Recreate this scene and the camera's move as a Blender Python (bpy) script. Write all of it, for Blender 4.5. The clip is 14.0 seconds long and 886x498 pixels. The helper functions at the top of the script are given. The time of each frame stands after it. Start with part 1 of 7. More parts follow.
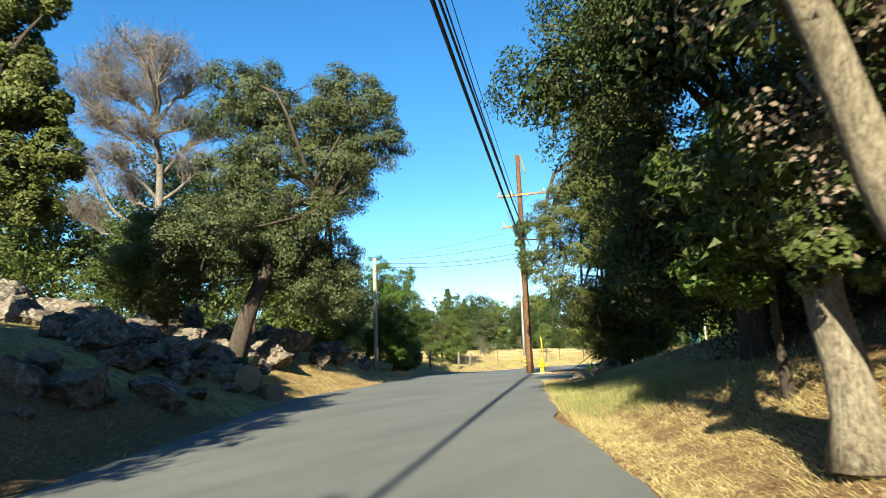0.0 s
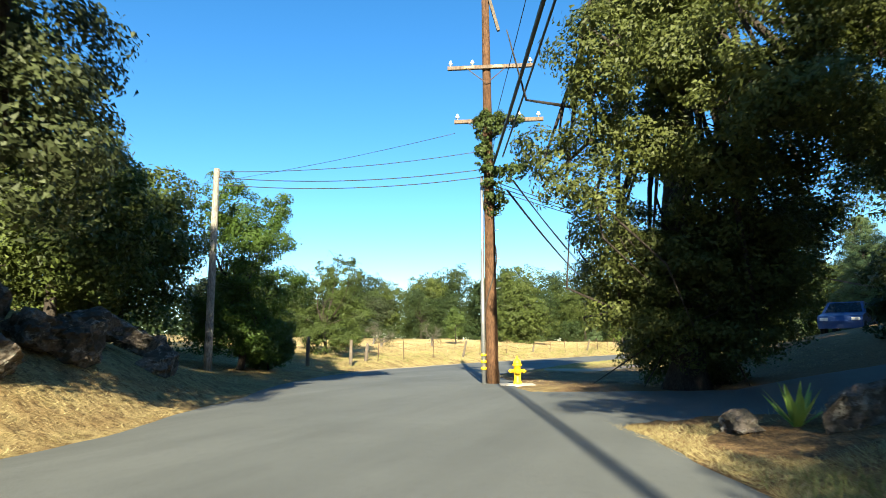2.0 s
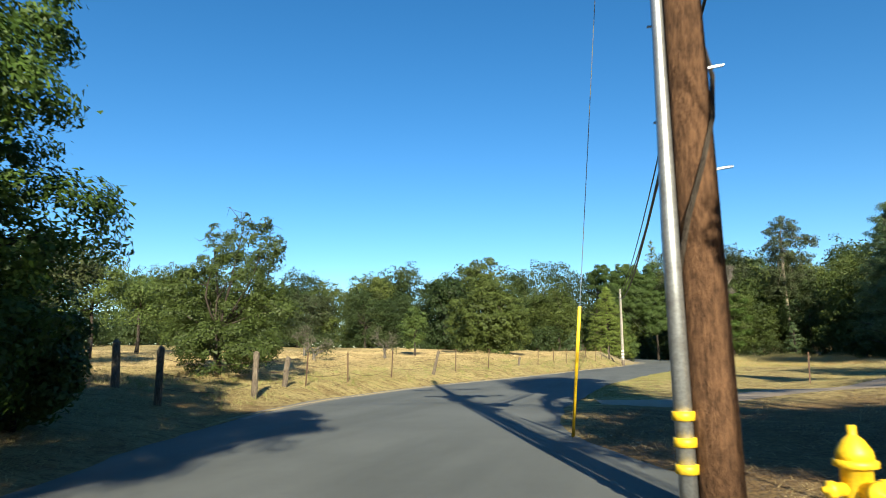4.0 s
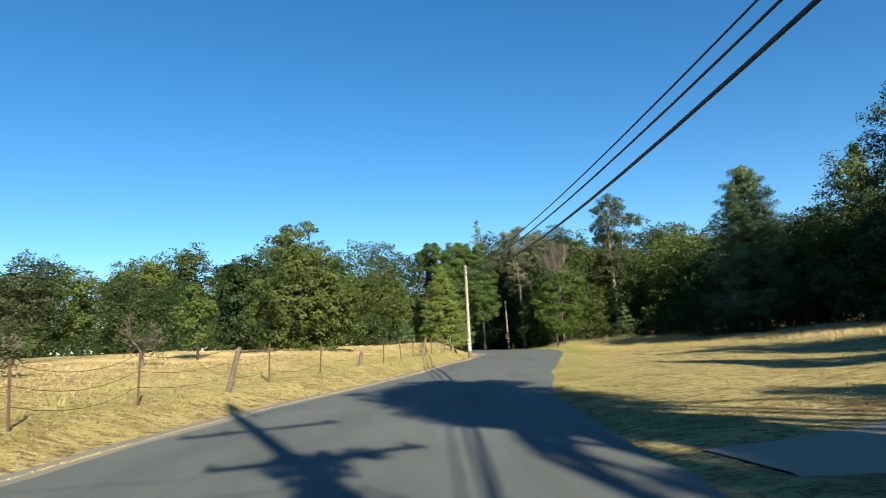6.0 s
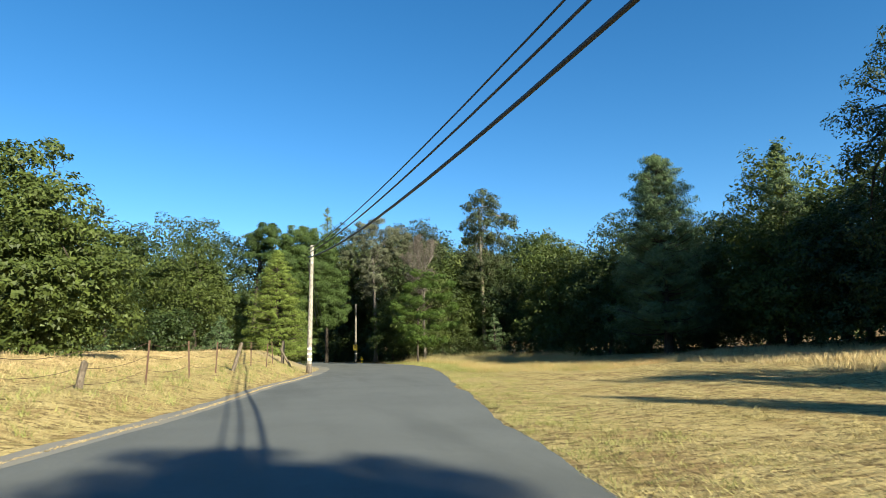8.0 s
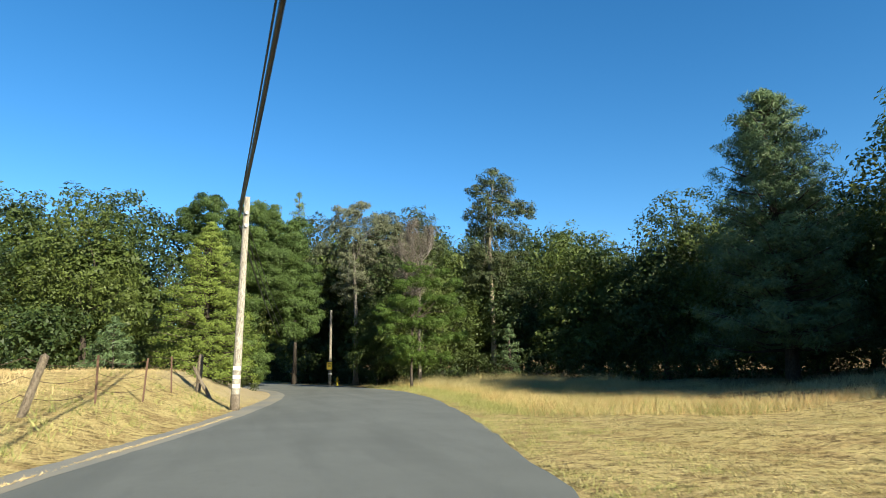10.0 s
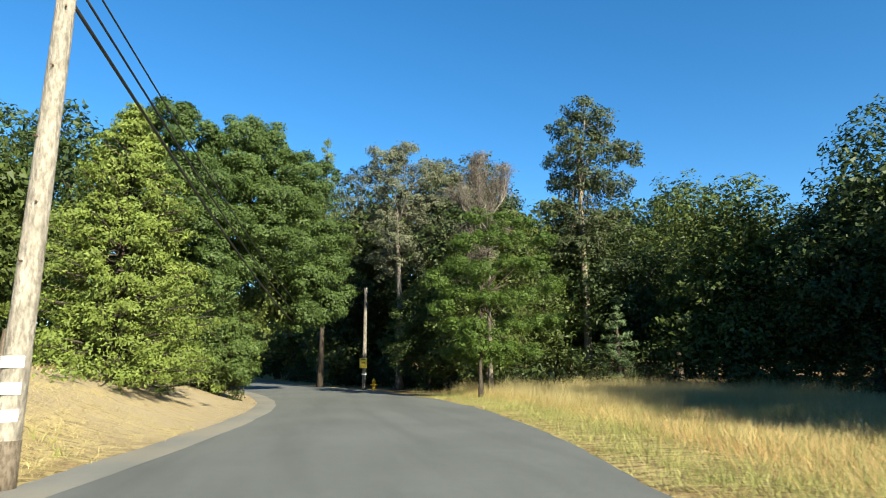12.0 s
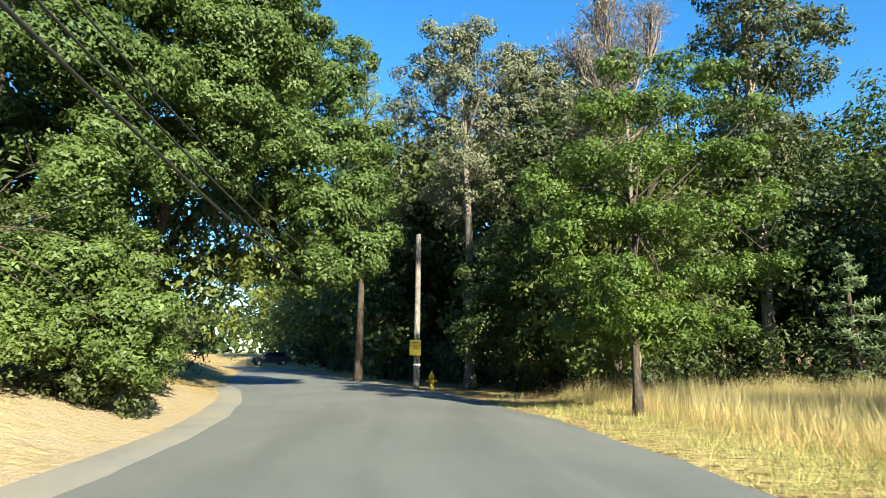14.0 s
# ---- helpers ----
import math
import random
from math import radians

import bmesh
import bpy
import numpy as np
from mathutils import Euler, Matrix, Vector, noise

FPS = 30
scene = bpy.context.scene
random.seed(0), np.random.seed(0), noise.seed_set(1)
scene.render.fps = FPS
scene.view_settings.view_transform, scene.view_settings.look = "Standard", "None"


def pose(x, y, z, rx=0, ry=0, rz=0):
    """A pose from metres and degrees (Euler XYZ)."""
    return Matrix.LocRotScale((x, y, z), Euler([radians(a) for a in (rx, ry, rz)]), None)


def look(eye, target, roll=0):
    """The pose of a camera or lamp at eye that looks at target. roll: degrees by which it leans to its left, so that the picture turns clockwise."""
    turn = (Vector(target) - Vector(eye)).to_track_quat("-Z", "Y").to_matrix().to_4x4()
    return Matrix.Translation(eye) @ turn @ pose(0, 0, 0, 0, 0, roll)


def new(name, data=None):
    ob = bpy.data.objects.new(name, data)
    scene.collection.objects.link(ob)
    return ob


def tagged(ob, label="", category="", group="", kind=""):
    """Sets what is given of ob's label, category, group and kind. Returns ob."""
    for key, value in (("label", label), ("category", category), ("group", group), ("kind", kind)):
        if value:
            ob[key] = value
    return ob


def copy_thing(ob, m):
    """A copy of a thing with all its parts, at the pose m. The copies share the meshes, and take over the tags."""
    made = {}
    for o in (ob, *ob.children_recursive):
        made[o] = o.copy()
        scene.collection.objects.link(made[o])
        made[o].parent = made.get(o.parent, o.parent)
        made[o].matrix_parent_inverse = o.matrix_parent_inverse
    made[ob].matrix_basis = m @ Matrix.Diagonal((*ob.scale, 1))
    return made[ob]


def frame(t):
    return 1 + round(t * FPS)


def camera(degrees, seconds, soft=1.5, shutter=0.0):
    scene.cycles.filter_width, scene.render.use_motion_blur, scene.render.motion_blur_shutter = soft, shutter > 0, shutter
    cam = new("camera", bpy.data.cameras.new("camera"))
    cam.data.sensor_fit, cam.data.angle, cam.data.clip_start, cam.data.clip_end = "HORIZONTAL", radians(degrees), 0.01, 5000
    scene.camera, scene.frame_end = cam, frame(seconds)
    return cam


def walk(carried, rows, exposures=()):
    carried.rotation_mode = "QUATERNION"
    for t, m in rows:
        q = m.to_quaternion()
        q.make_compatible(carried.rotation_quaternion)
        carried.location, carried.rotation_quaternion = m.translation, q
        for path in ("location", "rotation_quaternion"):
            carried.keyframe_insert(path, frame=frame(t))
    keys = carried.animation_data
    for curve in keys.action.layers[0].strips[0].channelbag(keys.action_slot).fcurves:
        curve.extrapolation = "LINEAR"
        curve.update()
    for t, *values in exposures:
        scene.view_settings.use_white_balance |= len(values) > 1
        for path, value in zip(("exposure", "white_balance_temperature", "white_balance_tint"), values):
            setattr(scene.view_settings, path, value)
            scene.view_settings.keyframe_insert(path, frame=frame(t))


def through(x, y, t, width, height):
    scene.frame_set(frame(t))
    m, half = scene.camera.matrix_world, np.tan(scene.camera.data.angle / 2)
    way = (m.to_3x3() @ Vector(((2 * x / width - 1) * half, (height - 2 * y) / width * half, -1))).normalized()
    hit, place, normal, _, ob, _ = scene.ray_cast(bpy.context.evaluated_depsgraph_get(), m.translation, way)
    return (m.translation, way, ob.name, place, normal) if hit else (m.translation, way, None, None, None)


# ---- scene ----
cam = camera(70.5, 14.0, soft=0.4, shutter=0.15)
METRES, EYE, TILT, LEAN, TURN = 100.0, 1.3, 0.0, 0.0, 32.3
ROWS = [
    (0.0, 0.0, 0.0, 0.0, 0.38, 9.96, 2.16),
    (0.5, -0.0039, 0.0406, 0.0007, -2.13, 10.42, 2.59),
    (1.0, -0.0057, 0.0811, 0.0008, -4.6, 8.23, 2.14),
    (1.5, -0.0065, 0.1213, 0.0013, -8.43, 7.5, 1.8),
    (2.0, -0.0049, 0.1615, 0.0022, -10.59, 8.71, 0.49),
    (4.5, 0.0164, 0.3384, 0.0043, -18.36, 9.39, 1.55),
    (5.0, 0.024, 0.3733, 0.0034, -21.92, 7.66, 2.72),
    (5.5, 0.033, 0.4054, 0.0032, -27.76, 8.67, 3.78),
    (6.0, 0.0453, 0.4359, 0.0031, -34.11, 8.52, 3.61),
    (6.5, 0.0604, 0.4645, 0.0025, -39.52, 9.24, 3.51),
    (7.0, 0.0804, 0.4918, 0.002, -42.96, 8.03, 2.48),
    (7.5, 0.1013, 0.5185, 0.0019, -47.35, 8.38, 1.99),
    (10.0, 0.2227, 0.647, 0.0033, -50.0, 10.7, 0.8),
    (10.5, 0.2489, 0.6729, 0.0034, -49.38, 10.71, 1.11),
    (11.0, 0.2746, 0.6988, 0.0033, -47.47, 10.74, 1.51),
    (11.5, 0.3004, 0.7243, 0.003, -47.76, 10.22, 1.07),
    (12.0, 0.3239, 0.7517, 0.0033, -45.46, 10.69, 0.12),
    (12.5, 0.3475, 0.776, 0.0031, -41.71, 10.97, 1.3),
    (13.0, 0.3703, 0.8021, 0.0035, -41.19, 10.17, 0.58),
    (13.5, 0.3918, 0.8282, 0.0031, -39.77, 9.21, -0.3),
    (14.0, 0.4122, 0.8542, 0.0028, -39.52, 9.69, -0.54),
]
walk(cam, [(t, pose(0, 0, EYE, TILT, LEAN, TURN) @ pose(METRES * x, METRES * y, METRES * z, 90 + pitch, roll, yaw)) for t, x, y, z, yaw, pitch, roll in ROWS],
     [(s, e, 6900 if s < 3 else 6650, 4) for s, e in ((0.0, 2.06), (1.5, 2.12), (2.2, 2.0), (4.4, 1.4), (6.8, 1.42), (7.5, 1.52), (10.0, 1.61), (11.5, 1.71), (12.5, 1.91), (14.0, 2.32))])

# ---- light ----
SUN_X, SUN_Y, SUN_ELEV = 0.375, -0.927, radians(25.5)
world = bpy.data.worlds.new("world")
scene.world = world
world.use_nodes = True
wn = world.node_tree.nodes
wl = world.node_tree.links
sky = wn.new("ShaderNodeTexSky")
sky.sky_type = "NISHITA"
sky.sun_disc = False
sky.sun_elevation = SUN_ELEV
sky.sun_rotation = math.atan2(SUN_X, SUN_Y)
sky.altitude = 1200
sky.air_density, sky.dust_density, sky.ozone_density = 1.0, 0.3, 3.0
vivid = wn.new("ShaderNodeHueSaturation")
vivid.inputs["Saturation"].default_value = 1.28
wl.new(sky.outputs[0], vivid.inputs["Color"])
wl.new(vivid.outputs[0], wn["Background"].inputs[0])
wn["Background"].inputs[1].default_value = 0.069
lamp = bpy.data.lights.new("sun", "SUN")
lamp.energy, lamp.angle, lamp.color = 4.7, radians(0.55), (1.0, 0.92, 0.74)
sun = new("sun", lamp)
sun.matrix_world = look((0, 0, 60), (-SUN_X * math.cos(SUN_ELEV), -SUN_Y * math.cos(SUN_ELEV), 60 - math.sin(SUN_ELEV)))

# ---- materials ----
def mat(name, rough=0.8, metal=0.0, spec=0.5):
    m = bpy.data.materials.new(name)
    m.use_nodes = True
    nt = m.node_tree
    p = nt.nodes["Principled BSDF"]
    p.inputs["Roughness"].default_value = rough
    p.inputs["Metallic"].default_value = metal
    p.inputs["Specular IOR Level"].default_value = spec
    return m, nt, p


def node(nt, kind, **values):
    n = nt.nodes.new(kind)
    for k, v in values.items():
        n.inputs[k].default_value = v
    return n


def coords(nt, scale=1.0):
    g = nt.nodes.new("ShaderNodeNewGeometry")
    if scale == 1.0:
        return g.outputs["Position"]
    v = nt.nodes.new("ShaderNodeVectorMath")
    v.operation = "MULTIPLY"
    v.inputs[1].default_value = scale if isinstance(scale, tuple) else (scale, scale, scale)
    nt.links.new(g.outputs["Position"], v.inputs[0])
    return v.outputs[0]


def local(nt, scale=(1, 1, 1)):
    g = nt.nodes.new("ShaderNodeTexCoord")
    v = nt.nodes.new("ShaderNodeVectorMath")
    v.operation = "MULTIPLY"
    v.inputs[1].default_value = scale
    nt.links.new(g.outputs["Object"], v.inputs[0])
    return v.outputs[0]


def fbm(nt, vec, scale, detail=4, rough=0.6):
    n = node(nt, "ShaderNodeTexNoise", Scale=scale, Detail=detail, Roughness=rough)
    nt.links.new(vec, n.inputs["Vector"])
    return n.outputs["Fac"]


def ramp(nt, fac, stops):
    r = nt.nodes.new("ShaderNodeValToRGB")
    el = r.color_ramp.elements
    while len(el) < len(stops):
        el.new(0.5)
    for e, (pos, col) in zip(el, stops):
        e.position = pos
        e.color = (*col, 1) if len(col) == 3 else col
    nt.links.new(fac, r.inputs[0])
    return r.outputs[0]


def mix(nt, fac, a, b, mode="MIX"):
    m = nt.nodes.new("ShaderNodeMix")
    m.data_type, m.blend_type = "RGBA", mode
    for s, v in ((0, fac), (6, a), (7, b)):
        if isinstance(v, (int, float)):
            m.inputs[s].default_value = v
        elif isinstance(v, tuple):
            m.inputs[s].default_value = (*v, 1)
        else:
            nt.links.new(v, m.inputs[s])
    return m.outputs[2]


def bump(nt, p, fac, strength=0.4, dist=0.02):
    b = node(nt, "ShaderNodeBump", Strength=strength, Distance=dist)
    nt.links.new(fac, b.inputs["Height"])
    nt.links.new(b.outputs[0], p.inputs["Normal"])


def painted(name, col, rough=0.6, metal=0.0, var=0.25, scale=6.0, dirt=(0.09, 0.068, 0.045), dirt_amount=0.4):
    """Paint, metal or plastic with grime at two scales."""
    m, nt, p = mat(name, rough, metal)
    v = local(nt)
    fine = fbm(nt, v, scale * 6, 5)
    big = fbm(nt, v, scale, 4)
    c = mix(nt, ramp(nt, fine, [(0.3, (0, 0, 0)), (0.7, (1, 1, 1))]), tuple(x * (1 - var) for x in col), tuple(min(1, x * (1 + var * 0.5)) for x in col))
    c = mix(nt, ramp(nt, big, [(0.5, (0, 0, 0)), (0.8, (dirt_amount,) * 3)]), c, dirt)
    nt.links.new(c, p.inputs["Base Color"])
    bump(nt, p, fine, 0.15, 0.004)
    return m


def asphalt(name, dark, light, warm=None):
    m, nt, p = mat(name, 0.86, 0, 0.35)
    v = coords(nt)
    grain = fbm(nt, v, 130, 2)
    mid = fbm(nt, v, 9, 5)
    big = fbm(nt, v, 0.35, 4)
    c = mix(nt, ramp(nt, grain, [(0.32, (0, 0, 0)), (0.68, (1, 1, 1))]), dark, light)
    c = mix(nt, ramp(nt, big, [(0.35, (0, 0, 0)), (0.7, (0.45,) * 3)]), c, tuple(x * 1.18 for x in light))
    c = mix(nt, ramp(nt, mid, [(0.55, (0, 0, 0)), (0.75, (0.35,) * 3)]), c, tuple(x * 0.85 for x in dark))
    track = fbm(nt, coords(nt, (1.0, 0.12, 1.0)), 1.1, 3)
    c = mix(nt, ramp(nt, track, [(0.45, (0, 0, 0)), (0.7, (0.4,) * 3)]), c, tuple(x * 0.8 for x in dark))
    if warm:
        c = mix(nt, ramp(nt, big, [(0.4, (0, 0, 0)), (0.62, (0.8,) * 3)]), c, warm)
    nt.links.new(c, p.inputs["Base Color"])
    bump(nt, p, grain, 0.5, 0.006)
    return m


def soil_and_straw():
    """Dry mown grass with bare soil, straw streaks and a little green."""
    m, nt, p = mat("dry_ground", 0.95, 0, 0.1)
    v = coords(nt)
    big = fbm(nt, v, 0.16, 5)
    mid = fbm(nt, v, 1.1, 5, 0.65)
    fine = fbm(nt, coords(nt, (1.0, 0.55, 1.0)), 14, 5, 0.7)
    hair = fbm(nt, coords(nt, (1.0, 0.3, 1.0)), 55, 3, 0.7)
    straw = mix(nt, ramp(nt, fine, [(0.3, (0, 0, 0)), (0.66, (1, 1, 1))]), (0.236, 0.170, 0.064), (0.436, 0.340, 0.146))
    straw = mix(nt, ramp(nt, hair, [(0.36, (0, 0, 0)), (0.62, (0.75,) * 3)]), straw, (0.500, 0.404, 0.195))
    soil = mix(nt, ramp(nt, fine, [(0.3, (0, 0, 0)), (0.7, (1, 1, 1))]), (0.150, 0.093, 0.040), (0.320, 0.218, 0.100))
    c = mix(nt, ramp(nt, mid, [(0.47, (0, 0, 0)), (0.64, (0.8,) * 3)]), straw, soil)
    streak = fbm(nt, coords(nt, (0.35, 1.0, 1.0)), 4.5, 4, 0.7)
    c = mix(nt, ramp(nt, streak, [(0.51, (0, 0, 0)), (0.64, (0.75,) * 3)]), c, (0.160, 0.112, 0.046))
    fleck = fbm(nt, coords(nt, (0.7, 1.0, 1.0)), 6.0, 6, 0.75)
    c = mix(nt, ramp(nt, fleck, [(0.52, (0, 0, 0)), (0.59, (0.85,) * 3)]), c, (0.104, 0.070, 0.032))
    tuft = fbm(nt, v, 2.3, 5, 0.7)
    c = mix(nt, ramp(nt, tuft, [(0.52, (0, 0, 0)), (0.66, (0.35,) * 3)]), c, (0.213, 0.191, 0.060))
    c = mix(nt, ramp(nt, big, [(0.55, (0, 0, 0)), (0.75, (0.4,) * 3)]), c, (0.271, 0.216, 0.068))
    # leaf litter and bare earth under roadside trees, and painted shade in the wood
    attr = nt.nodes.new("ShaderNodeAttribute")
    attr.attribute_name = "litter"
    litter = mix(nt, ramp(nt, fbm(nt, v, 24, 4, 0.7), [(0.35, (0, 0, 0)), (0.65, (1, 1, 1))]), (0.06, 0.034, 0.018), (0.25, 0.152, 0.078))
    c = mix(nt, attr.outputs["Fac"], c, litter)
    # bare pale sand on the cut bank
    attr = nt.nodes.new("ShaderNodeAttribute")
    attr.attribute_name = "sand"
    grit = mix(nt, ramp(nt, fbm(nt, v, 40, 4, 0.7), [(0.35, (0, 0, 0)), (0.65, (1, 1, 1))]), (0.27, 0.214, 0.138), (0.39, 0.322, 0.216))
    c = mix(nt, mix(nt, ramp(nt, mid, [(0.35, (0.5, 0.5, 0.5)), (0.6, (1, 1, 1))]), (0, 0, 0), attr.outputs["Fac"]), c, grit)
    nt.links.new(c, p.inputs["Base Color"])
    bump(nt, p, mix(nt, 0.5, fine, streak), 1.0, 0.13)
    return m


def leaf(name, dark, light, through, gloss=0.55, dry=None, dry_amount=0.0, clumps=0.45):
    m = bpy.data.materials.new(name)
    m.use_nodes = True
    nt = m.node_tree
    p = nt.nodes["Principled BSDF"]
    p.inputs["Roughness"].default_value = gloss
    p.inputs["Specular IOR Level"].default_value = 0.25
    g = nt.nodes.new("ShaderNodeNewGeometry")
    c = ramp(nt, g.outputs["Random Per Island"], [(0.0, tuple(d_ * 0.6 + l_ * 0.4 for d_, l_ in zip(dark, light))), (0.75, light), (1.0, tuple(min(1, x * 1.3) for x in light))])
    big = fbm(nt, coords(nt), 0.55, 3)
    c = mix(nt, ramp(nt, big, [(0.35, (0, 0, 0)), (0.7, (0.5,) * 3)]), c, dark)
    clump = fbm(nt, coords(nt), 2.6, 3)
    c = mix(nt, ramp(nt, clump, [(0.42, (0, 0, 0)), (0.68, (clumps,) * 3)]), c, dark)
    if dry:
        c = mix(nt, ramp(nt, fbm(nt, coords(nt), 0.8, 4), [(0.6 - dry_amount * 0.4, (0, 0, 0)), (0.75 - dry_amount * 0.4, (0.9,) * 3)]), c, dry)
    ob = nt.nodes.new("ShaderNodeObjectInfo")
    hs = node(nt, "ShaderNodeHueSaturation", Saturation=1.0)
    mr = node(nt, "ShaderNodeMapRange")
    mr.inputs["To Min"].default_value, mr.inputs["To Max"].default_value = 0.75, 1.3
    nt.links.new(ob.outputs["Random"], mr.inputs[0])
    nt.links.new(mr.outputs[0], hs.inputs["Value"])
    mr2 = node(nt, "ShaderNodeMapRange")
    mr2.inputs["To Min"].default_value, mr2.inputs["To Max"].default_value = 0.52, 0.485
    nt.links.new(ob.outputs["Random"], mr2.inputs[0])
    nt.links.new(mr2.outputs[0], hs.inputs["Hue"])
    nt.links.new(c, hs.inputs["Color"])
    nt.links.new(hs.outputs[0], p.inputs["Base Color"])
    tr = nt.nodes.new("ShaderNodeBsdfTranslucent")
    nt.links.new(mix(nt, 0.6, hs.outputs[0], through), tr.inputs[0])
    ms = nt.nodes.new("ShaderNodeMixShader")
    ms.inputs[0].default_value = 0.22
    nt.links.new(p.outputs[0], ms.inputs[1])
    nt.links.new(tr.outputs[0], ms.inputs[2])
    nt.links.new(ms.outputs[0], nt.nodes["Material Output"].inputs[0])
    return m


def bark(name, dark, light, scale=1.0):
    m, nt, p = mat(name, 0.92, 0, 0.2)
    v = coords(nt, (1, 1, 0.3))
    f = fbm(nt, v, 16 * scale, 6, 0.7)
    g = fbm(nt, v, 2.2 * scale, 4)
    c = mix(nt, ramp(nt, f, [(0.35, (0, 0, 0)), (0.62, (1, 1, 1))]), dark, light)
    c = mix(nt, ramp(nt, g, [(0.4, (0, 0, 0)), (0.7, (0.5,) * 3)]), c, tuple(x * 0.55 for x in dark))
    nt.links.new(c, p.inputs["Base Color"])
    bump(nt, p, f, 1.0, 0.05)
    return m


def stone():
    m, nt, p = mat("boulder_stone", 0.93, 0, 0.2)
    v = coords(nt)
    f = fbm(nt, v, 22, 6, 0.7)
    g = fbm(nt, v, 2.4, 5)
    c = mix(nt, ramp(nt, f, [(0.3, (0, 0, 0)), (0.7, (1, 1, 1))]), (0.07, 0.056, 0.045), (0.22, 0.18, 0.145))
    c = mix(nt, ramp(nt, g, [(0.48, (0, 0, 0)), (0.56, (0.85,) * 3)]), c, (0.045, 0.042, 0.034))
    c = mix(nt, ramp(nt, fbm(nt, v, 5.0, 6, 0.75), [(0.56, (0, 0, 0)), (0.62, (0.8,) * 3)]), c, (0.3, 0.28, 0.24))
    nt.links.new(c, p.inputs["Base Color"])
    bump(nt, p, mix(nt, 0.5, f, g), 1.0, 0.08)
    return m


GROUND = soil_and_straw()
ASPHALT = asphalt("worn_asphalt", (0.068, 0.073, 0.07), (0.122, 0.128, 0.122))
BERM = asphalt("dusty_berm_asphalt", (0.12, 0.12, 0.11), (0.2, 0.196, 0.18), (0.21, 0.185, 0.14))
GRAVEL = asphalt("pale_gravel", (0.19, 0.15, 0.115), (0.36, 0.295, 0.225), (0.29, 0.21, 0.14))
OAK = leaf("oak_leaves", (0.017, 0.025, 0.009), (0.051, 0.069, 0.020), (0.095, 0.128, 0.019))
# brighter copy of the oak leaves, sunlight put into the colour
OAK_SUN = leaf("sun_toned_oak_leaves", (0.025, 0.037, 0.009), (0.087, 0.112, 0.025), (0.140, 0.178, 0.032))
GOLD = leaf("golden_blades", (0.225, 0.15, 0.056), (0.42, 0.3, 0.128), (0.375, 0.27, 0.112), 0.6, clumps=0.1)
# oak leaf tone in between, for crowns painted as partly sunlit
OAK_MID = leaf("half_sun_toned_oak_leaves", (0.023, 0.033, 0.009), (0.077, 0.095, 0.024), (0.132, 0.168, 0.028))
OAK_DUSTY = leaf("dusty_oak_leaves", (0.019, 0.026, 0.010), (0.062, 0.077, 0.030), (0.089, 0.108, 0.030), dry=(0.067, 0.066, 0.036), dry_amount=0.0)
LIME = leaf("bright_leaves", (0.033, 0.053, 0.013), (0.108, 0.147, 0.037), (0.203, 0.277, 0.051))
FRESH = leaf("fresh_green_leaves", (0.031, 0.056, 0.008), (0.098, 0.143, 0.023), (0.155, 0.225, 0.034))
CEDAR = leaf("cedar_foliage", (0.052, 0.076, 0.014), (0.144, 0.189, 0.037), (0.195, 0.243, 0.039), 0.6)
PINE = leaf("pine_needles", (0.030, 0.053, 0.023), (0.117, 0.166, 0.070), (0.130, 0.182, 0.070), 0.5)
# leaf colour darkened so that wood and undergrowth look deep in shade
SHADE_LEAF = leaf("shade_toned_wood_leaves", (0.015, 0.026, 0.008), (0.050, 0.072, 0.020), (0.063, 0.096, 0.017))
DRY_LEAF = leaf("dry_brown_leaves", (0.075, 0.058, 0.041), (0.188, 0.143, 0.105), (0.225, 0.165, 0.105), 0.7)
GREY_LEAF = leaf("greyish_dying_leaves", (0.041, 0.048, 0.028), (0.112, 0.121, 0.075), (0.135, 0.135, 0.06), 0.7)
STRAW = leaf("straw_blades", (0.255, 0.195, 0.085), (0.485, 0.393, 0.198), (0.435, 0.352, 0.17), 0.6, clumps=0.1)
GREEN_STRAW = leaf("half_green_blades", (0.105, 0.12, 0.03), (0.27, 0.27, 0.098), (0.262, 0.27, 0.075), 0.6, clumps=0.1)
BARK = bark("oak_bark", (0.028, 0.021, 0.017), (0.084, 0.068, 0.054), 1.6)
PALE_BARK = bark("pale_bark", (0.083, 0.064, 0.044), (0.3, 0.259, 0.191), 2.2)
GREY_TWIG = bark("grey_dead_wood", (0.075, 0.064, 0.054), (0.195, 0.169, 0.146))
STONE = stone()
POLE_WOOD = bark("brown_creosote_wood", (0.053, 0.027, 0.015), (0.165, 0.086, 0.046), 1.5)
POLE_PALE = bark("weathered_pole_wood", (0.17, 0.15, 0.125), (0.43, 0.39, 0.335), 1.5)
POLE_GREY = bark("grey_pole_wood", (0.09, 0.078, 0.066), (0.25, 0.225, 0.19), 1.5)
POST_WOOD = bark("weathered_post_wood", (0.083, 0.064, 0.046), (0.225, 0.184, 0.143), 2.0)
WIRE = painted("black_cable", (0.02, 0.02, 0.022), 0.5, 0, 0.2)
STEEL = painted("galvanised_steel", (0.42, 0.43, 0.44), 0.45, 0.8)
RUST = painted("rusty_steel", (0.098, 0.053, 0.034), 0.75, 0.3)
YELLOW = painted("yellow_paint", (0.78, 0.5, 0.02), 0.5)
WHITE = painted("white_reflector", (0.8, 0.79, 0.75), 0.5)
CERAMIC = painted("insulator_porcelain", (0.7, 0.69, 0.66), 0.25)
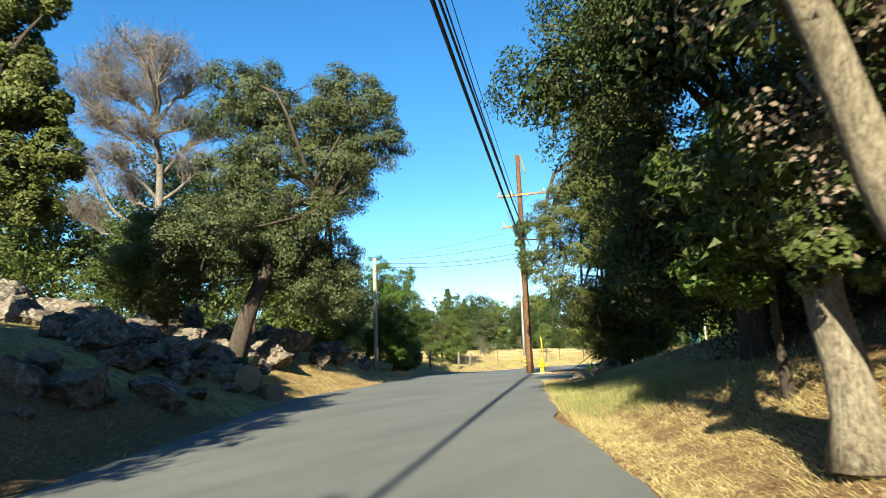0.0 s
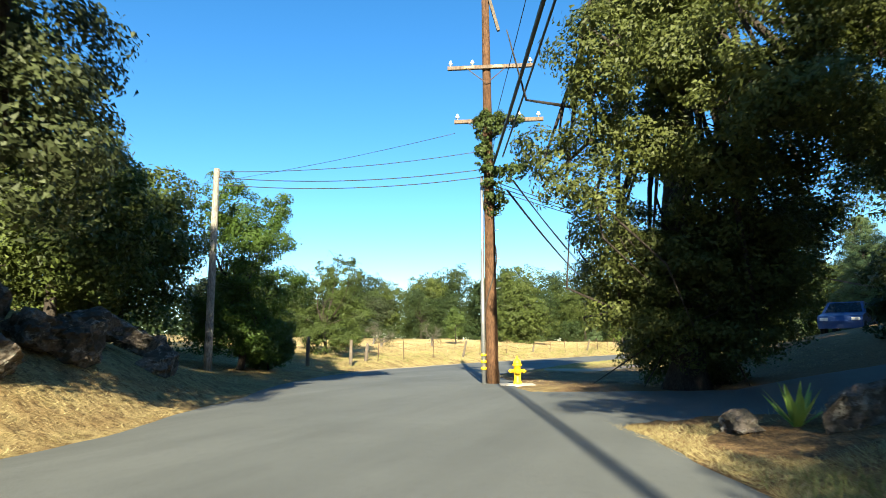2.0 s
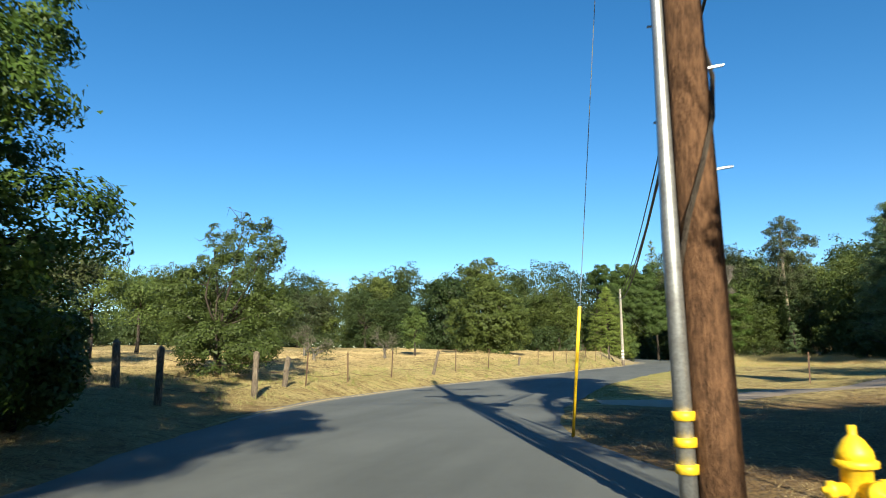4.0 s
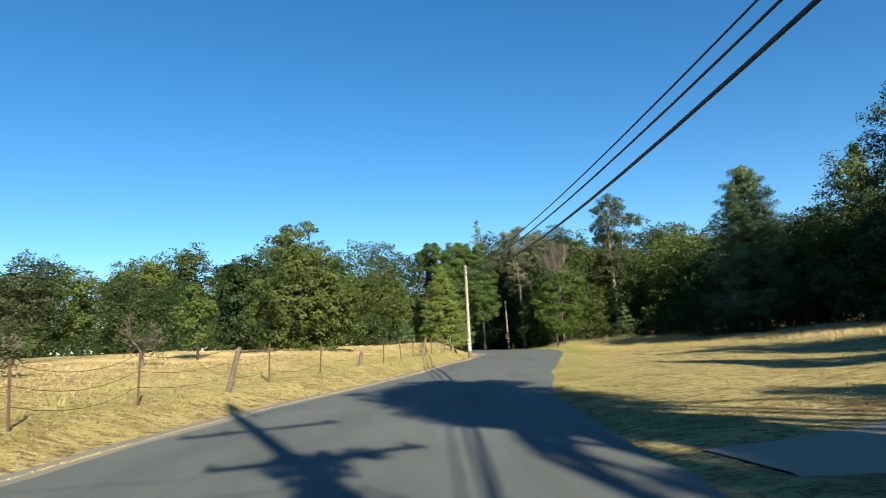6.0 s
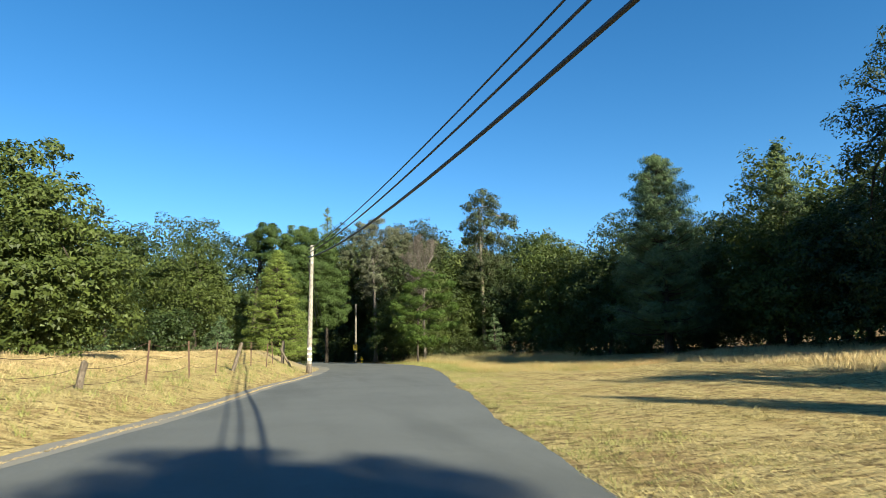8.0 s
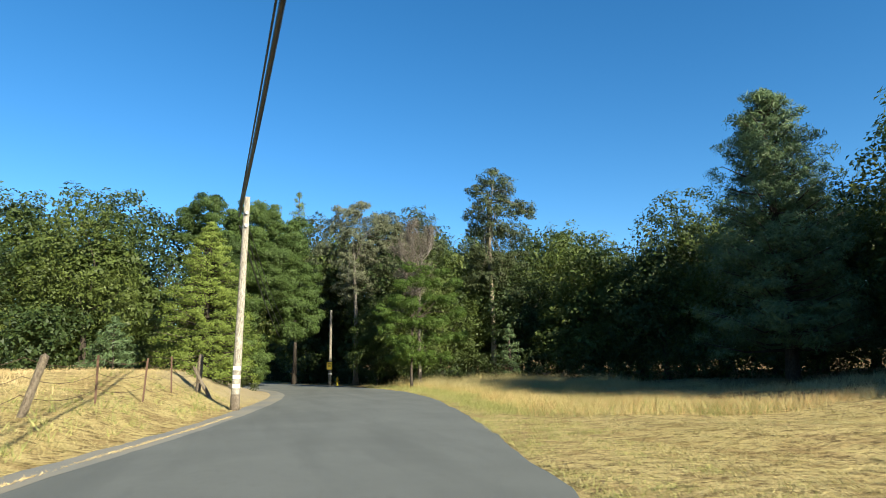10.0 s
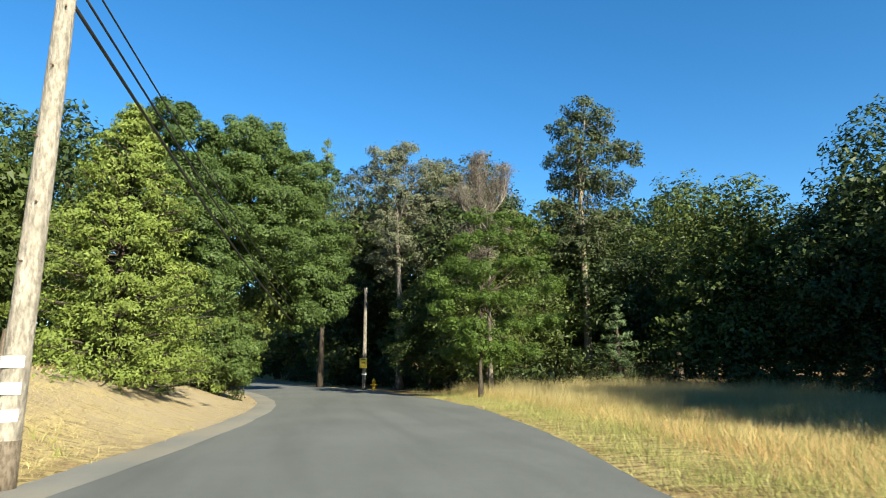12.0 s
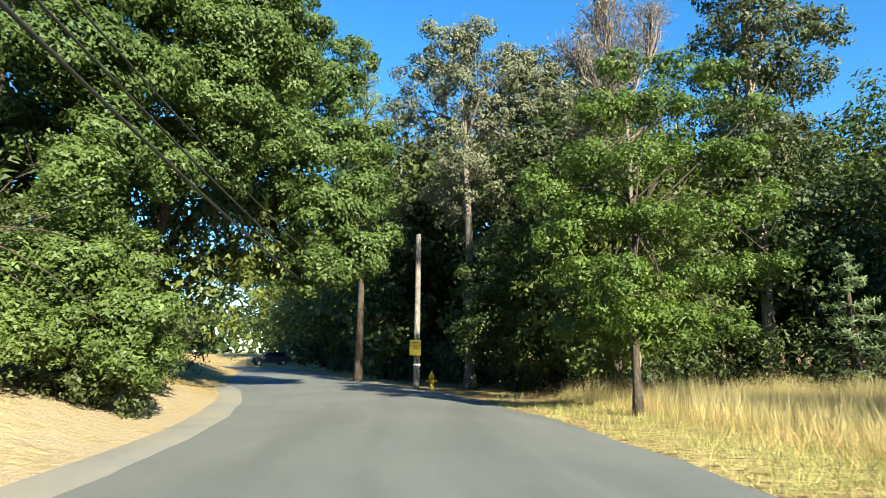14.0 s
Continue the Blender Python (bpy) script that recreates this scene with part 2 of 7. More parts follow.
CONCRETE = painted("concrete", (0.46, 0.42, 0.36), 0.9)

# ---- shape helpers ----
def smooth(e0, e1, x):
    t = np.clip((x - e0) / (e1 - e0), 0, 1)
    return t * t * (3 - 2 * t)


def mesh_object(name, verts, faces, material, parent=None, shade=False, label=""):
    me = bpy.data.meshes.new(name)
    me.from_pydata(verts, [], faces)
    me.materials.append(material)
    if shade:
        me.shade_smooth()
    ob = new(name, me)
    if parent:
        ob.parent = parent
    if label:
        ob["label"] = label
    return ob


def part(name, bm, material, parent=None, label="", shade=False):
    me = bpy.data.meshes.new(name)
    bm.to_mesh(me)
    bm.free()
    me.materials.append(material)
    if shade:
        me.shade_smooth()
    ob = new(name, me)
    if parent:
        ob.parent = parent
    if label:
        ob["label"] = label
    return ob


def thing(name, x, y, z, label, category, group="", rz=0.0):
    ob = new(name)
    ob.matrix_world = pose(x, y, z, 0, 0, rz)
    return tagged(ob, label, category, group)


def tube(bm, pts, radii, sides=8, cap=True):
    """A tapered round bar through the points."""
    rings = []
    pts = [Vector(p) for p in pts]
    q = None
    for i, p in enumerate(pts):
        d = (pts[min(i + 1, len(pts) - 1)] - pts[max(i - 1, 0)]).normalized()
        q = d.to_track_quat("Z", "Y") if q is None else (q @ Vector((0, 0, 1))).rotation_difference(d) @ q
        rings.append([bm.verts.new(p + q @ Vector((radii[i] * math.cos(a), radii[i] * math.sin(a), 0))) for a in [2 * math.pi * k / sides for k in range(sides)]])
    for a, b in zip(rings, rings[1:]):
        for k in range(sides):
            bm.faces.new((a[k], a[(k + 1) % sides], b[(k + 1) % sides], b[k]))
    if cap:
        bm.faces.new(rings[0][::-1])
        bm.faces.new(rings[-1])


def box(bm, cx, cy, cz, sx, sy, sz, m=None, bevel=0.0):
    r = bmesh.ops.create_cube(bm, size=1.0, matrix=(m or Matrix()) @ Matrix.Translation((cx, cy, cz)) @ Matrix.Diagonal((sx, sy, sz, 1)))
    if bevel:
        es = list({e for v in r["verts"] for e in v.link_edges})
        bmesh.ops.bevel(bm, geom=es, offset=bevel, segments=2, affect="EDGES", profile=0.6)


def spline(pts, step=1.0):
    """Points along a smooth line through pts."""
    pts = [np.array(p, float) for p in pts]
    pts = [2 * pts[0] - pts[1]] + pts + [2 * pts[-1] - pts[-2]]
    out = []
    for i in range(1, len(pts) - 2):
        a, b, c, d = pts[i - 1:i + 3]
        n = max(2, int(np.linalg.norm(c - b) / step))
        for k in range(n):
            t = k / n
            out.append(0.5 * (2 * b + (c - a) * t + (2 * a - 5 * b + 4 * c - d) * t * t + (3 * b - a - 3 * c + d) * t ** 3))
    out.append(pts[-2])
    return np.array(out)


def leaves(name, centres, sizes, material, parent, seed, aspect=0.55, up=0.35, label="", tri=False, out=None):
    """One mesh of many pointed leaf blades, each a folded rhombus."""
    rng = np.random.default_rng(seed)
    n = len(centres)
    nrm = rng.normal(size=(n, 3)) * 0.42
    nrm[:, 2] += up * 0.6
    nrm += out if out is not None else rng.normal(size=(n, 3)) * 0.6
    nrm /= np.linalg.norm(nrm, axis=1)[:, None] + 1e-9
    a = rng.normal(size=(n, 3))
    a[:, 2] -= 0.35
    a -= nrm * np.sum(a * nrm, axis=1)[:, None]
    a /= np.linalg.norm(a, axis=1)[:, None] + 1e-9
    side = np.cross(a, nrm)
    s = sizes[:, None]
    fold = nrm * s * 0.12
    k = 3 if tri else 4
    v = np.empty((n, k, 3))
    if tri:
        v[:, 0] = centres - a * s * 0.5 - side * s * aspect * 0.5
        v[:, 1] = centres - a * s * 0.35 + side * s * aspect * 0.6
        v[:, 2] = centres + a * s * 0.6
    else:
        v[:, 0] = centres - a * s * 0.5
        v[:, 1] = centres + side * s * aspect * 0.5 + fold
        v[:, 2] = centres + a * s * 0.5
        v[:, 3] = centres - side * s * aspect * 0.5 + fold
    me = bpy.data.meshes.new(name)
    me.vertices.add(n * k)
    me.vertices.foreach_set("co", v.reshape(-1).astype(np.float32))
    me.loops.add(n * k)
    me.loops.foreach_set("vertex_index", np.arange(n * k, dtype=np.int32))
    me.polygons.add(n)
    me.polygons.foreach_set("loop_start", np.arange(n, dtype=np.int32) * k)
    me.update(calc_edges=True)
    me.materials.append(material)
    ob = new(name, me)
    ob.parent = parent
    if label:
        ob["label"] = label
    return ob


def lobe_points(lobes, n_clusters, per, spread, seed, inner=0.5, cover=1.15):
    """Leaf places: domed clumps of foliage over each lobe, with gaps between them, and the way each leaf faces."""
    rng = np.random.default_rng(seed)
    cen, axs, facing, size = [], [], [], []
    for x, y, z, a, b, c in lobes:
        mean = (a * b * c) ** (1 / 3)
        rc = min(max(spread * 1.25, 0.2 * mean), 0.55 * mean)
        k = max(4, int(cover * 4 * mean * mean / (rc * rc)))
        i = np.arange(k) + 0.5
        cz = 1 - 2 * i / k
        az = i * 2.39996 + rng.uniform(0, 6.28)
        d = np.stack([np.sqrt(1 - cz * cz) * np.cos(az), np.sqrt(1 - cz * cz) * np.sin(az), cz], -1) + rng.normal(size=(k, 3)) * 0.24
        d /= np.linalg.norm(d, axis=1)[:, None]
        ph = rng.uniform(0, 6.28, 5)
        swell = 1 + 0.13 * np.sin(3.1 * d[:, 0] + ph[0]) * np.sin(2.7 * d[:, 1] + ph[1]) + 0.1 * np.sin(4.3 * d[:, 2] + ph[2]) * np.sin(3.7 * d[:, 0] + ph[3])
        r = swell * (inner + (1.0 - inner) * rng.random(k) ** 0.4)
        cen.append(np.array([x, y, z]) + d * np.array([a, b, c]) * r[:, None])
        s = rc * rng.uniform(0.55, 1.4, k)
        axs.append(s)
        facing.append(d)
    cen, axs, facing = np.concatenate(cen), np.concatenate(axs), np.concatenate(facing)
    total = n_clusters * per
    w = axs ** 2 * (0.5 + 0.5 * (facing[:, 2] > -0.35))
    pick = rng.choice(len(cen), total, p=w / w.sum())
    d2 = rng.normal(size=(total, 3)) + facing[pick] * 0.55
    d2[:, 2] += 0.3
    d2 /= np.linalg.norm(d2, axis=1)[:, None]
    rad = rng.random(total) ** 0.42
    rad = np.where(rng.random(total) < 0.1, rad * rng.uniform(1.0, 1.5, total), rad)
    off = d2 * (rad * axs[pick])[:, None]
    off[:, 2] *= 0.72
    face = d2 * 0.75 + facing[pick] * 0.5
    face /= np.linalg.norm(face, axis=1)[:, None] + 1e-9
    return cen[pick] + off, face


def core_points(lobes, n, seed):
    """Places deep inside the lobes, for the shaded inner foliage."""
    rng = np.random.default_rng(seed)
    lobes = np.array(lobes, float)
    w = lobes[:, 3] * lobes[:, 5]
    pick = rng.choice(len(lobes), n, p=w / w.sum())
    d = rng.normal(size=(n, 3))
    d /= np.linalg.norm(d, axis=1)[:, None]
    return lobes[pick, :3] + d * lobes[pick, 3:] * (0.7 * rng.random(n) ** 0.4)[:, None], d, np.minimum(1, lobes[pick, 3] / 1.7)


def branches(bm, base, fork, radius, ends, seed, sides=6, wobble=0.12, twigs=3):
    """Limbs from the trunk's upper part to each of the ends."""
    rng = np.random.default_rng(seed)
    base, fork = np.array(base, float), np.array(fork, float)
    for k, e in enumerate(ends):
        s = fork + (base - fork) * rng.uniform(0, 0.35)
        e = np.array(e, float)
        L = np.linalg.norm(e - s)
        mid = s * 0.5 + e * 0.5 + rng.normal(size=3) * wobble * L + np.array([0, 0, 0.08 * L])
        r = radius * rng.uniform(0.22, 0.34)
        pts = spline([s, mid, e], max(0.5, L / (6 if twigs else 3)))
        tube(bm, pts, np.linspace(r, r * 0.22, len(pts)), sides)
        for j in range(twigs):
            q = pts[rng.integers(len(pts) // 2, len(pts))]
            f = q + rng.normal(size=3) * 0.15 * L
            tube(bm, [q, (q + f) / 2 + rng.normal(size=3) * 0.05 * L, f], [r * 0.3, r * 0.2, r * 0.08], 5)


def crown_lobes(h, w, seed, low=0.25, n=9, flat=0.8, small=1.0):
    """Round heads of foliage that make up a broad crown between low*h and h."""
    rng = np.random.default_rng(seed)
    lobes = []
    z0, z1 = low * h, h
    zc, rz = (z0 + z1) / 2, (z1 - z0) / 2
    lobes.append((0, 0, zc, w * 0.62 * small, w * 0.62 * small, rz * 0.72))
    for k in range(n):
        a = 2.4 * k + rng.uniform(-0.4, 0.4)
        u = rng.uniform(-0.8, 0.85)
        rad = w * 0.66 * math.sqrt(max(0.1, 1 - u * u)) * rng.uniform(0.8, 1.15)
        s = rng.uniform(0.32, 0.5) * small
        lobes.append((rad * math.cos(a), rad * math.sin(a), zc + u * rz * 0.78, w * s, w * s, min(w * s * flat, rz * 0.6)))
    a = np.array(lobes)
    reach = np.max(np.hypot(a[:, 0], a[:, 1]) + a[:, 3])
    top, bottom = np.max(a[:, 2] + a[:, 5]), np.min(a[:, 2] - a[:, 5])
    a[:, :2] *= w / reach
    a[:, 3:5] *= w / reach
    f = (z1 - z0) / (top - bottom)
    a[:, 2] = z0 + (a[:, 2] - bottom) * f
    a[:, 5] *= f
    return [tuple(r) for r in a]


def broadleaf(name, x, y, h, w, material, label, seed, trunk_r=0.25, low=0.28, clusters=700, per=16, leaf_size=0.2, spread=0.5, lean=(0, 0), bark_mat=None, lobes=None, trunk=None, inner=0.55, category="tree", group="", n=9, sink=0.15, aspect=0.55, core=500, tri=True, world=False, core_size=(0.08, 0.14), merge=False, extra=(), flat=0.8, small=1.0):
    """A tree with a tapered trunk, limbs and a crown of leafy tufts. world: lobes and trunk are given in the place's own metres."""
    z0 = gz(x, y) - sink
    t = thing(name, x, y, z0, label, category, group)
    if world:
        lobes = [(a - x, b - y, c - z0, *r) for a, b, c, *r in lobes]
        trunk = trunk and [(a - x, b - y, c - z0) for a, b, c in trunk]
    lobes = lobes or [(lx + lean[0], ly + lean[1], *rest) for lx, ly, *rest in crown_lobes(h, w, seed, low, n, flat, small)]
    lobes = list(lobes) + [(a - x, b - y, c - z0, *r) for a, b, c, *r in extra]
    top = trunk[-1] if trunk else (lean[0] * 0.7, lean[1] * 0.7, h * (low + (1 - low) * 0.35))
    path = spline(trunk if trunk else [(0, 0, 0), (lean[0] * 0.2 + 0.1, lean[1] * 0.2, h * max(low, 0.15) * 0.6), top], 0.6)
    rad = np.linspace(1, 0.45, len(path)) * trunk_r
    rad[0] *= 1.45
    bm = bmesh.new()
    tube(bm, path, rad, 12)
    if merge:
        branches(bm, path[len(path) // 2], path[-1], trunk_r, [l[:3] for l in lobes], seed, 4, 0.12, 0)
    part("trunk", bm, bark_mat or BARK, t, shade=True)
    for k, l in enumerate(lobes if not merge else []):
        bm = bmesh.new()
        branches(bm, path[len(path) // 2], path[-1], trunk_r, [l[:3]], seed + k)
        part("limb", bm, bark_mat or BARK, t, shade=True)
    pts, face = lobe_points(lobes, clusters, per, spread, seed, inner)
    rng = np.random.default_rng(seed + 7)
    size = leaf_size * rng.uniform(0.6, 1.35, len(pts))
    if core:
        c, cd, cs = core_points(lobes, core, seed + 3)
        pts, face = np.concatenate([pts, c]), np.concatenate([face, cd])
        size = np.concatenate([size, rng.uniform(core_size[0], core_size[1], core) * (w * cs if not world else 2.6 * cs ** 1.5)])
    leaves("crown", pts, size, material, t, seed, aspect, tri=tri, out=face)
    return t


def conifer(name, x, y, h, w, material, label, seed, trunk_r=0.2, low=0.12, whorls=16, arms=7, tuft=60, leaf_size=0.26, aspect=0.16, droop=0.12, power=0.85, group="", fuzz=0.3, bark_mat=None, rise=0.28, belly=0.0):
    """A conifer: whorls of boughs, each ending in rounded sprays of needles."""
    rng = np.random.default_rng(seed)
    t = thing(name, x, y, gz(x, y) - 0.1, label, "tree", group)
    bm = bmesh.new()
    path = [(0.04 * math.sin(k), 0.03 * math.cos(2 * k), h * k / 8) for k in range(9)]
    tube(bm, path, [trunk_r * (1.25 if k == 0 else 1 - 0.115 * k) for k in range(9)], 10)
    boughs = bmesh.new()
    pts, face = [], []
    for i in range(whorls):
        f = i / (whorls - 1)
        z = h * (low + (0.97 - low) * f)
        reach = w * ((1 - f) ** power) * (1 - belly * (1 - f) ** 3) + 0.1
        for k in range(arms):
            a = 2 * math.pi * k / arms + i * 1.1 + rng.uniform(-0.35, 0.35)
            L = reach * rng.uniform(0.62, 1.16)
            d = np.array([math.cos(a), math.sin(a), 0])
            s0 = np.array([0, 0, z + rng.uniform(-0.3, 0.3) * h / whorls])
            e = s0 + d * L + np.array([0, 0, -droop * L + rise * L * f])
            mid = (s0 + e) / 2 + np.array([0, 0, -0.07 * L])
            tube(boughs, [tuple(s0), tuple(mid), tuple(e)], [trunk_r * 0.22 * (1 - f * 0.6), trunk_r * 0.15, 0.012], 5)
            m = max(8, int(tuft * (0.25 + L / (w + 0.1))))
            sprays = max(2, int(2 + 3 * L / (w + 0.1)))
            q = rng.integers(0, sprays, m)
            sp = 0.35 + 0.7 * (np.arange(sprays) + 0.5) / sprays
            lat = np.array([-d[1], d[0], 0.0])
            cen = s0 + (e - s0) * sp[:, None] + lat * (rng.normal(size=sprays) * 0.2 * L)[:, None] + np.array([0, 0, 1]) * (rng.normal(size=sprays) * 0.06 * L)[:, None]
            rad = fuzz * (0.55 + 0.6 * L / (w + 0.1)) * rng.uniform(0.7, 1.3, sprays)
            d2 = rng.normal(size=(m, 3)) + d * 0.5
            d2[:, 2] += 0.25
            d2 /= np.linalg.norm(d2, axis=1)[:, None]
            pts.append(cen[q] + d2 * (rad[q] * rng.random(m) ** 0.45)[:, None] * np.array([1.25, 1.25, 0.7]))
            face.append(d2 * 0.8 + d * 0.35)
    part("trunk", bm, bark_mat or BARK, t, shade=True)
    part("boughs", boughs, bark_mat or BARK, t, shade=True)["kind"] = "stuff"
    pts, face = np.concatenate(pts), np.concatenate(face)
    leaves("crown", pts, leaf_size * rng.uniform(0.6, 1.3, len(pts)), material, t, seed, aspect, 0.1, tri=True, out=face)
    return t


def bare_tree(name, x, y, h, w, material, label, seed, trunk_r=0.2, depth=5, leaf_mat=None, leaf_count=0, leaf_size=0.12, group="", category="tree"):
    """A tree with few or no leaves: limbs that fork again and again."""
    rng = np.random.default_rng(seed)
    t = thing(name, x, y, gz(x, y) - 0.1, label, category, group)
    trunk_bm, twig_bm = bmesh.new(), bmesh.new()
    tips = []

    def grow(p, d, L, r, k):
        q = p + d * L * 0.5 + Vector(rng.normal(size=3)) * L * 0.06
        e = p + d * L + Vector(rng.normal(size=3)) * L * 0.08
        tube(trunk_bm if k == depth else twig_bm, [p, q, e], [r * (1.3 if k == depth else 1), r * 0.86, r * 0.7], 8 if k >= depth - 1 else (5 if k > 1 else 3), False)
        if k == 0:
            tips.append(e)
            tips.append(q)
            return
        for j in range(3 if k > 1 else 4):
            ax = Vector(rng.normal(size=3))
            nd = (d + ax * 0.5 + Vector((0, 0, 0.12))).normalized()
            nd = Vector((nd.x * w / (h * 0.45), nd.y * w / (h * 0.45), nd.z)).normalized()
            grow(e if j else q, nd, L * rng.uniform(0.62, 0.84), r * 0.62, k - 1)

    grow(Vector((0, 0, 0)), Vector((0.05, 0.02, 1)), h * 0.27, trunk_r, depth)
    part("trunk", trunk_bm, material, t, shade=True)
    part("twig_crown", twig_bm, material, t)
    if leaf_mat and leaf_count:
        tips = np.array(tips)
        pts = tips[rng.integers(0, len(tips), leaf_count)] + rng.normal(size=(leaf_count, 3)) * 0.22
        leaves("crown", pts, leaf_size * rng.uniform(0.6, 1.3, leaf_count), leaf_mat, t, seed, tri=True)
    return t


def twiggy_tree(name, x, y, label, seed, trunk, lobes, trunk_r=0.3, fine=90, leaf_count=9000, leaf_mat=None, leaf_size=0.1):
    """A dying tree: crooked limbs into each part of the crown, each bursting into fine bare twigs with a few dry leaves."""
    rng = np.random.default_rng(seed)
    z0 = gz(x, y) - 0.1
    t = thing(name, x, y, z0, label, "tree")
    path = spline([(a - x, b - y, c - z0) for a, b, c in trunk], 0.6)
    bm = bmesh.new()
    rad = np.linspace(1, 0.4, len(path)) * trunk_r
    rad[0] *= 1.4
    tube(bm, path, rad, 10)
    part("trunk", bm, GREY_TWIG, t, shade=True)
    tips = []
    for a, b, c, ra, rb, rc in lobes:
        c0 = np.array([a - x, b - y, c - z0])
        k = int(np.clip(np.searchsorted(path[:, 2], c0[2] - 0.8 * np.linalg.norm(c0[:2] - path[-1, :2]) - 0.5), len(path) // 4, len(path) - 2))
        s = path[k]
        reach = np.linalg.norm(c0 - s)
        bm = bmesh.new()
        limb = spline([s, s * 0.6 + c0 * 0.4 + rng.normal(size=3) * 0.08 * reach, s * 0.25 + c0 * 0.75 + rng.normal(size=3) * 0.1 * reach, c0], 0.5)
        tube(bm, limb, np.linspace(trunk_r * 0.36, 0.03, len(limb)), 6)
        part("limb", bm, GREY_TWIG, t, shade=True)
        bm = bmesh.new()
        for j in range(fine):
            q = limb[rng.integers(len(limb) // 2, len(limb))] + rng.normal(size=3) * 0.05
            d = rng.normal(size=3)
            d[2] = abs(d[2]) * 0.8 + 0.1
            d /= np.linalg.norm(d)
            e = c0 + d * np.array([ra, rb, rc]) * rng.uniform(0.6, 1.1)
            m = (q + e) / 2 + rng.normal(size=3) * 0.12 * ra
            tube(bm, [q, m, e], [0.022, 0.014, 0.006], 3, False)
            for _ in range(5):
                f = rng.uniform(0.3, 1.0)
                p = m + (e - m) * f if f > 0.4 else q + (m - q) * 0.8
                g = p + rng.normal(size=3) * 0.3 * ra
                tube(bm, [p, (p + g) / 2 + rng.normal(size=3) * 0.05, g], [0.009, 0.007, 0.004], 3, False)
                tips += [g, (p + g) / 2]
        part("twig_crown", bm, GREY_TWIG, t)
    tips = np.array(tips)
    pts = tips[rng.integers(0, len(tips), leaf_count)] + rng.normal(size=(leaf_count, 3)) * 0.1
    leaves("crown", pts, leaf_size * rng.uniform(0.5, 1.2, leaf_count), leaf_mat or DRY_LEAF, t, seed, tri=True)
    return t


# ---- ground and road ----
LEFT = spline([(34, -66), (17.7, -36), (-3.9, -2.5), (-9.6, 6.4), (-15.1, 15.0), (-17.1, 20.8), (-18.8, 25.2), (-21.6, 31.5), (-24.0, 38.6), (-25.0, 45.0), (-24.6, 50), (-23.4, 55.3), (-21.6, 61), (-19.9, 67), (-18.3, 75.5), (-16.5, 83), (-14.7, 92.5), (-13.8, 99.5), (-13.6, 106), (-14.7, 115), (-16.7, 123.3), (-19, 138), (-22.5, 154), (-33, 169), (-52, 181), (-90, 195)], 0.5)
RIGHT = spline([(39, -62), (23, -32.6), (1.5, 1.0), (-1.5, 5.7), (-4.2, 10.5), (-6.5, 15.0), (-9.4, 21.2), (-11.6, 25.8), (-13.4, 30.0), (-15.0, 34.2), (-16.5, 38.4), (-17.0, 42.5), (-16.9, 47), (-16.3, 54.8), (-15.1, 61), (-13.1, 69.5), (-11.1, 77.8), (-8.9, 87.2), (-7.4, 96), (-6.8, 103), (-7.1, 110.5), (-8.3, 119), (-11, 128), (-13.4, 139), (-16.3, 152), (-26, 165), (-46, 175), (-86, 188)], 0.5)
ROAD_Z = np.array([(-70, -0.3), (-10, -0.05), (0, 0.0), (7, 0.09), (13, 0.21), (22, 0.33), (29, 0.39), (36, 0.31), (42, 0.24), (48, 0.2), (57, 0.27), (66, 0.33), (90, 0.33), (110, 0.3), (180, 0.3)])
LX = LEFT[np.argsort(LEFT[:, 1])]
RX = RIGHT[np.argsort(RIGHT[:, 1])]


def road_z(y):
    return np.interp(y, ROAD_Z[:, 0], ROAD_Z[:, 1])


def lumps(x, y):
    return 0.05 * np.sin(x * 0.9 + 1.3 * np.sin(y * 0.5)) + 0.05 * np.sin(y * 0.8 + x * 0.4) + 0.1 * np.sin(x * 0.23 + 2) * np.sin(y * 0.19)


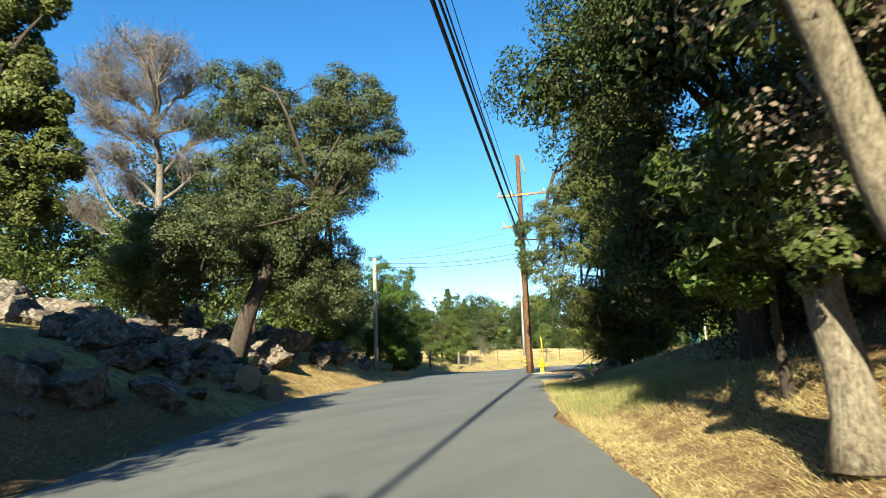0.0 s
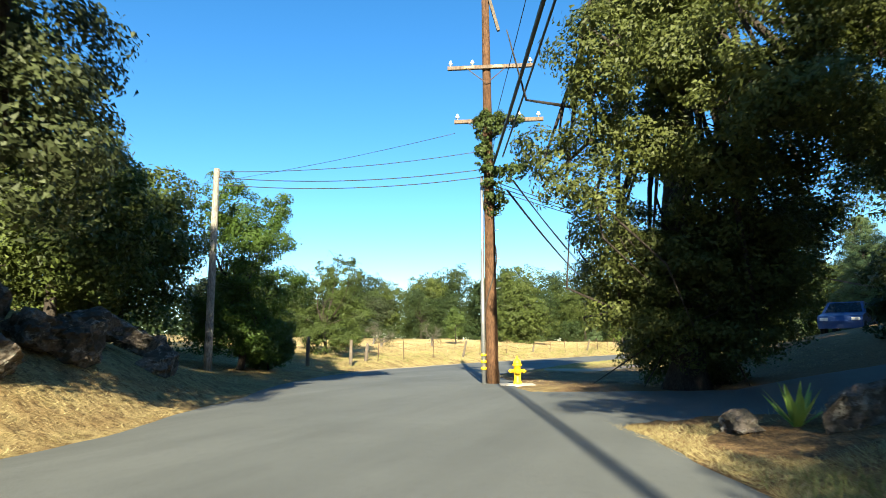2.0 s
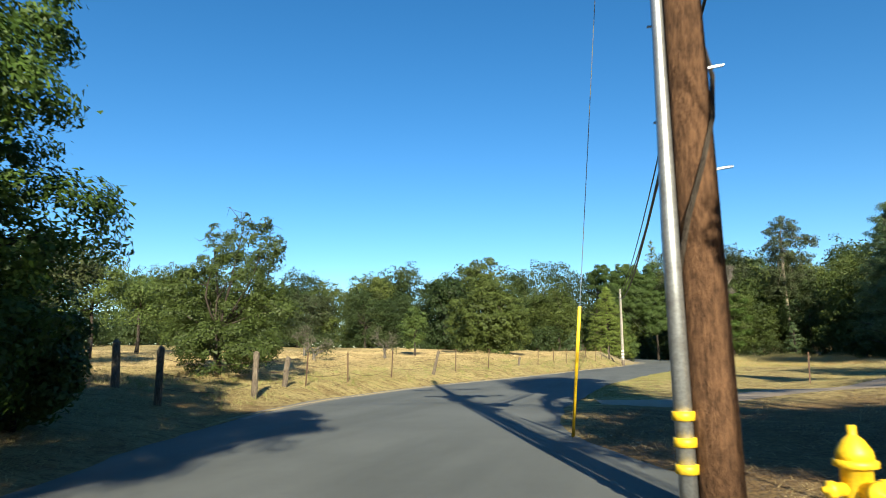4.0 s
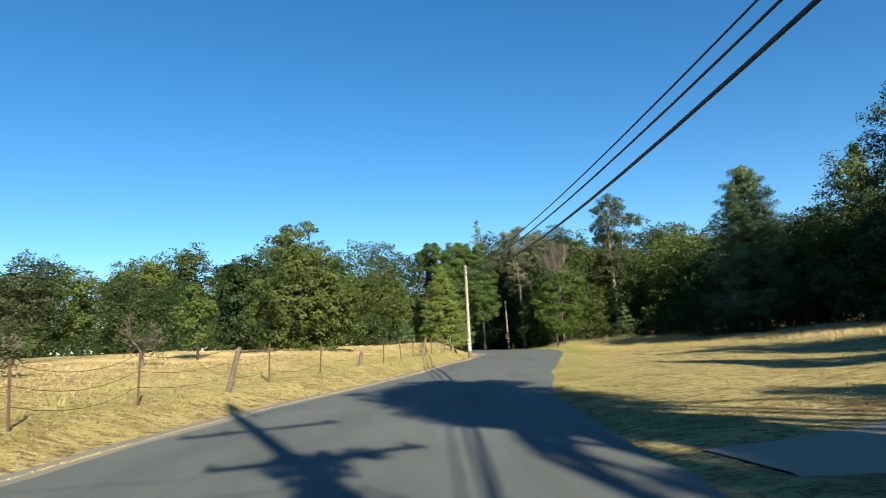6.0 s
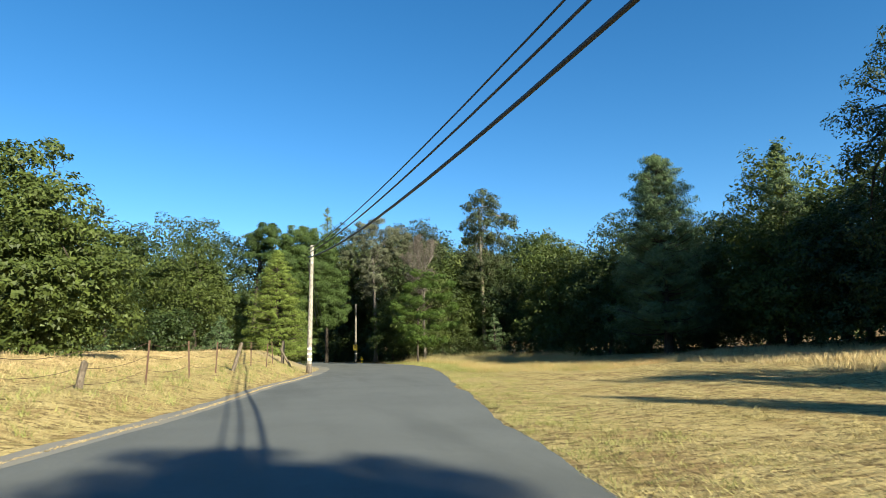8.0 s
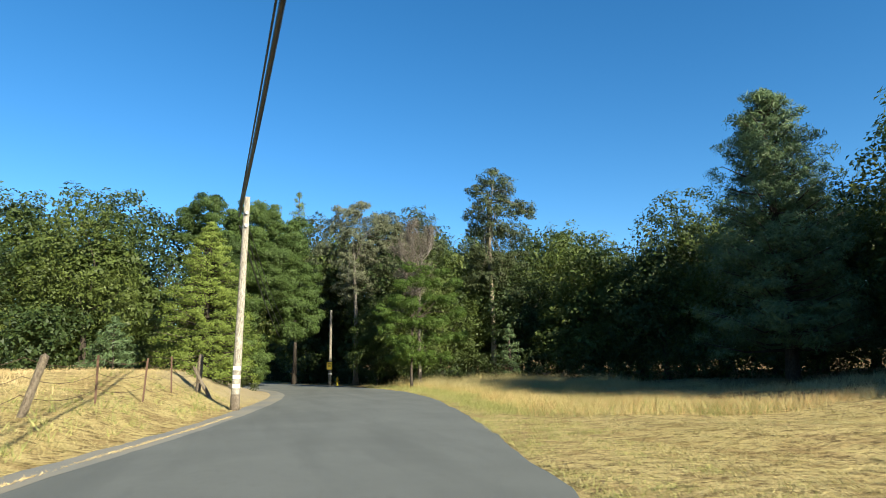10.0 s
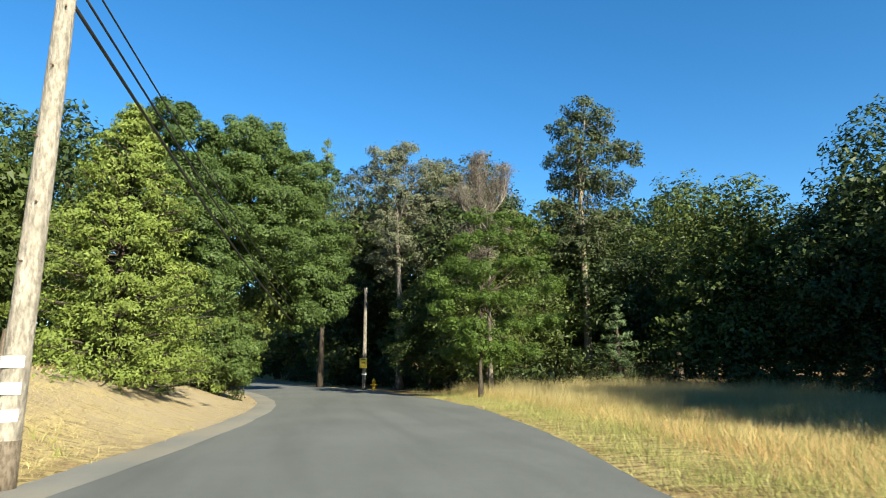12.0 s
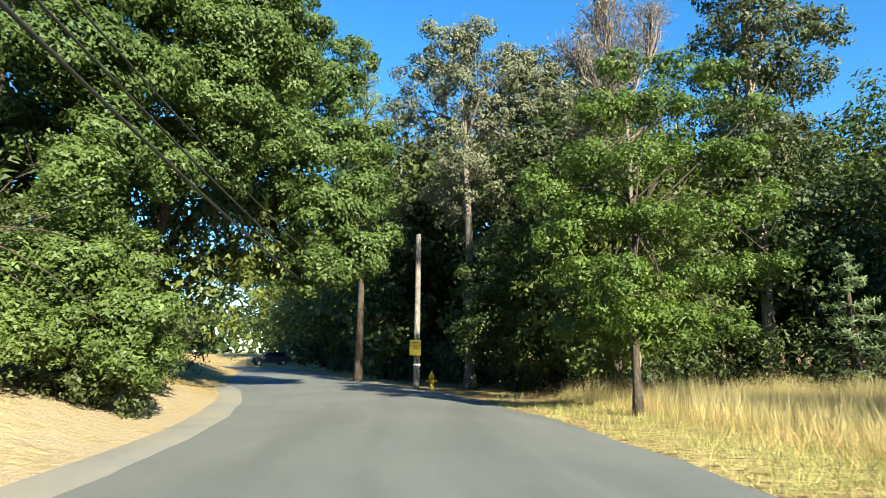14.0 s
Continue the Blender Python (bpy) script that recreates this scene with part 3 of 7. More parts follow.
def ground(x, y):
    """Height of the land at x, y: the road's bed, its banks, the field and the slopes."""
    x, y = np.asarray(x, float), np.asarray(y, float)
    z = road_z(y)
    dl = (np.interp(y, LX[:, 1], LX[:, 0]) - x) * 0.9
    dr = (x - np.interp(y, RX[:, 1], RX[:, 0])) * 0.9
    d = np.maximum(dl, 0)
    hill = 0.6 * np.clip(d - 0.5, 0, 3.0) + 0.22 * np.clip(d - 3.5, 0, 4) + 0.13 * np.clip(d - 7.5, 0, 25) + 0.03 * np.clip(d - 31, 0, 200)
    mid = 0.14 * np.minimum(d, 7) + 0.03 * np.clip(d - 7, 0, 200)
    field = 0.45 * smooth(0.3, 2.0, d) + 0.55 * smooth(1.5, 7, d) + 0.035 * np.clip(d - 3, 0, 30) + 0.012 * np.clip(d - 33, 0, 300)
    bank = 1.25 * smooth(0.4, 4.2, d) + 0.03 * np.clip(d - 4, 0, 100)
    wl_, wm, wb = 1 - smooth(22, 30, y), smooth(22, 30, y) * (1 - smooth(38, 46, y)), smooth(80, 95, y)
    left = hill * wl_ + mid * wm + field * (1 - wl_ - wm - wb) + bank * wb
    d = np.maximum(dr, 0)
    rb = 0.34 * np.clip(d - 1.0, 0, 6.0) + 0.08 * np.clip(d - 7, 0, 60)
    rf = 0.07 * np.clip(d - 9, 0, 30) + 0.03 * np.clip(d - 39, 0, 300)
    rm = 0.19 * np.clip(d - 4.5, 0, 9) + 0.04 * np.clip(d - 13.5, 0, 100)
    rend = 0.03 * np.clip(d - 6, 0, 200)
    wr, we = 1 - smooth(19, 27, y), smooth(85, 105, y)
    wd = smooth(19, 27, y) * (1 - smooth(38, 45, y))
    right = rb * wr + rm * wd + rf * (1 - wr - we - wd) + rend * we
    right = right + 1.5 * np.exp(-((x - 1.0) ** 2 + (y - 47.0) ** 2) / 70.0)
    off = np.maximum(dl, dr)
    z = z + np.where(dl > 0, left, 0) + np.where(dr > 0, right, 0) + lumps(x, y) * smooth(0.3, 4, off)
    return z - 0.1 * (1 - smooth(-0.5, 0.15, off))


def gz(x, y):
    return float(ground(x, y))


def uneven(a, b, step, grow, far):
    """Grid lines: even from a to b, then wider and wider to +-far."""
    mid = list(np.arange(a, b + step, step))
    s, lo, hi = step, [a], [mid[-1]]
    while hi[-1] < far:
        s *= grow
        hi.append(hi[-1] + s)
        lo.append(lo[-1] - s)
    return np.array(lo[:0:-1] + mid + hi[1:])


xs, ys = uneven(-40, 12, 0.5, 1.13, 2500), uneven(-6, 130, 0.5, 1.13, 2500)
gx, gy = np.meshgrid(xs, ys)
ground_zs = ground(gx, gy)
nx, ny = len(xs), len(ys)
idx = np.arange(nx * ny).reshape(ny, nx)
quads = np.stack([idx[:-1, :-1], idx[:-1, 1:], idx[1:, 1:], idx[1:, :-1]], -1).reshape(-1, 4)
land = mesh_object("ground", np.stack([gx, gy, ground_zs], -1).reshape(-1, 3).tolist(), quads.tolist(), GROUND, shade=True)
tagged(land, "dry straw-coloured grassland with bare soil and leaf litter", "ground", kind="structure")
litter = land.data.attributes.new("litter", "FLOAT", "POINT")
litter_shade = (1 - smooth(33, 43, gy)) * np.where(gx < -12, 0.35, 0.9) * smooth(0.5, 2.5, np.abs(gx + 0.53 * gy + 2))
litter_shade = np.maximum(litter_shade, 0.8 * smooth(28, 32, gy) * (1 - smooth(43, 47, gy)) * smooth(-17, -15.5, gx) * (1 - smooth(2, 8, gx)))
litter_shade = np.maximum(litter_shade, smooth(98, 112, gy) * 0.6 * smooth(-4, 3, gy - 104))
litter_shade = np.maximum(litter_shade, 0.8 * smooth(4, 10, gx) * smooth(60, 75, gy))
# darkens the wood's floor to stand for the shade on it
litter_shade = np.maximum(litter_shade, 0.85 * smooth(-2.5, 1.5, gx) * smooth(81, 86, gy))
# browner tone painted where the left verge lies in shade
litter_shade = np.maximum(litter_shade, 0.55 * smooth(26, 32, gy) * (1 - smooth(41, 45, gy)) * smooth(-33, -29, gx) * (1 - smooth(-21, -19, gx)))
sand = land.data.attributes.new("sand", "FLOAT", "POINT")
litter_shade[(gx < -9) & (gy > 92)] *= 0.3
sand.data.foreach_set("value", (smooth(88, 97, gy) * (1 - smooth(112, 118, gy)) * smooth(-24, -20, gx) * (1 - smooth(-13, -11, gx))).reshape(-1).astype(np.float32))
litter.data.foreach_set("value", litter_shade.reshape(-1).astype(np.float32))


def strip(name, a, b, material, lift, label, category, cross=6, crown=0.05, ragged=0.0, kind="structure", seed=3):
    """A sheet between two lines of points, draped at the road's height."""
    rng = np.random.default_rng(seed)
    n = min(len(a), len(b))
    a = a[np.linspace(0, len(a) - 1, n).astype(int)]
    b = b[np.linspace(0, len(b) - 1, n).astype(int)]
    vs, fs = [], []
    wob = np.convolve(rng.normal(size=n + 8), np.ones(4) / 4, "same")[:n] * ragged
    wob2 = np.convolve(rng.normal(size=n + 8), np.ones(4) / 4, "same")[:n] * ragged
    for i in range(n):
        for k in range(cross + 1):
            f = k / cross
            p = a[i] * (1 - f) + b[i] * f
            if k == 0:
                p = p + (a[i] - b[i]) / np.linalg.norm(a[i] - b[i]) * wob[i]
            if k == cross:
                p = p + (b[i] - a[i]) / np.linalg.norm(a[i] - b[i]) * wob2[i]
            vs.append((p[0], p[1], road_z(p[1]) + lift + crown * (1 - (2 * f - 1) ** 2)))
    for i in range(n - 1):
        for k in range(cross):
            q = i * (cross + 1) + k
            fs.append((q, q + 1, q + cross + 2, q + cross + 1))
    ob = mesh_object(name, vs, fs, material, shade=True)
    return tagged(ob, label, category, kind=kind)


def resample(line, n):
    s = np.concatenate([[0], np.cumsum(np.linalg.norm(np.diff(line, axis=0), axis=1))])
    q = np.linspace(0, s[-1], n)
    return np.stack([np.interp(q, s, line[:, 0]), np.interp(q, s, line[:, 1])], -1)


road = strip("road", resample(LEFT, 620), resample(RIGHT, 620), ASPHALT, 0.0, "worn grey asphalt country road without markings", "road", 8, 0.04, 0.12)

# ---- roadside berm ----
BL = LEFT[(LEFT[:, 1] > 39) & (LEFT[:, 1] < 122)]
tg = np.gradient(BL, axis=0)
tg /= np.linalg.norm(tg, axis=1)[:, None]
nl = np.stack([-tg[:, 1], tg[:, 0]], -1)
strip("asphalt_berm", BL + nl * 0.5, BL - nl * 0.22, BERM, 0.007, "low dusty asphalt berm with grass along the road", "berm", 6, 0.012, 0.05)

# driveways on the bank side
def drape(name, line, width, material, lift, label, category):
    c = spline(line, 0.7)
    t = np.gradient(c, axis=0)
    t /= np.linalg.norm(t, axis=1)[:, None]
    n = np.stack([t[:, 1], -t[:, 0]], -1)
    w = np.interp(np.linspace(0, 1, len(c)), np.linspace(0, 1, len(width)), width)
    vs, fs = [], []
    for i in range(len(c)):
        for k in range(7):
            p = c[i] + n[i] * w[i] * (k / 6 - 0.5)
            vs.append((p[0], p[1], max(gz(p[0], p[1]), float(road_z(p[1])) - 0.02) + lift - (0.05 if k in (0, 6) else 0)))
    for i in range(len(c) - 1):
        for k in range(6):
            q = i * 7 + k
            fs.append((q, q + 1, q + 8, q + 7))
    ob = mesh_object(name, vs, fs, material, shade=True)
    return tagged(ob, label, category, kind="structure")


drape("driveway_paving", [(-13.5, 24.6), (-9.8, 26.8), (-6.0, 28.2), (-1, 31), (6, 36)], [7.6, 5.6, 4.0, 3.6, 3.6], ASPHALT, 0.03, "grey asphalt driveway joining the road under oaks", "driveway")
drape("gravel_drive", [(-16.3, 45.75), (-15.0, 46.0), (-12.0, 47.0), (-6.0, 50.0), (3, 55)], [2.0, 2.8, 3.8, 3.8, 3.6], GRAVEL, 0.02, "pale gravel track leaving the road past a shadow", "driveway")

# ---- utility poles ----
def insulator(bm, x, y, z, s=1.0):
    tube(bm, [(x, y, z), (x, y, z + 0.05 * s), (x, y, z + 0.06 * s), (x, y, z + 0.1 * s), (x, y, z + 0.11 * s), (x, y, z + 0.16 * s)], [0.018 * s, 0.018 * s, 0.055 * s, 0.05 * s, 0.035 * s, 0.02 * s], 8)


def pole_shaft(t, h, r0, r1, material, lean=(0, 0)):
    bm = bmesh.new()
    tube(bm, [(lean[0] * k / 10, lean[1] * k / 10, h * k / 10) for k in range(11)], [r0 + (r1 - r0) * k / 10 for k in range(11)], 14)
    return part("shaft", bm, material, t, shade=True)


def crossarm(t, z, half_l, half_r, ang, material, pins):
    rot = pose(0, 0, z, 0, 0, ang)
    bm = bmesh.new()
    box(bm, (half_r - half_l) / 2, -0.17, 0, half_l + half_r, 0.1, 0.12, rot, 0.01)
    arm = part("crossarm", bm, material, t)
    for p in pins:
        bm = bmesh.new()
        q = rot @ Vector((p, -0.17, 0.06))
        insulator(bm, q.x, q.y, q.z, 1.25)
        part("insulator", bm, CERAMIC, arm, "pale porcelain insulator", True)
    for s in (-1, 1):
        bm = bmesh.new()
        a, b = rot @ Vector((s * 0.65, -0.23, -0.03)), rot @ Vector((0, -0.19, -0.55))
        tube(bm, [a, b], [0.014, 0.014], 5)
        part("brace", bm, RUST, arm)
    return arm


PX, PY, PZ = -14.75, 31.72, gz(-14.75, 31.72)
main = thing("utility_pole", PX, PY, PZ - 0.1, "tall reddish-brown wooden utility pole with crossarms and yellow bands", "utility pole")
pole_shaft(main, 12.55, 0.19, 0.12, POLE_WOOD)
ARM = 17.0
ARM_WOOD = bark("grey_brown_timber", (0.12, 0.085, 0.06), (0.27, 0.2, 0.15), 2.0)
arm = crossarm(main, 10.15, 1.25, 1.5, ARM, ARM_WOOD, (-1.15, -0.45, 1.4))
crossarm(main, 8.35, 1.05, 1.75, ARM, ARM_WOOD, (-0.95, 1.0, 1.6))
bm = bmesh.new()
box(bm, 0.28, -0.12, 11.9, 0.1, 0.1, 1.15, pose(0, 0, 0, 0, 0, 0) @ Matrix.Translation((0, 0, 11.9)) @ pose(0, 0, 0, 0, -14, 20) @ Matrix.Translation((0, 0, -11.9)), 0.01)
part("top_brace", bm, POST_WOOD, main, "dark timber brace near the pole's tip")
bm = bmesh.new()
tube(bm, [(-0.24, -0.1, 0), (-0.24, -0.1, 2.5), (-0.22, -0.1, 4.2), (-0.2, -0.09, 6.6)], [0.07, 0.07, 0.05, 0.05], 10)
riser = part("riser_conduit", bm, STEEL, main, "grey steel riser conduit", True)
for z in (0.62, 0.82, 1.02):
    bm = bmesh.new()
    tube(bm, [(-0.24, -0.1, z), (-0.24, -0.1, z + 0.07)], [0.09, 0.09], 12)
    part("band", bm, YELLOW, riser, "yellow reflective band", True)
for k in range(10):
    s = 1 if k % 2 else -1
    bm = bmesh.new()
    tube(bm, [(0.13 * s, 0, 2.6 + k * 0.45), (0.3 * s, 0.02, 2.62 + k * 0.45)], [0.012, 0.012], 5)
    part("step_bolt", bm, STEEL, main)
for a in (-0.55, 0.35):
    bm = bmesh.new()
    q = pose(0, 0, 10.15, 0, 0, ARM) @ Vector((a, -0.225, 0))
    box(bm, 0, 0, 0, 0.3, 0.012, 0.07, Matrix.Translation(q) @ pose(0, 0, 0, 0, 0, ARM))
    part("marker_plate", bm, YELLOW, arm, "yellow marker plate")

# guy wire with its yellow guard
GX, GY = -16.35, 37.35
GZ = gz(GX, GY)
guy = thing("guy_wire", GX, GY, GZ, "steel guy wire with a tall yellow guard beside the road", "guy wire")
gtop = Vector((PX - GX, PY - GY, 12.3 + PZ - GZ))
bm = bmesh.new()
tube(bm, [(0, 0, -0.05), gtop * 0.5, gtop], [0.006, 0.006, 0.006], 5)
part("strand", bm, STEEL, guy)
bm = bmesh.new()
d = gtop.normalized()
tube(bm, [d * 0.06, d * 2.4], [0.028, 0.028], 10)
part("guard", bm, YELLOW, guy, "bright yellow plastic guard", True)
bm = bmesh.new()
tube(bm, [(0, 0, -0.1), (0, 0, 0.06), d * 0.2], [0.03, 0.03, 0.02], 8)
part("anchor_rod", bm, RUST, guy)

WX, WY = -15.84, 88.9
WZ = gz(WX, WY)
white = thing("utility_pole", WX, WY, WZ - 0.1, "pale weathered wooden utility pole with white reflective plates", "utility pole")
pole_shaft(white, 7.35, 0.15, 0.1, POLE_PALE, (0.1, 0))
for z in (1.12, 1.41, 1.7):
    bm = bmesh.new()
    for k in range(7):
        a0, a1 = radians(-140 + k * 100 / 7), radians(-140 + (k + 1) * 100 / 7)
        q = [bm.verts.new((0.012 + r * math.cos(a), r * math.sin(a), z - WZ + 0.1 + dz)) for r, a, dz in ((0.15, a0, -0.065), (0.15, a1, -0.065), (0.15, a1, 0.065), (0.15, a0, 0.065), (0.156, a0, -0.065), (0.156, a1, -0.065), (0.156, a1, 0.065), (0.156, a0, 0.065))]
        for f in ((4, 5, 6, 7), (3, 2, 1, 0), (0, 1, 5, 4), (2, 3, 7, 6), (1, 2, 6, 5), (3, 0, 4, 7)):
            bm.faces.new([q[i] for i in f])
    part("reflector_plate", bm, WHITE, white, "white reflective plate")
bm = bmesh.new()
tube(bm, [(0, 0, 0), (0.002, 0, 0.3), (0.006, 0, 0.62)], [0.158, 0.155, 0.1525], 14)
part("pole_base", bm, POST_WOOD, white, "dark brown weathered base", True)
for z, a in ((2.6, -1.9), (3.3, -1.4), (4.1, -2.2), (5.0, -1.6), (5.8, -1.2)):
    bm = bmesh.new()
    tube(bm, [(0.014 * z + 0.11 * math.cos(a), 0.11 * math.sin(a), z), (0.014 * z + 0.17 * math.cos(a), 0.17 * math.sin(a), z - 0.01)], [0.012, 0.012], 6)
    part("bolt", bm, RUST, white)
for z in (6.75, 6.3):
    bm = bmesh.new()
    box(bm, 0.1, -0.13, z, 0.08, 0.12, 0.1, None, 0.01)
    part("bracket", bm, STEEL, white)

QX, QY = -24.0, 30.0
lp = thing("utility_pole", QX, QY, gz(QX, QY) - 0.1, "grey weathered wooden service pole among trees", "utility pole")
pole_shaft(lp, 7.7 - gz(QX, QY), 0.14, 0.1, POLE_PALE)

SX, SY = -8.7, 119.0
sp = thing("utility_pole", SX, SY, gz(SX, SY) - 0.1, "grey wooden utility pole at the wood's edge", "utility pole")
pole_shaft(sp, 6.3, 0.13, 0.1, POLE_GREY)
bm = bmesh.new()
tube(bm, [(0, 0, 1.1), (0, 0, 1.16)], [0.15, 0.15], 12)
part("band", bm, WHITE, sp, "white reflective band")

BX, BY = 4.0, -15.6
bp = thing("utility_pole", BX, BY, gz(BX, BY) - 0.1, "brown wooden utility pole beside the road", "utility pole")
pole_shaft(bp, 10.5, 0.17, 0.12, POLE_WOOD)


def cable(label, a, b, sag, r=0.014, material=None):
    """A hanging wire between two points."""
    a, b = Vector(a), Vector(b)
    bm = bmesh.new()
    n = 22
    tube(bm, [a.lerp(b, k / n) - Vector((0, 0, sag * 4 * (k / n) * (1 - k / n))) for k in range(n + 1)], [r] * (n + 1), 6)
    ob = part("overhead_cable", bm, material or WIRE, None, "", True)
    return tagged(ob, label, "cable", "overhead cables")


P0 = Vector((PX, PY, 0))
ends = [(-14.21, 6.29, 1.55, 0.036, 6.85, "thick black overhead cable bundle between wooden poles"), (-14.01, 6.59, 1.24, 0.024, 7.10, "black overhead cable between wooden poles"), (-14.13, 6.72, 1.15, 0.018, 7.30, "black overhead cable between wooden poles")]
for ex, ez, sag, r, wz, label in ends:
    cable(label, (ex, PY + 0.2, ez), (WX - 0.14, WY - 0.12, wz), sag, r)
for k, (ex, ez, ox, oz, r) in enumerate([(-14.55, 7.1, 4.32, 8.3, 0.042), (-14.25, 7.3, 4.3, 8.0, 0.026), (-14.4, 7.6, 4.36, 8.6, 0.016), (-14.5, 8.4, 4.34, 9.3, 0.01)]):
    cable(("thick black overhead cable bundle between wooden poles", "black overhead cable between wooden poles", "black overhead cable between wooden poles", "thin overhead wire between wooden poles")[k], (ex, PY - 0.1, ez), (ox, -15.4, oz), 0.6, r)
for k in range(3):
    cable("black overhead cable from pale pole into the wood", (WX - 0.12 + 0.08 * k, WY, 6.55 + 0.2 * k), (-12.6 + 0.25 * k, 119.0, 3.95 + 0.35 * k), 0.4, (0.03, 0.02, 0.016)[k])
cable("thin service wire crossing over the road", (PX - 0.2, PY, 6.75), (QX, QY, 7.05), 0.25, 0.014)
cable("thin service wire crossing over the road", (PX - 0.2, PY, 7.0), (QX, QY, 7.3), 0.25, 0.014)
cable("thin service wire crossing over the road", (PX - 0.3, PY, 7.6), (QX, QY, 7.5), 0.2, 0.011)
cable("thin service wire above the field", (PX - 1.0, PY - 0.3, 8.2), (-34, 33.5, 8.4), 0.3, 0.008)
for dx in (0.0, 0.35, 0.7):
    cable("thin service wire towards a yard", (PX + 0.1, PY, 6.6 - dx * 0.4), (1 + dx, 47, 3.4), 0.5, 0.012)

# ---- hydrants and sign ----
def hydrant(x, y, s, rz):
    z = gz(x, y)
    t = thing("fire_hydrant", x, y, z - 0.02, "bright yellow fire hydrant at the road's edge", "hydrant", "hydrants", rz)
    bm = bmesh.new()
    tube(bm, [(0, 0, 0), (0, 0, 0.04 * s), (0, 0, 0.05 * s), (0, 0, 0.12 * s), (0, 0, 0.14 * s), (0, 0, 0.56 * s), (0, 0, 0.57 * s), (0, 0, 0.61 * s), (0, 0, 0.62 * s)], [0.17 * s, 0.17 * s, 0.12 * s, 0.12 * s, 0.1 * s, 0.105 * s, 0.145 * s, 0.145 * s, 0.12 * s], 16)
    part("barrel", bm, YELLOW, t, shade=True)
    bm = bmesh.new()
    tube(bm, [(0, 0, 0.61 * s), (0, 0, 0.68 * s), (0, 0, 0.75 * s), (0, 0, 0.78 * s), (0, 0, 0.785 * s), (0, 0, 0.85 * s)], [0.125 * s, 0.115 * s, 0.07 * s, 0.035 * s, 0.03 * s, 0.03 * s], 14)
    part("bonnet", bm, YELLOW, t, shade=True)
    for d, r in (((1, 0, 0), 0.06), ((-1, 0, 0), 0.06), ((0, -1, 0), 0.08)):
        d = Vector(d)
        c = Vector((0, 0, 0.42 * s))
        bm = bmesh.new()
        tube(bm, [c + d * 0.08 * s, c + d * 0.17 * s, c + d * 0.175 * s, c + d * 0.22 * s, c + d * 0.23 * s, c + d * 0.26 * s], [r * s * 0.8, r * s * 0.8, r * s, r * s, 0.025 * s, 0.02 * s], 12)
        part("outlet_cap", bm, YELLOW, t, shade=True)
    for k in range(6):
        bm = bmesh.new()
        a = k * math.pi / 3
        tube(bm, [(0.145 * s * math.cos(a), 0.145 * s * math.sin(a), 0.03 * s), (0.145 * s * math.cos(a), 0.145 * s * math.sin(a), 0.065 * s)], [0.014 * s] * 2, 6)
        part("flange_bolt", bm, STEEL, t)
    return t


hydrant(-13.9, 31.4, 1.0, 20)
hydrant(-8.15, 118.6, 0.85, 0)
bm = bmesh.new()
box(bm, 0, 0, 0, 1.0, 0.8, 0.12, None, 0.02)
pad = part("hydrant_pad", bm, CONCRETE)
pad.matrix_world = pose(-13.9, 31.35, gz(-13.9, 31.4) - 0.03, 0, 0, 20)
tagged(pad, "small pale concrete pad under the yellow hydrant", "concrete pad")

sign = thing("warning_sign", SX + 0.0, SY - 0.17, gz(SX, SY) + 1.35, "yellow warning sign fixed to the grey pole", "sign")
bm = bmesh.new()
box(bm, -0.08, 0, 0.33, 0.44, 0.012, 0.6, None, 0.005)
plate = part("plate", bm, YELLOW, sign)
INK = painted("black_ink", (0.03, 0.028, 0.025), 0.6)
for z, w in ((0.53, 0.3), (0.36, 0.2), (0.28, 0.32)):
    bm = bmesh.new()
    box(bm, -0.08, -0.01, z, w * 0.8, 0.006, 0.028)
    part("bar", bm, INK, plate, "dark unreadable lettering bar")

# ---- fence along the field ----
def steel_post(x, y, h, tilt):
    z = gz(x, y)
    t = tagged(new("fence_post"), "thin rusty steel fence post with barbed wire", "fence post", "fence posts")
    t.matrix_world = pose(x, y, z - 0.15, tilt * 0.6, tilt)
    bm = bmesh.new()
    box(bm, 0, 0, h / 2, 0.05, 0.012, h + 0.15)
    box(bm, 0, 0.015, h / 2, 0.012, 0.035, h + 0.15)
    part("shaft", bm, RUST, t)
    return t


def wood_post(x, y, h, tilt_x, tilt_y, r=0.085):
    z = gz(x, y)
    t = tagged(new("fence_post"), "weathered grey wooden fence post leaning in dry grass", "fence post", "fence posts")
    t.matrix_world = pose(x, y, z - 0.2, tilt_x, tilt_y)
    bm = bmesh.new()
    rng = np.random.default_rng(int(abs(x * 100)))
    tube(bm, [(0, 0, 0), (0.01, 0, h * 0.4), (-0.01, 0.01, h * 0.8), (0, 0, h + 0.17), (0.02, 0, h + 0.2)], [r, r * 0.95, r * 0.9, r * 0.85, r * 0.6], 9)
    for v in bm.verts:
        v.co += Vector(rng.normal(size=3)) * 0.008
    part("shaft", bm, POST_WOOD, t)
    return t


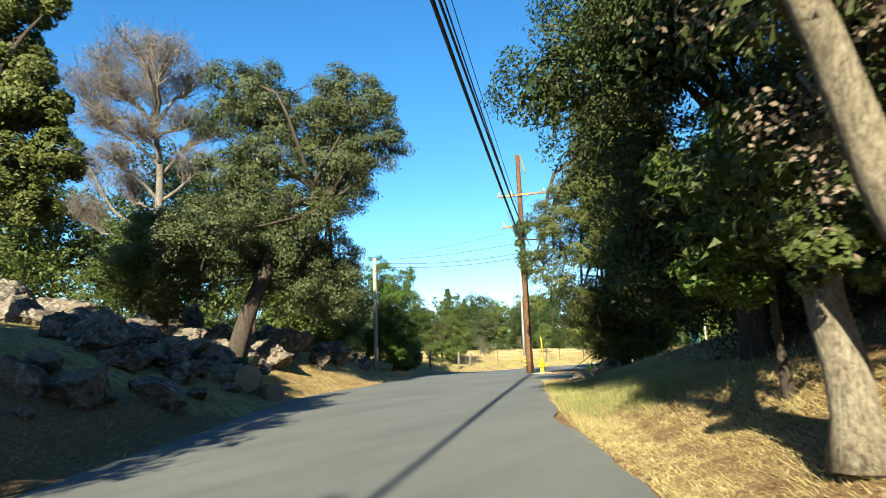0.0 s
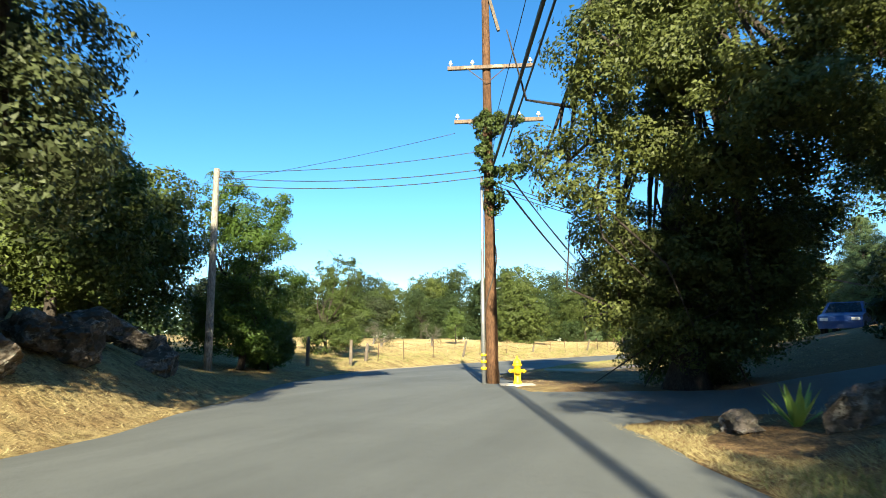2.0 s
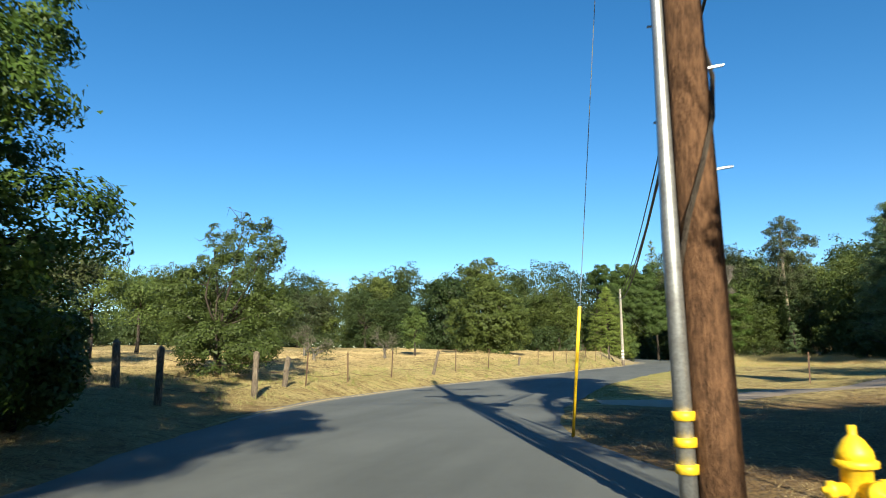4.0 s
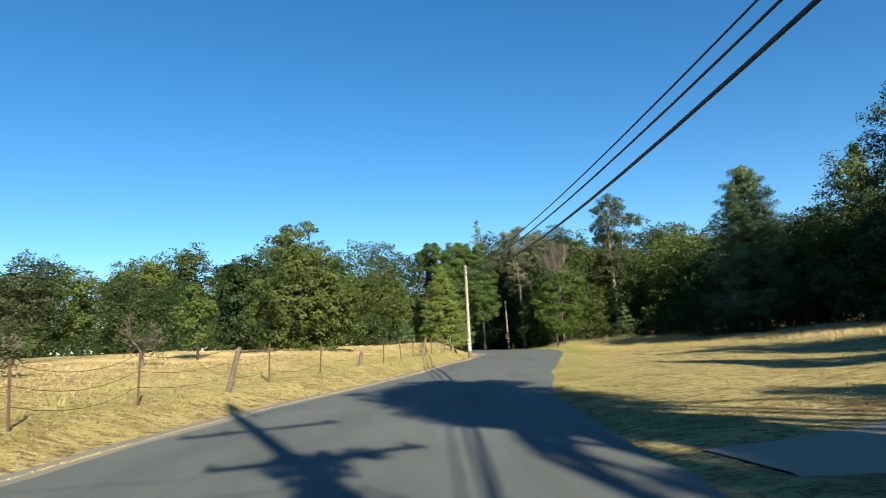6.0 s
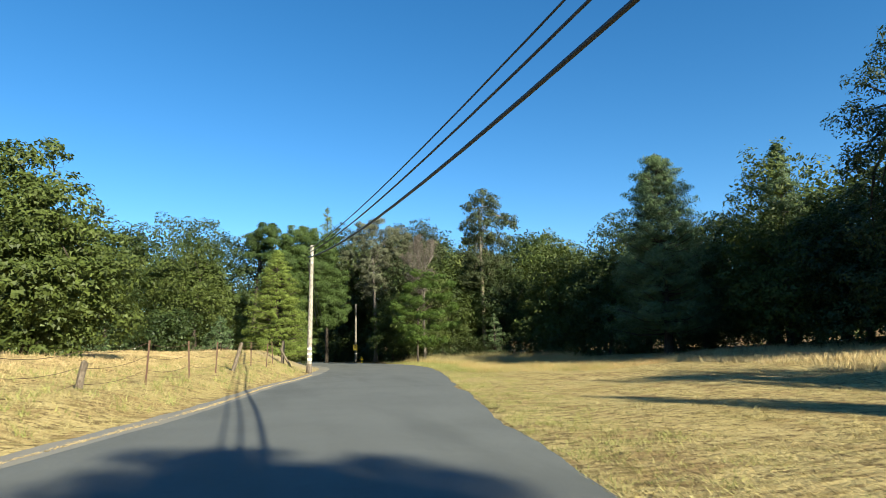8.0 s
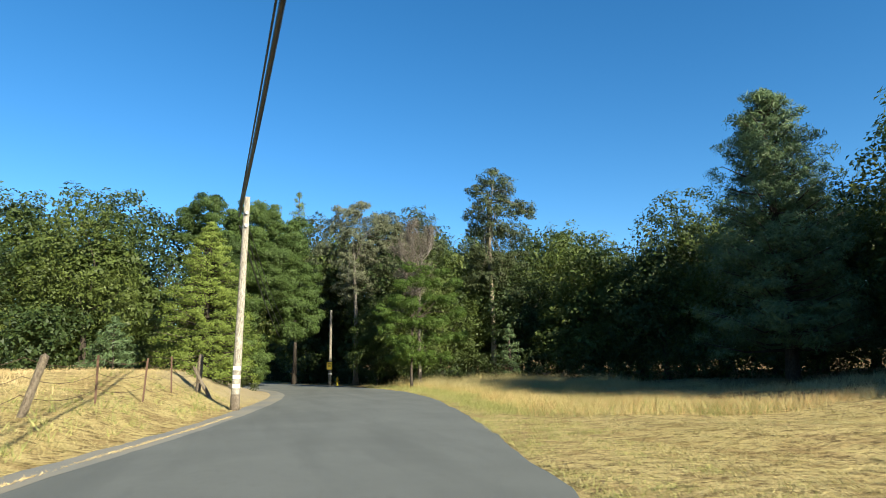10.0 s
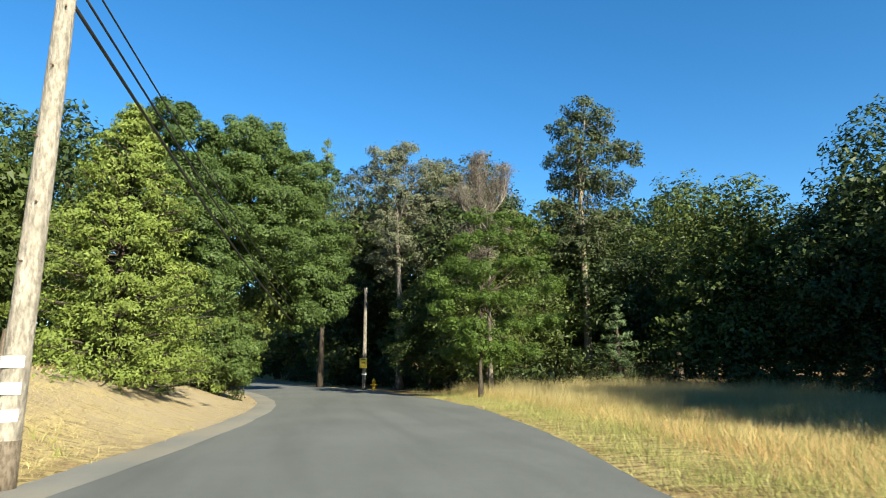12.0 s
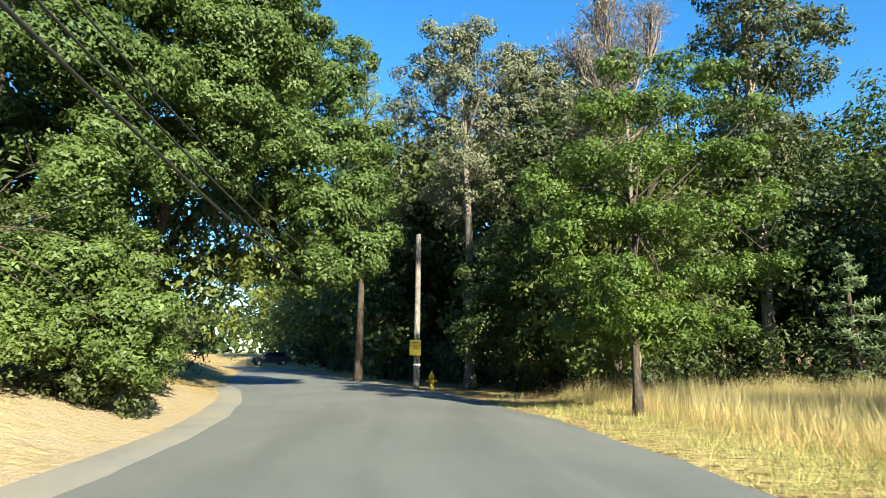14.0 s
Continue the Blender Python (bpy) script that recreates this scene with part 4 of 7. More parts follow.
FENCE = [(-26.1, 38.9, "w"), (-26.2, 43.1, "w"), (-26.7, 47.2, "s"), (-26.4, 50.2, "s"), (-25.8, 53.6, "s"), (-24.9, 57.0, "w2"), (-24.3, 59.3, "s"), (-23.4, 63.4, "s"), (-22.4, 68.2, "w3"), (-21.5, 71.2, "s"), (-20.7, 74.4, "s"), (-20.1, 77.4, "s"), (-19.65, 80.5, "w2"), (-18.9, 83.3, "s"), (-18.2, 85.6, "s"), (-17.8, 89.0, "s"), (-17.2, 92.0, "w")]
for k, (fx, fy, kind) in enumerate(FENCE):
    if kind == "s":
        steel_post(fx, fy, 1.25, (-3, 2, 5, -1, 3)[k % 5])
    elif kind == "w":
        wood_post(fx, fy, 1.35, 2, 3, 0.1)
    elif kind == "w2":
        wood_post(fx, fy, 1.2, 4, 16)
    else:
        wood_post(fx, fy, 0.6, 2, 10)
wood_post(-16.6, 91.3, 1.35, 4, -28, 0.07)
steel_post(-9.0, 52.6, 1.2, 2)
wood_post(-26.9, 46.0, 1.0, -3, 6, 0.1)
wood_post(-28.2, 39.8, 1.2, 2, 0, 0.11)
for k, level in enumerate((0.4, 0.75, 1.1)):
    bm, pts = bmesh.new(), []
    for (ax, ay, ka), (bx, by, kb) in zip(FENCE, FENCE[1:]):
        za, zb = gz(ax, ay) + level - (0.3 if ka == "w3" else 0), gz(bx, by) + level - (0.3 if kb == "w3" else 0)
        for i in range(1 if pts else 0, 7):
            f = i / 6
            x, y = ax + (bx - ax) * f, ay + (by - ay) * f
            pts.append((x, y, za + (zb - za) * f - (0.12 + 0.06 * ((k * 3 + int(ax * 7)) % 3)) * 4 * f * (1 - f)))
    tube(bm, pts, [0.006] * len(pts), 4, False)
    ob = part("fence_wire", bm, RUST)
    tagged(ob, "slack rusty barbed wire strand along the field", "fence wire", "fence wires")

# ---- trees beside the first stretch ----
broadleaf("oak_tree", -17.8, 14.6, 11.0, 4.6, OAK_DUSTY, "large live oak leaning over the road with dusty leaves", 11, trunk_r=0.34, clusters=7000, per=24, leaf_size=0.09, spread=0.34, core=8000, core_size=(0.07, 0.12), world=True,
          trunk=[(-18.0, 14.5, 1.1), (-17.55, 14.8, 3.0), (-17.2, 15.2, 4.4), (-17.0, 15.9, 6.0), (-15.6, 17.4, 7.6)],
          lobes=[(-16.8, 12.6, 5.4, 1.5, 1.5, 1.1), (-17.8, 13, 4.9, 1.4, 1.4, 1), (-18.6, 14, 5.6, 1.4, 1.4, 1.1), (-14.92, 17.83, 11.15, 1.41, 1.41, 1.13), (-15.13, 18.6, 9.66, 1.41, 1.41, 1.13), (-16.2, 17.6, 8.8, 1.7, 1.7, 1.4), (-16.6, 17.6, 10.6, 1.4, 1.4, 1.1), (-15.18, 16.96, 11.52, 0.84, 0.84, 0.66), (-14.38, 19.08, 9.95, 0.75, 0.75, 0.56), (-16.2, 18.4, 7.9, 1.1, 1.1, 0.9), (-18.58, 15.39, 11.81, 1.31, 1.31, 1.13), (-17.74, 16.05, 11.06, 1.03, 1.03, 0.84), (-19.03, 14.81, 10.58, 0.94, 0.94, 0.75), (-17.2, 15.2, 8.6, 1.4, 1.4, 1.2), (-19.2, 15.2, 8.5, 1.1, 1.1, 0.9), (-16.2, 16.3, 6.6, 1.3, 1.3, 1.1), (-17.2, 14.5, 6.6, 1.4, 1.4, 1.2), (-17.1, 16, 5.5, 1.5, 1.5, 1.2), (-19, 14.7, 5.8, 1.1, 1.1, 0.9), (-17.2, 18.3, 5.4, 1.4, 1.4, 1.1), (-19.1, 15.9, 5.4, 1.1, 1.1, 0.9), (-17.22, 16.66, 4.11, 1.12, 1.12, 0.94), (-16.61, 18.2, 3.93, 1.13, 1.13, 0.94), (-18, 16.2, 10.3, 1, 1, 0.8)])
twiggy_tree("dying_tree", -28.4, 18.3, "tall dying tree with grey limbs and pinkish-brown twigs", 21,
            trunk=[(-28.4, 18.3, 3.4), (-28.35, 18.25, 7.5), (-28.3, 18.2, 11.5), (-28.9, 18.0, 14.2)],
            lobes=[(-28.8, 16.9, 17.5, 1.5, 1.5, 1.2), (-31.1, 16.6, 17.4, 1.3, 1.3, 1.1), (-26.5, 17.3, 16.7, 1.3, 1.3, 1.1), (-32.4, 16.1, 16.2, 1.5, 1.5, 1.2), (-28.8, 16.2, 14.9, 1.5, 1.5, 1.2), (-28.9, 18.3, 15.8, 1.5, 1.5, 1.2), (-26.7, 18.6, 15.9, 1.3, 1.3, 1), (-30.9, 16.3, 13.8, 1.4, 1.4, 1.2), (-28.1, 17, 12.9, 1.4, 1.4, 1.1), (-27.9, 19.3, 14.1, 1.3, 1.3, 1.1), (-33.2, 16.4, 11.9, 1.6, 1.6, 1.3), (-29, 16.2, 11.5, 1.2, 1.2, 1), (-27, 19.3, 11.6, 1.3, 1.3, 1), (-30.8, 18.2, 10.9, 1.3, 1.3, 1.1), (-27.8, 20.7, 13.7, 1.2, 1.2, 1), (-32, 16.5, 9.5, 1.2, 1.2, 0.9)])
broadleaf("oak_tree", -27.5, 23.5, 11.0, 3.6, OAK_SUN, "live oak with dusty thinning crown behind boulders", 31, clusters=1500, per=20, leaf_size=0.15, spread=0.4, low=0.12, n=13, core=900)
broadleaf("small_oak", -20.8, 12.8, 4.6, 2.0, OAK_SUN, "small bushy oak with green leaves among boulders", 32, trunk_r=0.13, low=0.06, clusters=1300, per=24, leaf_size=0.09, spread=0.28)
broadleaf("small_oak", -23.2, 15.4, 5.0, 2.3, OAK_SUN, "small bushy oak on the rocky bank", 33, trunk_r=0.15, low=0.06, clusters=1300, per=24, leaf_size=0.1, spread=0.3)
# unseen oak, added only to throw shade on the front rocks
broadleaf("oak_tree", -12.6, 1.0, 5.8, 2.8, OAK, "unseen dark oak added to shade the rocky bank", 48, trunk_r=0.4, clusters=1100, leaf_size=0.24, low=0.2, core=3500, n=13)
broadleaf("oak_tree", -18.2, 5.0, 10.8, 2.4, OAK_MID, "dark live oak overhanging the boulders", 34, trunk_r=0.3, clusters=3000, per=24, leaf_size=0.1, spread=0.34, core=5000, core_size=(0.06, 0.11), world=True,
          trunk=[(-18.2, 5.0, 2.0), (-18.0, 5.1, 4.0), (-17.4, 5.8, 6.5), (-16.6, 6.6, 9.4)],
          lobes=[(-17.2, 6.8, 9, 0.9, 0.9, 0.7), (-16.8, 7.2, 8, 0.7, 0.7, 0.6), (-16.4, 7.7, 6.9, 0.5, 0.5, 0.4), (-17.3, 7.2, 6.5, 0.8, 0.8, 0.7), (-17.7, 6.6, 7.9, 0.9, 0.9, 0.7), (-17.1, 7.6, 5.5, 0.5, 0.5, 0.4), (-17.6, 7.1, 5.8, 0.7, 0.7, 0.6), (-16.9, 6.6, 10.5, 0.7, 0.7, 0.5), (-17.5, 6.4, 9.9, 0.9, 0.9, 0.7), (-16, 7.2, 10.6, 0.3, 0.3, 0.3), (-16.4, 7.5, 8, 0.4, 0.4, 0.4), (-16.5, 8, 6.5, 0.4, 0.4, 0.3)])
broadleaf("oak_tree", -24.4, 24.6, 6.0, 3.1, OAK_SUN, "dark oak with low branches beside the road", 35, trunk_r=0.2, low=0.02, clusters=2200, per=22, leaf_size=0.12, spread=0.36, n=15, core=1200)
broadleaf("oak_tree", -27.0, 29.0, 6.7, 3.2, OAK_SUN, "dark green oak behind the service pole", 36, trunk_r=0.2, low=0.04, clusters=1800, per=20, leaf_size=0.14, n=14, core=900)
broadleaf("locust_tree", -24.5, 32.2, 7.6, 2.25, FRESH, "feathery bright green locust tree beside the service pole", 37, trunk_r=0.16, low=0.05, clusters=2300, per=22, leaf_size=0.095, spread=0.34, n=22, inner=0.35, small=0.75)
broadleaf("shrub", -24.7, 34.0, 2.3, 1.1, LIME, "low green shrub at the field's corner", 38, trunk_r=0.06, low=0.02, clusters=900, per=20, leaf_size=0.1, spread=0.3, category="shrub")
# the next two oaks stand behind the view, added for their shade
broadleaf("oak_tree", -7.6, -6.5, 9.2, 4.6, OAK, "unseen dark oak added to shade the bank", 39, trunk_r=0.35, clusters=1500, leaf_size=0.26, low=0.15, core=4500, n=13)
broadleaf("oak_tree", -11.5, -7.5, 5.8, 3.8, OAK, "unseen dark oak added to shade the bank", 40, trunk_r=0.35, clusters=900, leaf_size=0.26, low=0.2, core=3000, n=13)
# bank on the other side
# its high and right-hand lobes are unseen, added to shade bank and next oak
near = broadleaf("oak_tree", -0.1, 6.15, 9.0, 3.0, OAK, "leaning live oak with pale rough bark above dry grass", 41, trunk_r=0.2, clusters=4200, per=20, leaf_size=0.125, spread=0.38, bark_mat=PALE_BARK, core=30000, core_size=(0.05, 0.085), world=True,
          trunk=[(-0.02, 6.15, 0.3), (-0.04, 6.2, 1.1), (-0.14, 6.3, 1.75), (0.0, 6.8, 2.5), (0.5, 7.6, 3.6), (0.9, 8.4, 5.2)],
          lobes=[(0.6, 5.4, 7.6, 2.2, 2.2, 1.3), (2.4, 6.0, 6.6, 2.0, 2.0, 1.5), (-0.6, 4.0, 8.0, 1.7, 1.7, 1.0), (3.6, 4.2, 7.4, 2.4, 2.4, 1.5), (3.4, 8.4, 5.0, 1.8, 2.0, 2.2), (3.8, 2.6, 8.4, 2.8, 2.6, 1.8), (5.2, 6.0, 8.6, 3.0, 2.8, 1.8), (2.6, 6.6, 9.6, 2.6, 2.6, 1.4), (6.2, 0.6, 8.6, 2.8, 2.6, 1.8), (4.2, 3.0, 11.0, 3.0, 2.8, 1.8), (6.8, 4.0, 11.2, 3.0, 3.0, 2.0), (2.2, 5.4, 11.2, 2.2, 2.2, 1.4), (-0.9, 7.6, 3.0, 0.9, 0.8, 0.7), (0.0, 7.1, 3.2, 0.9, 0.7, 0.7), (0.7, 6.7, 2.7, 0.7, 0.6, 0.7), (-0.15, 6.7, 2.6, 0.5, 0.4, 0.5), (1.7, 6.0, 5.0, 1.5, 1.4, 1.0), (0.9, 7.9, 4.7, 1.3, 1.2, 1.0), (0.6, 4.4, 4.7, 1.0, 0.9, 0.6), (0.2, 5.7, 4.1, 0.8, 0.7, 0.6), (0.4, 5.0, 6.0, 1.2, 1.1, 0.8)])
rng = np.random.default_rng(3)
z0 = near.location.z
hang = np.concatenate([rng.normal(size=(240, 3)) * (0.1, 0.1, 0.26) + (0.0 + 0.12, 5.4 - 6.15, 2.75 - z0), rng.normal(size=(90, 3)) * (0.14, 0.1, 0.12) + (-0.2, 5.3 - 6.15, 3.05 - z0), rng.normal(size=(220, 3)) * (0.45, 0.2, 0.12) + (-0.2, 5.1 - 6.15, 3.95 - z0), rng.normal(size=(90, 3)) * (0.12, 0.1, 0.14) + (0.6, 5.0 - 6.15, 3.6 - z0)])
leaves("dry_spray", hang, rng.uniform(0.04, 0.085, len(hang)), DRY_LEAF, near, 5, 0.6, label="pale dry curled leaves hanging from a twig")["kind"] = "stuff"
pts, face = lobe_points([(a + 0.1, b - 6.15, c - z0, *r) for a, b, c, *r in [(-0.1, 5.4, 2, 0.2, 0.2, 0.1), (0, 5.4, 1.9, 0.1, 0.1, 0.1), (0.2, 5.6, 2.1, 0.2, 0.2, 0.1), (-0, 5.7, 2.3, 0.2, 0.2, 0.1), (-0.2, 5.7, 1.8, 0.1, 0.1, 0.1), (0.2, 5.9, 1.8, 0.1, 0.1, 0.1)]], 120, 16, 0.16, 61)
leaves("leaf_spray", pts, rng.uniform(0.05, 0.1, len(pts)), OAK_MID, near, 61, out=face, label="green leaves hanging over the trunk's bend")["kind"] = "stuff"
bm = bmesh.new()
for a, c in (((0.3, -0.2, 4.0 - z0), (0.1, -0.72, 2.3 - z0)), ((0.2, -0.3, 4.2 - z0), (-0.7, -1.05, 3.95 - z0)), ((0.3, -0.3, 4.0 - z0), (0.65, -1.1, 3.55 - z0))):
    a, c = Vector(a), Vector(c)
    tube(bm, [a, a.lerp(c, 0.5) + Vector((0.03, -0.15, 0.12)), c], [0.02, 0.012, 0.004], 5)
part("hanging_twig", bm, BARK, near)
# its highest lobes lie above the view, added to shade the driveway oak
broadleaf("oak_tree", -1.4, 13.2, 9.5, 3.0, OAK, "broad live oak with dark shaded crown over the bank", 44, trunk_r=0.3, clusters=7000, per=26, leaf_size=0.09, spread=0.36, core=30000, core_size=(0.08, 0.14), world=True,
          trunk=[(-1.4, 13.2, 0.8), (-1.5, 13.1, 2.2), (-1.2, 12.8, 3.8), (-0.9, 12.6, 5.2)],
          lobes=[(-0.4, 12.6, 11.6, 2.3, 2.3, 1.7), (1.6, 12.8, 12.0, 2.3, 2.3, 1.7), (-4.6, 12.4, 7.1, 1.5, 1.4, 1.25), (-3.3, 12.6, 5.4, 1.3, 1.3, 1.1), (-3.4, 13.4, 4.2, 1.0, 1.0, 1.2), (-3.5, 14.2, 3.2, 0.95, 0.9, 0.9), (-2.8, 12.8, 3.0, 1.0, 0.9, 0.9), (-2.6, 12.0, 6.9, 1.6, 1.5, 1.3), (-1.6, 11.8, 7.6, 2.3, 2.2, 1.6), (-0.8, 12.6, 4.3, 2.0, 1.9, 1.3), (1.8, 12.2, 6.6, 2.6, 2.4, 2.0), (0.8, 11.6, 3.9, 1.7, 1.6, 1.3), (4.4, 12.2, 6.0, 2.6, 2.4, 2.2), (-2.4, 12.6, 8.8, 1.9, 1.8, 1.3), (1.0, 13.0, 9.2, 2.4, 2.2, 1.5), (3.2, 11.2, 4.2, 1.7, 1.7, 1.3), (-2.6, 13.2, 4.4, 1.5, 1.5, 1.3), (-2.9, 13.6, 3.2, 1.2, 1.2, 1.0), (-1.2, 14.2, 3.2, 1.5, 1.4, 1.0), (0.6, 13.6, 3.2, 1.5, 1.4, 1.0), (2.4, 13.4, 3.6, 1.7, 1.5, 1.2), (4.4, 13.6, 3.8, 1.9, 1.6, 1.4), (-1.6, 12.9, 10.9, 2.2, 2.2, 1.5), (1.8, 12.6, 11.0, 2.5, 2.4, 1.6), (4.6, 12.4, 9.0, 2.4, 2.4, 1.8), (-3.3, 12.7, 9.4, 1.6, 1.6, 1.2), (-2.4, 12.8, 11.6, 1.8, 1.8, 1.3), (-3.8, 13.0, 8.4, 1.3, 1.3, 1.0), (-2.4, 14.6, 2.3, 1.1, 1.0, 1.1), (-1.0, 14.6, 2.4, 1.5, 1.3, 1.2), (0.8, 14.4, 2.7, 1.5, 1.3, 1.2), (2.6, 14.4, 3.0, 1.6, 1.4, 1.3), (4.6, 14.6, 3.4, 1.8, 1.4, 1.5)])
broadleaf("oak_tree", -9.3, 30.3, 15.0, 3.4, OAK_MID, "huge live oak with a dark dense crown beside the driveway", 42, trunk_r=0.45, clusters=9800, per=24, leaf_size=0.094, spread=0.34, core=32000, core_size=(0.1, 0.165), world=True,
          trunk=[(-9.3, 30.3, 0.3), (-9.2, 30.2, 2.2), (-9.3, 30.0, 4.5), (-9.0, 29.9, 7.5), (-9.2, 30.4, 10.4), (-8.6, 30.5, 12.6)],
          lobes=[(-8.9, 29.2, 3.3, 1.1, 1.1, 0.9), (-7.8, 29.8, 2.9, 1.1, 1.1, 0.9), (-9.9, 28.7, 3.3, 0.9, 0.9, 0.7), (-6.9, 30.1, 3.2, 0.8, 0.8, 0.7), (-8.8, 29.8, 1.8, 1.0, 1.0, 0.8), (-7.6, 30.4, 1.6, 0.8, 0.8, 0.7), (-9.8, 29.3, 1.7, 0.8, 0.8, 0.7), (-8.6, 29.1, 4.4, 0.9, 0.9, 0.8), (-7.3, 29.8, 4.2, 0.9, 0.9, 0.8), (-10.7, 29.1, 2.3, 0.7, 0.7, 0.6), (-9.7, 26.9, 8.7, 1.1, 1.1, 0.9), (-8.36, 26.92, 9.05, 1.1, 1.1, 0.92), (-6.92, 25.13, 7.52, 1.02, 1.02, 0.86), (-5.9, 25.92, 7.29, 0.86, 0.86, 0.7), (-10.44, 25.64, 7.26, 0.81, 0.81, 0.72), (-8.9, 27.0, 7.2, 1.3, 1.3, 1.1), (-7.44, 25.75, 6.11, 1.22, 1.22, 1.04), (-6.22, 27.06, 6.11, 1.04, 1.04, 0.87), (-9.8, 27.7, 5.9, 1.0, 1.0, 0.9), (-8.2, 27.9, 5.3, 1.2, 1.2, 1.0), (-6.7, 29.2, 5.5, 1.1, 1.1, 0.9), (-5.53, 28.71, 5.94, 0.87, 0.87, 0.7), (-4.8, 27.09, 7.44, 1.02, 1.02, 0.78), (-4.22, 29.75, 6.72, 0.96, 0.96, 0.78), (-5.04, 26.54, 8.23, 0.86, 0.86, 0.7), (-4.74, 29.75, 5.5, 0.78, 0.78, 0.61), (-8.82, 28.67, 12.08, 0.92, 0.92, 0.74), (-7.47, 26.15, 10.11, 1.17, 1.17, 0.94), (-6.06, 25.84, 9.64, 1.1, 1.1, 0.86), (-10.8, 29.7, 4.2, 1.0, 1.0, 0.8), (-9.4, 30.4, 3.9, 1.3, 1.3, 1.1), (-7.9, 31.1, 4.0, 1.3, 1.3, 1.1), (-6.6, 31.7, 4.3, 1.0, 1.0, 0.8), (-11.3, 30.1, 3.2, 0.7, 0.7, 0.6), (-10.3, 30.7, 2.5, 1.2, 1.2, 1.0), (-9.0, 31.5, 2.1, 1.3, 1.3, 1.0), (-7.8, 32.1, 2.4, 1.0, 1.0, 0.8), (-6.7, 33.0, 3.0, 0.9, 0.9, 0.8), (-10.1, 31.6, 1.3, 1.0, 1.0, 0.9), (-8.6, 32.4, 1.0, 1.0, 1.0, 0.9), (-5.8, 32.4, 4.9, 1.0, 1.0, 0.8), (-11.79, 26.27, 5.46, 0.54, 0.54, 0.45), (-11.43, 26.54, 4.83, 0.54, 0.54, 0.45), (-10.8, 26.45, 5.82, 0.63, 0.63, 0.54), (-10.89, 27.17, 4.65, 0.63, 0.63, 0.45), (-10.62, 25.64, 6.45, 0.54, 0.54, 0.45)] + [(-7.3, 30.4, 14.4, 1.8, 1.8, 1.5), (-9.2, 30.6, 13.4, 1.6, 1.6, 1.4), (-7.7, 30.4, 12.6, 1.2, 1.2, 1.1), (-4.4, 31.2, 9.6, 1.2, 1.2, 1.0), (-8.0, 30.2, 12.2, 2.0, 2.0, 1.6), (-9.7, 30.4, 11.4, 1.5, 1.5, 1.3), (-9.4, 31.0, 10.2, 1.6, 1.6, 1.4)])
broadleaf("oak_tree", -0.6, 20.5, 9.5, 3.4, OAK, "dark live oak on the bank above the driveway", 53, trunk_r=0.28, clusters=3400, per=22, leaf_size=0.11, spread=0.36, core=9000, core_size=(0.08, 0.14), world=True,
          trunk=[(-0.6, 20.5, 1.6), (-0.8, 20.4, 3.6), (-1.4, 20.2, 5.6), (-1.6, 20.1, 7.4)],
          lobes=[(-3.4, 20.6, 6, 0.5, 0.5, 0.4), (-3.2, 20.9, 5, 0.6, 0.6, 0.5), (-3.6, 20.9, 4, 0.5, 0.5, 0.4), (-2.8, 21, 5.8, 0.9, 0.9, 0.7), (-3, 21.2, 3.7, 0.7, 0.7, 0.5), (-2.4, 21.3, 4.8, 0.9, 0.9, 0.8), (-3.3, 20.6, 6.7, 0.5, 0.5, 0.4), (-2.5, 21, 6.9, 0.8, 0.8, 0.7), (-3.3, 21.2, 3, 0.4, 0.4, 0.3)] + [(-0.6, 20.6, 8.6, 2.2, 2.2, 1.6), (1.2, 20.2, 6.8, 2.2, 2.2, 1.6), (2.2, 21.4, 8.6, 2.2, 2.2, 1.6), (0.4, 22.2, 5.6, 2.0, 2.0, 1.5), (2.6, 19.6, 5.2, 2.0, 2.0, 1.5)])
# three oaks out of view, added to keep sun off bank and slope
broadleaf("oak_tree", 9.4, 3.0, 13.0, 5.4, OAK, "large unseen oak added to shade the dry bank", 46, trunk_r=0.4, clusters=1000, leaf_size=0.28, low=0.12, core=3500, n=14)
broadleaf("oak_tree", 11.2, -3.5, 19.5, 6.6, OAK, "very large unseen oak added to shade the dry bank", 50, trunk_r=0.55, clusters=1400, leaf_size=0.32, low=0.1, core=5000, n=17)
broadleaf("oak_tree", 13.5, 6.5, 13.0, 5.0, OAK, "large unseen oak added to shade the slope", 52, trunk_r=0.4, clusters=900, leaf_size=0.3, low=0.05, core=2500, n=14)

broadleaf("young_oak", -0.7, 9.0, 5.0, 2.0, FRESH, "young oak with fresh green leaves in the shade of the bank", 210, trunk_r=0.07, clusters=900, per=20, leaf_size=0.085, spread=0.26, core=300, core_size=(0.05, 0.09), world=True,
          trunk=[(-0.7, 9.0, 0.5), (-0.75, 9.0, 1.8), (-0.7, 8.9, 3.2)],
          lobes=[(-1, 8.5, 3.9, 0.4, 0.4, 0.3), (-0.7, 9.2, 3.6, 0.3, 0.3, 0.3), (-1.1, 8.6, 2.7, 0.4, 0.4, 0.3), (-0.7, 9.3, 2.6, 0.4, 0.4, 0.3), (-1.4, 8.2, 2.2, 0.3, 0.3, 0.2), (-1, 8.8, 2, 0.3, 0.3, 0.2), (-1.5, 8.7, 3.4, 0.3, 0.3, 0.3), (-1.4, 8.4, 2.7, 0.3, 0.3, 0.2), (-0.2, 8.8, 2.7, 0.3, 0.3, 0.2), (-1.9, 8.9, 3.8, 0.3, 0.3, 0.2)])
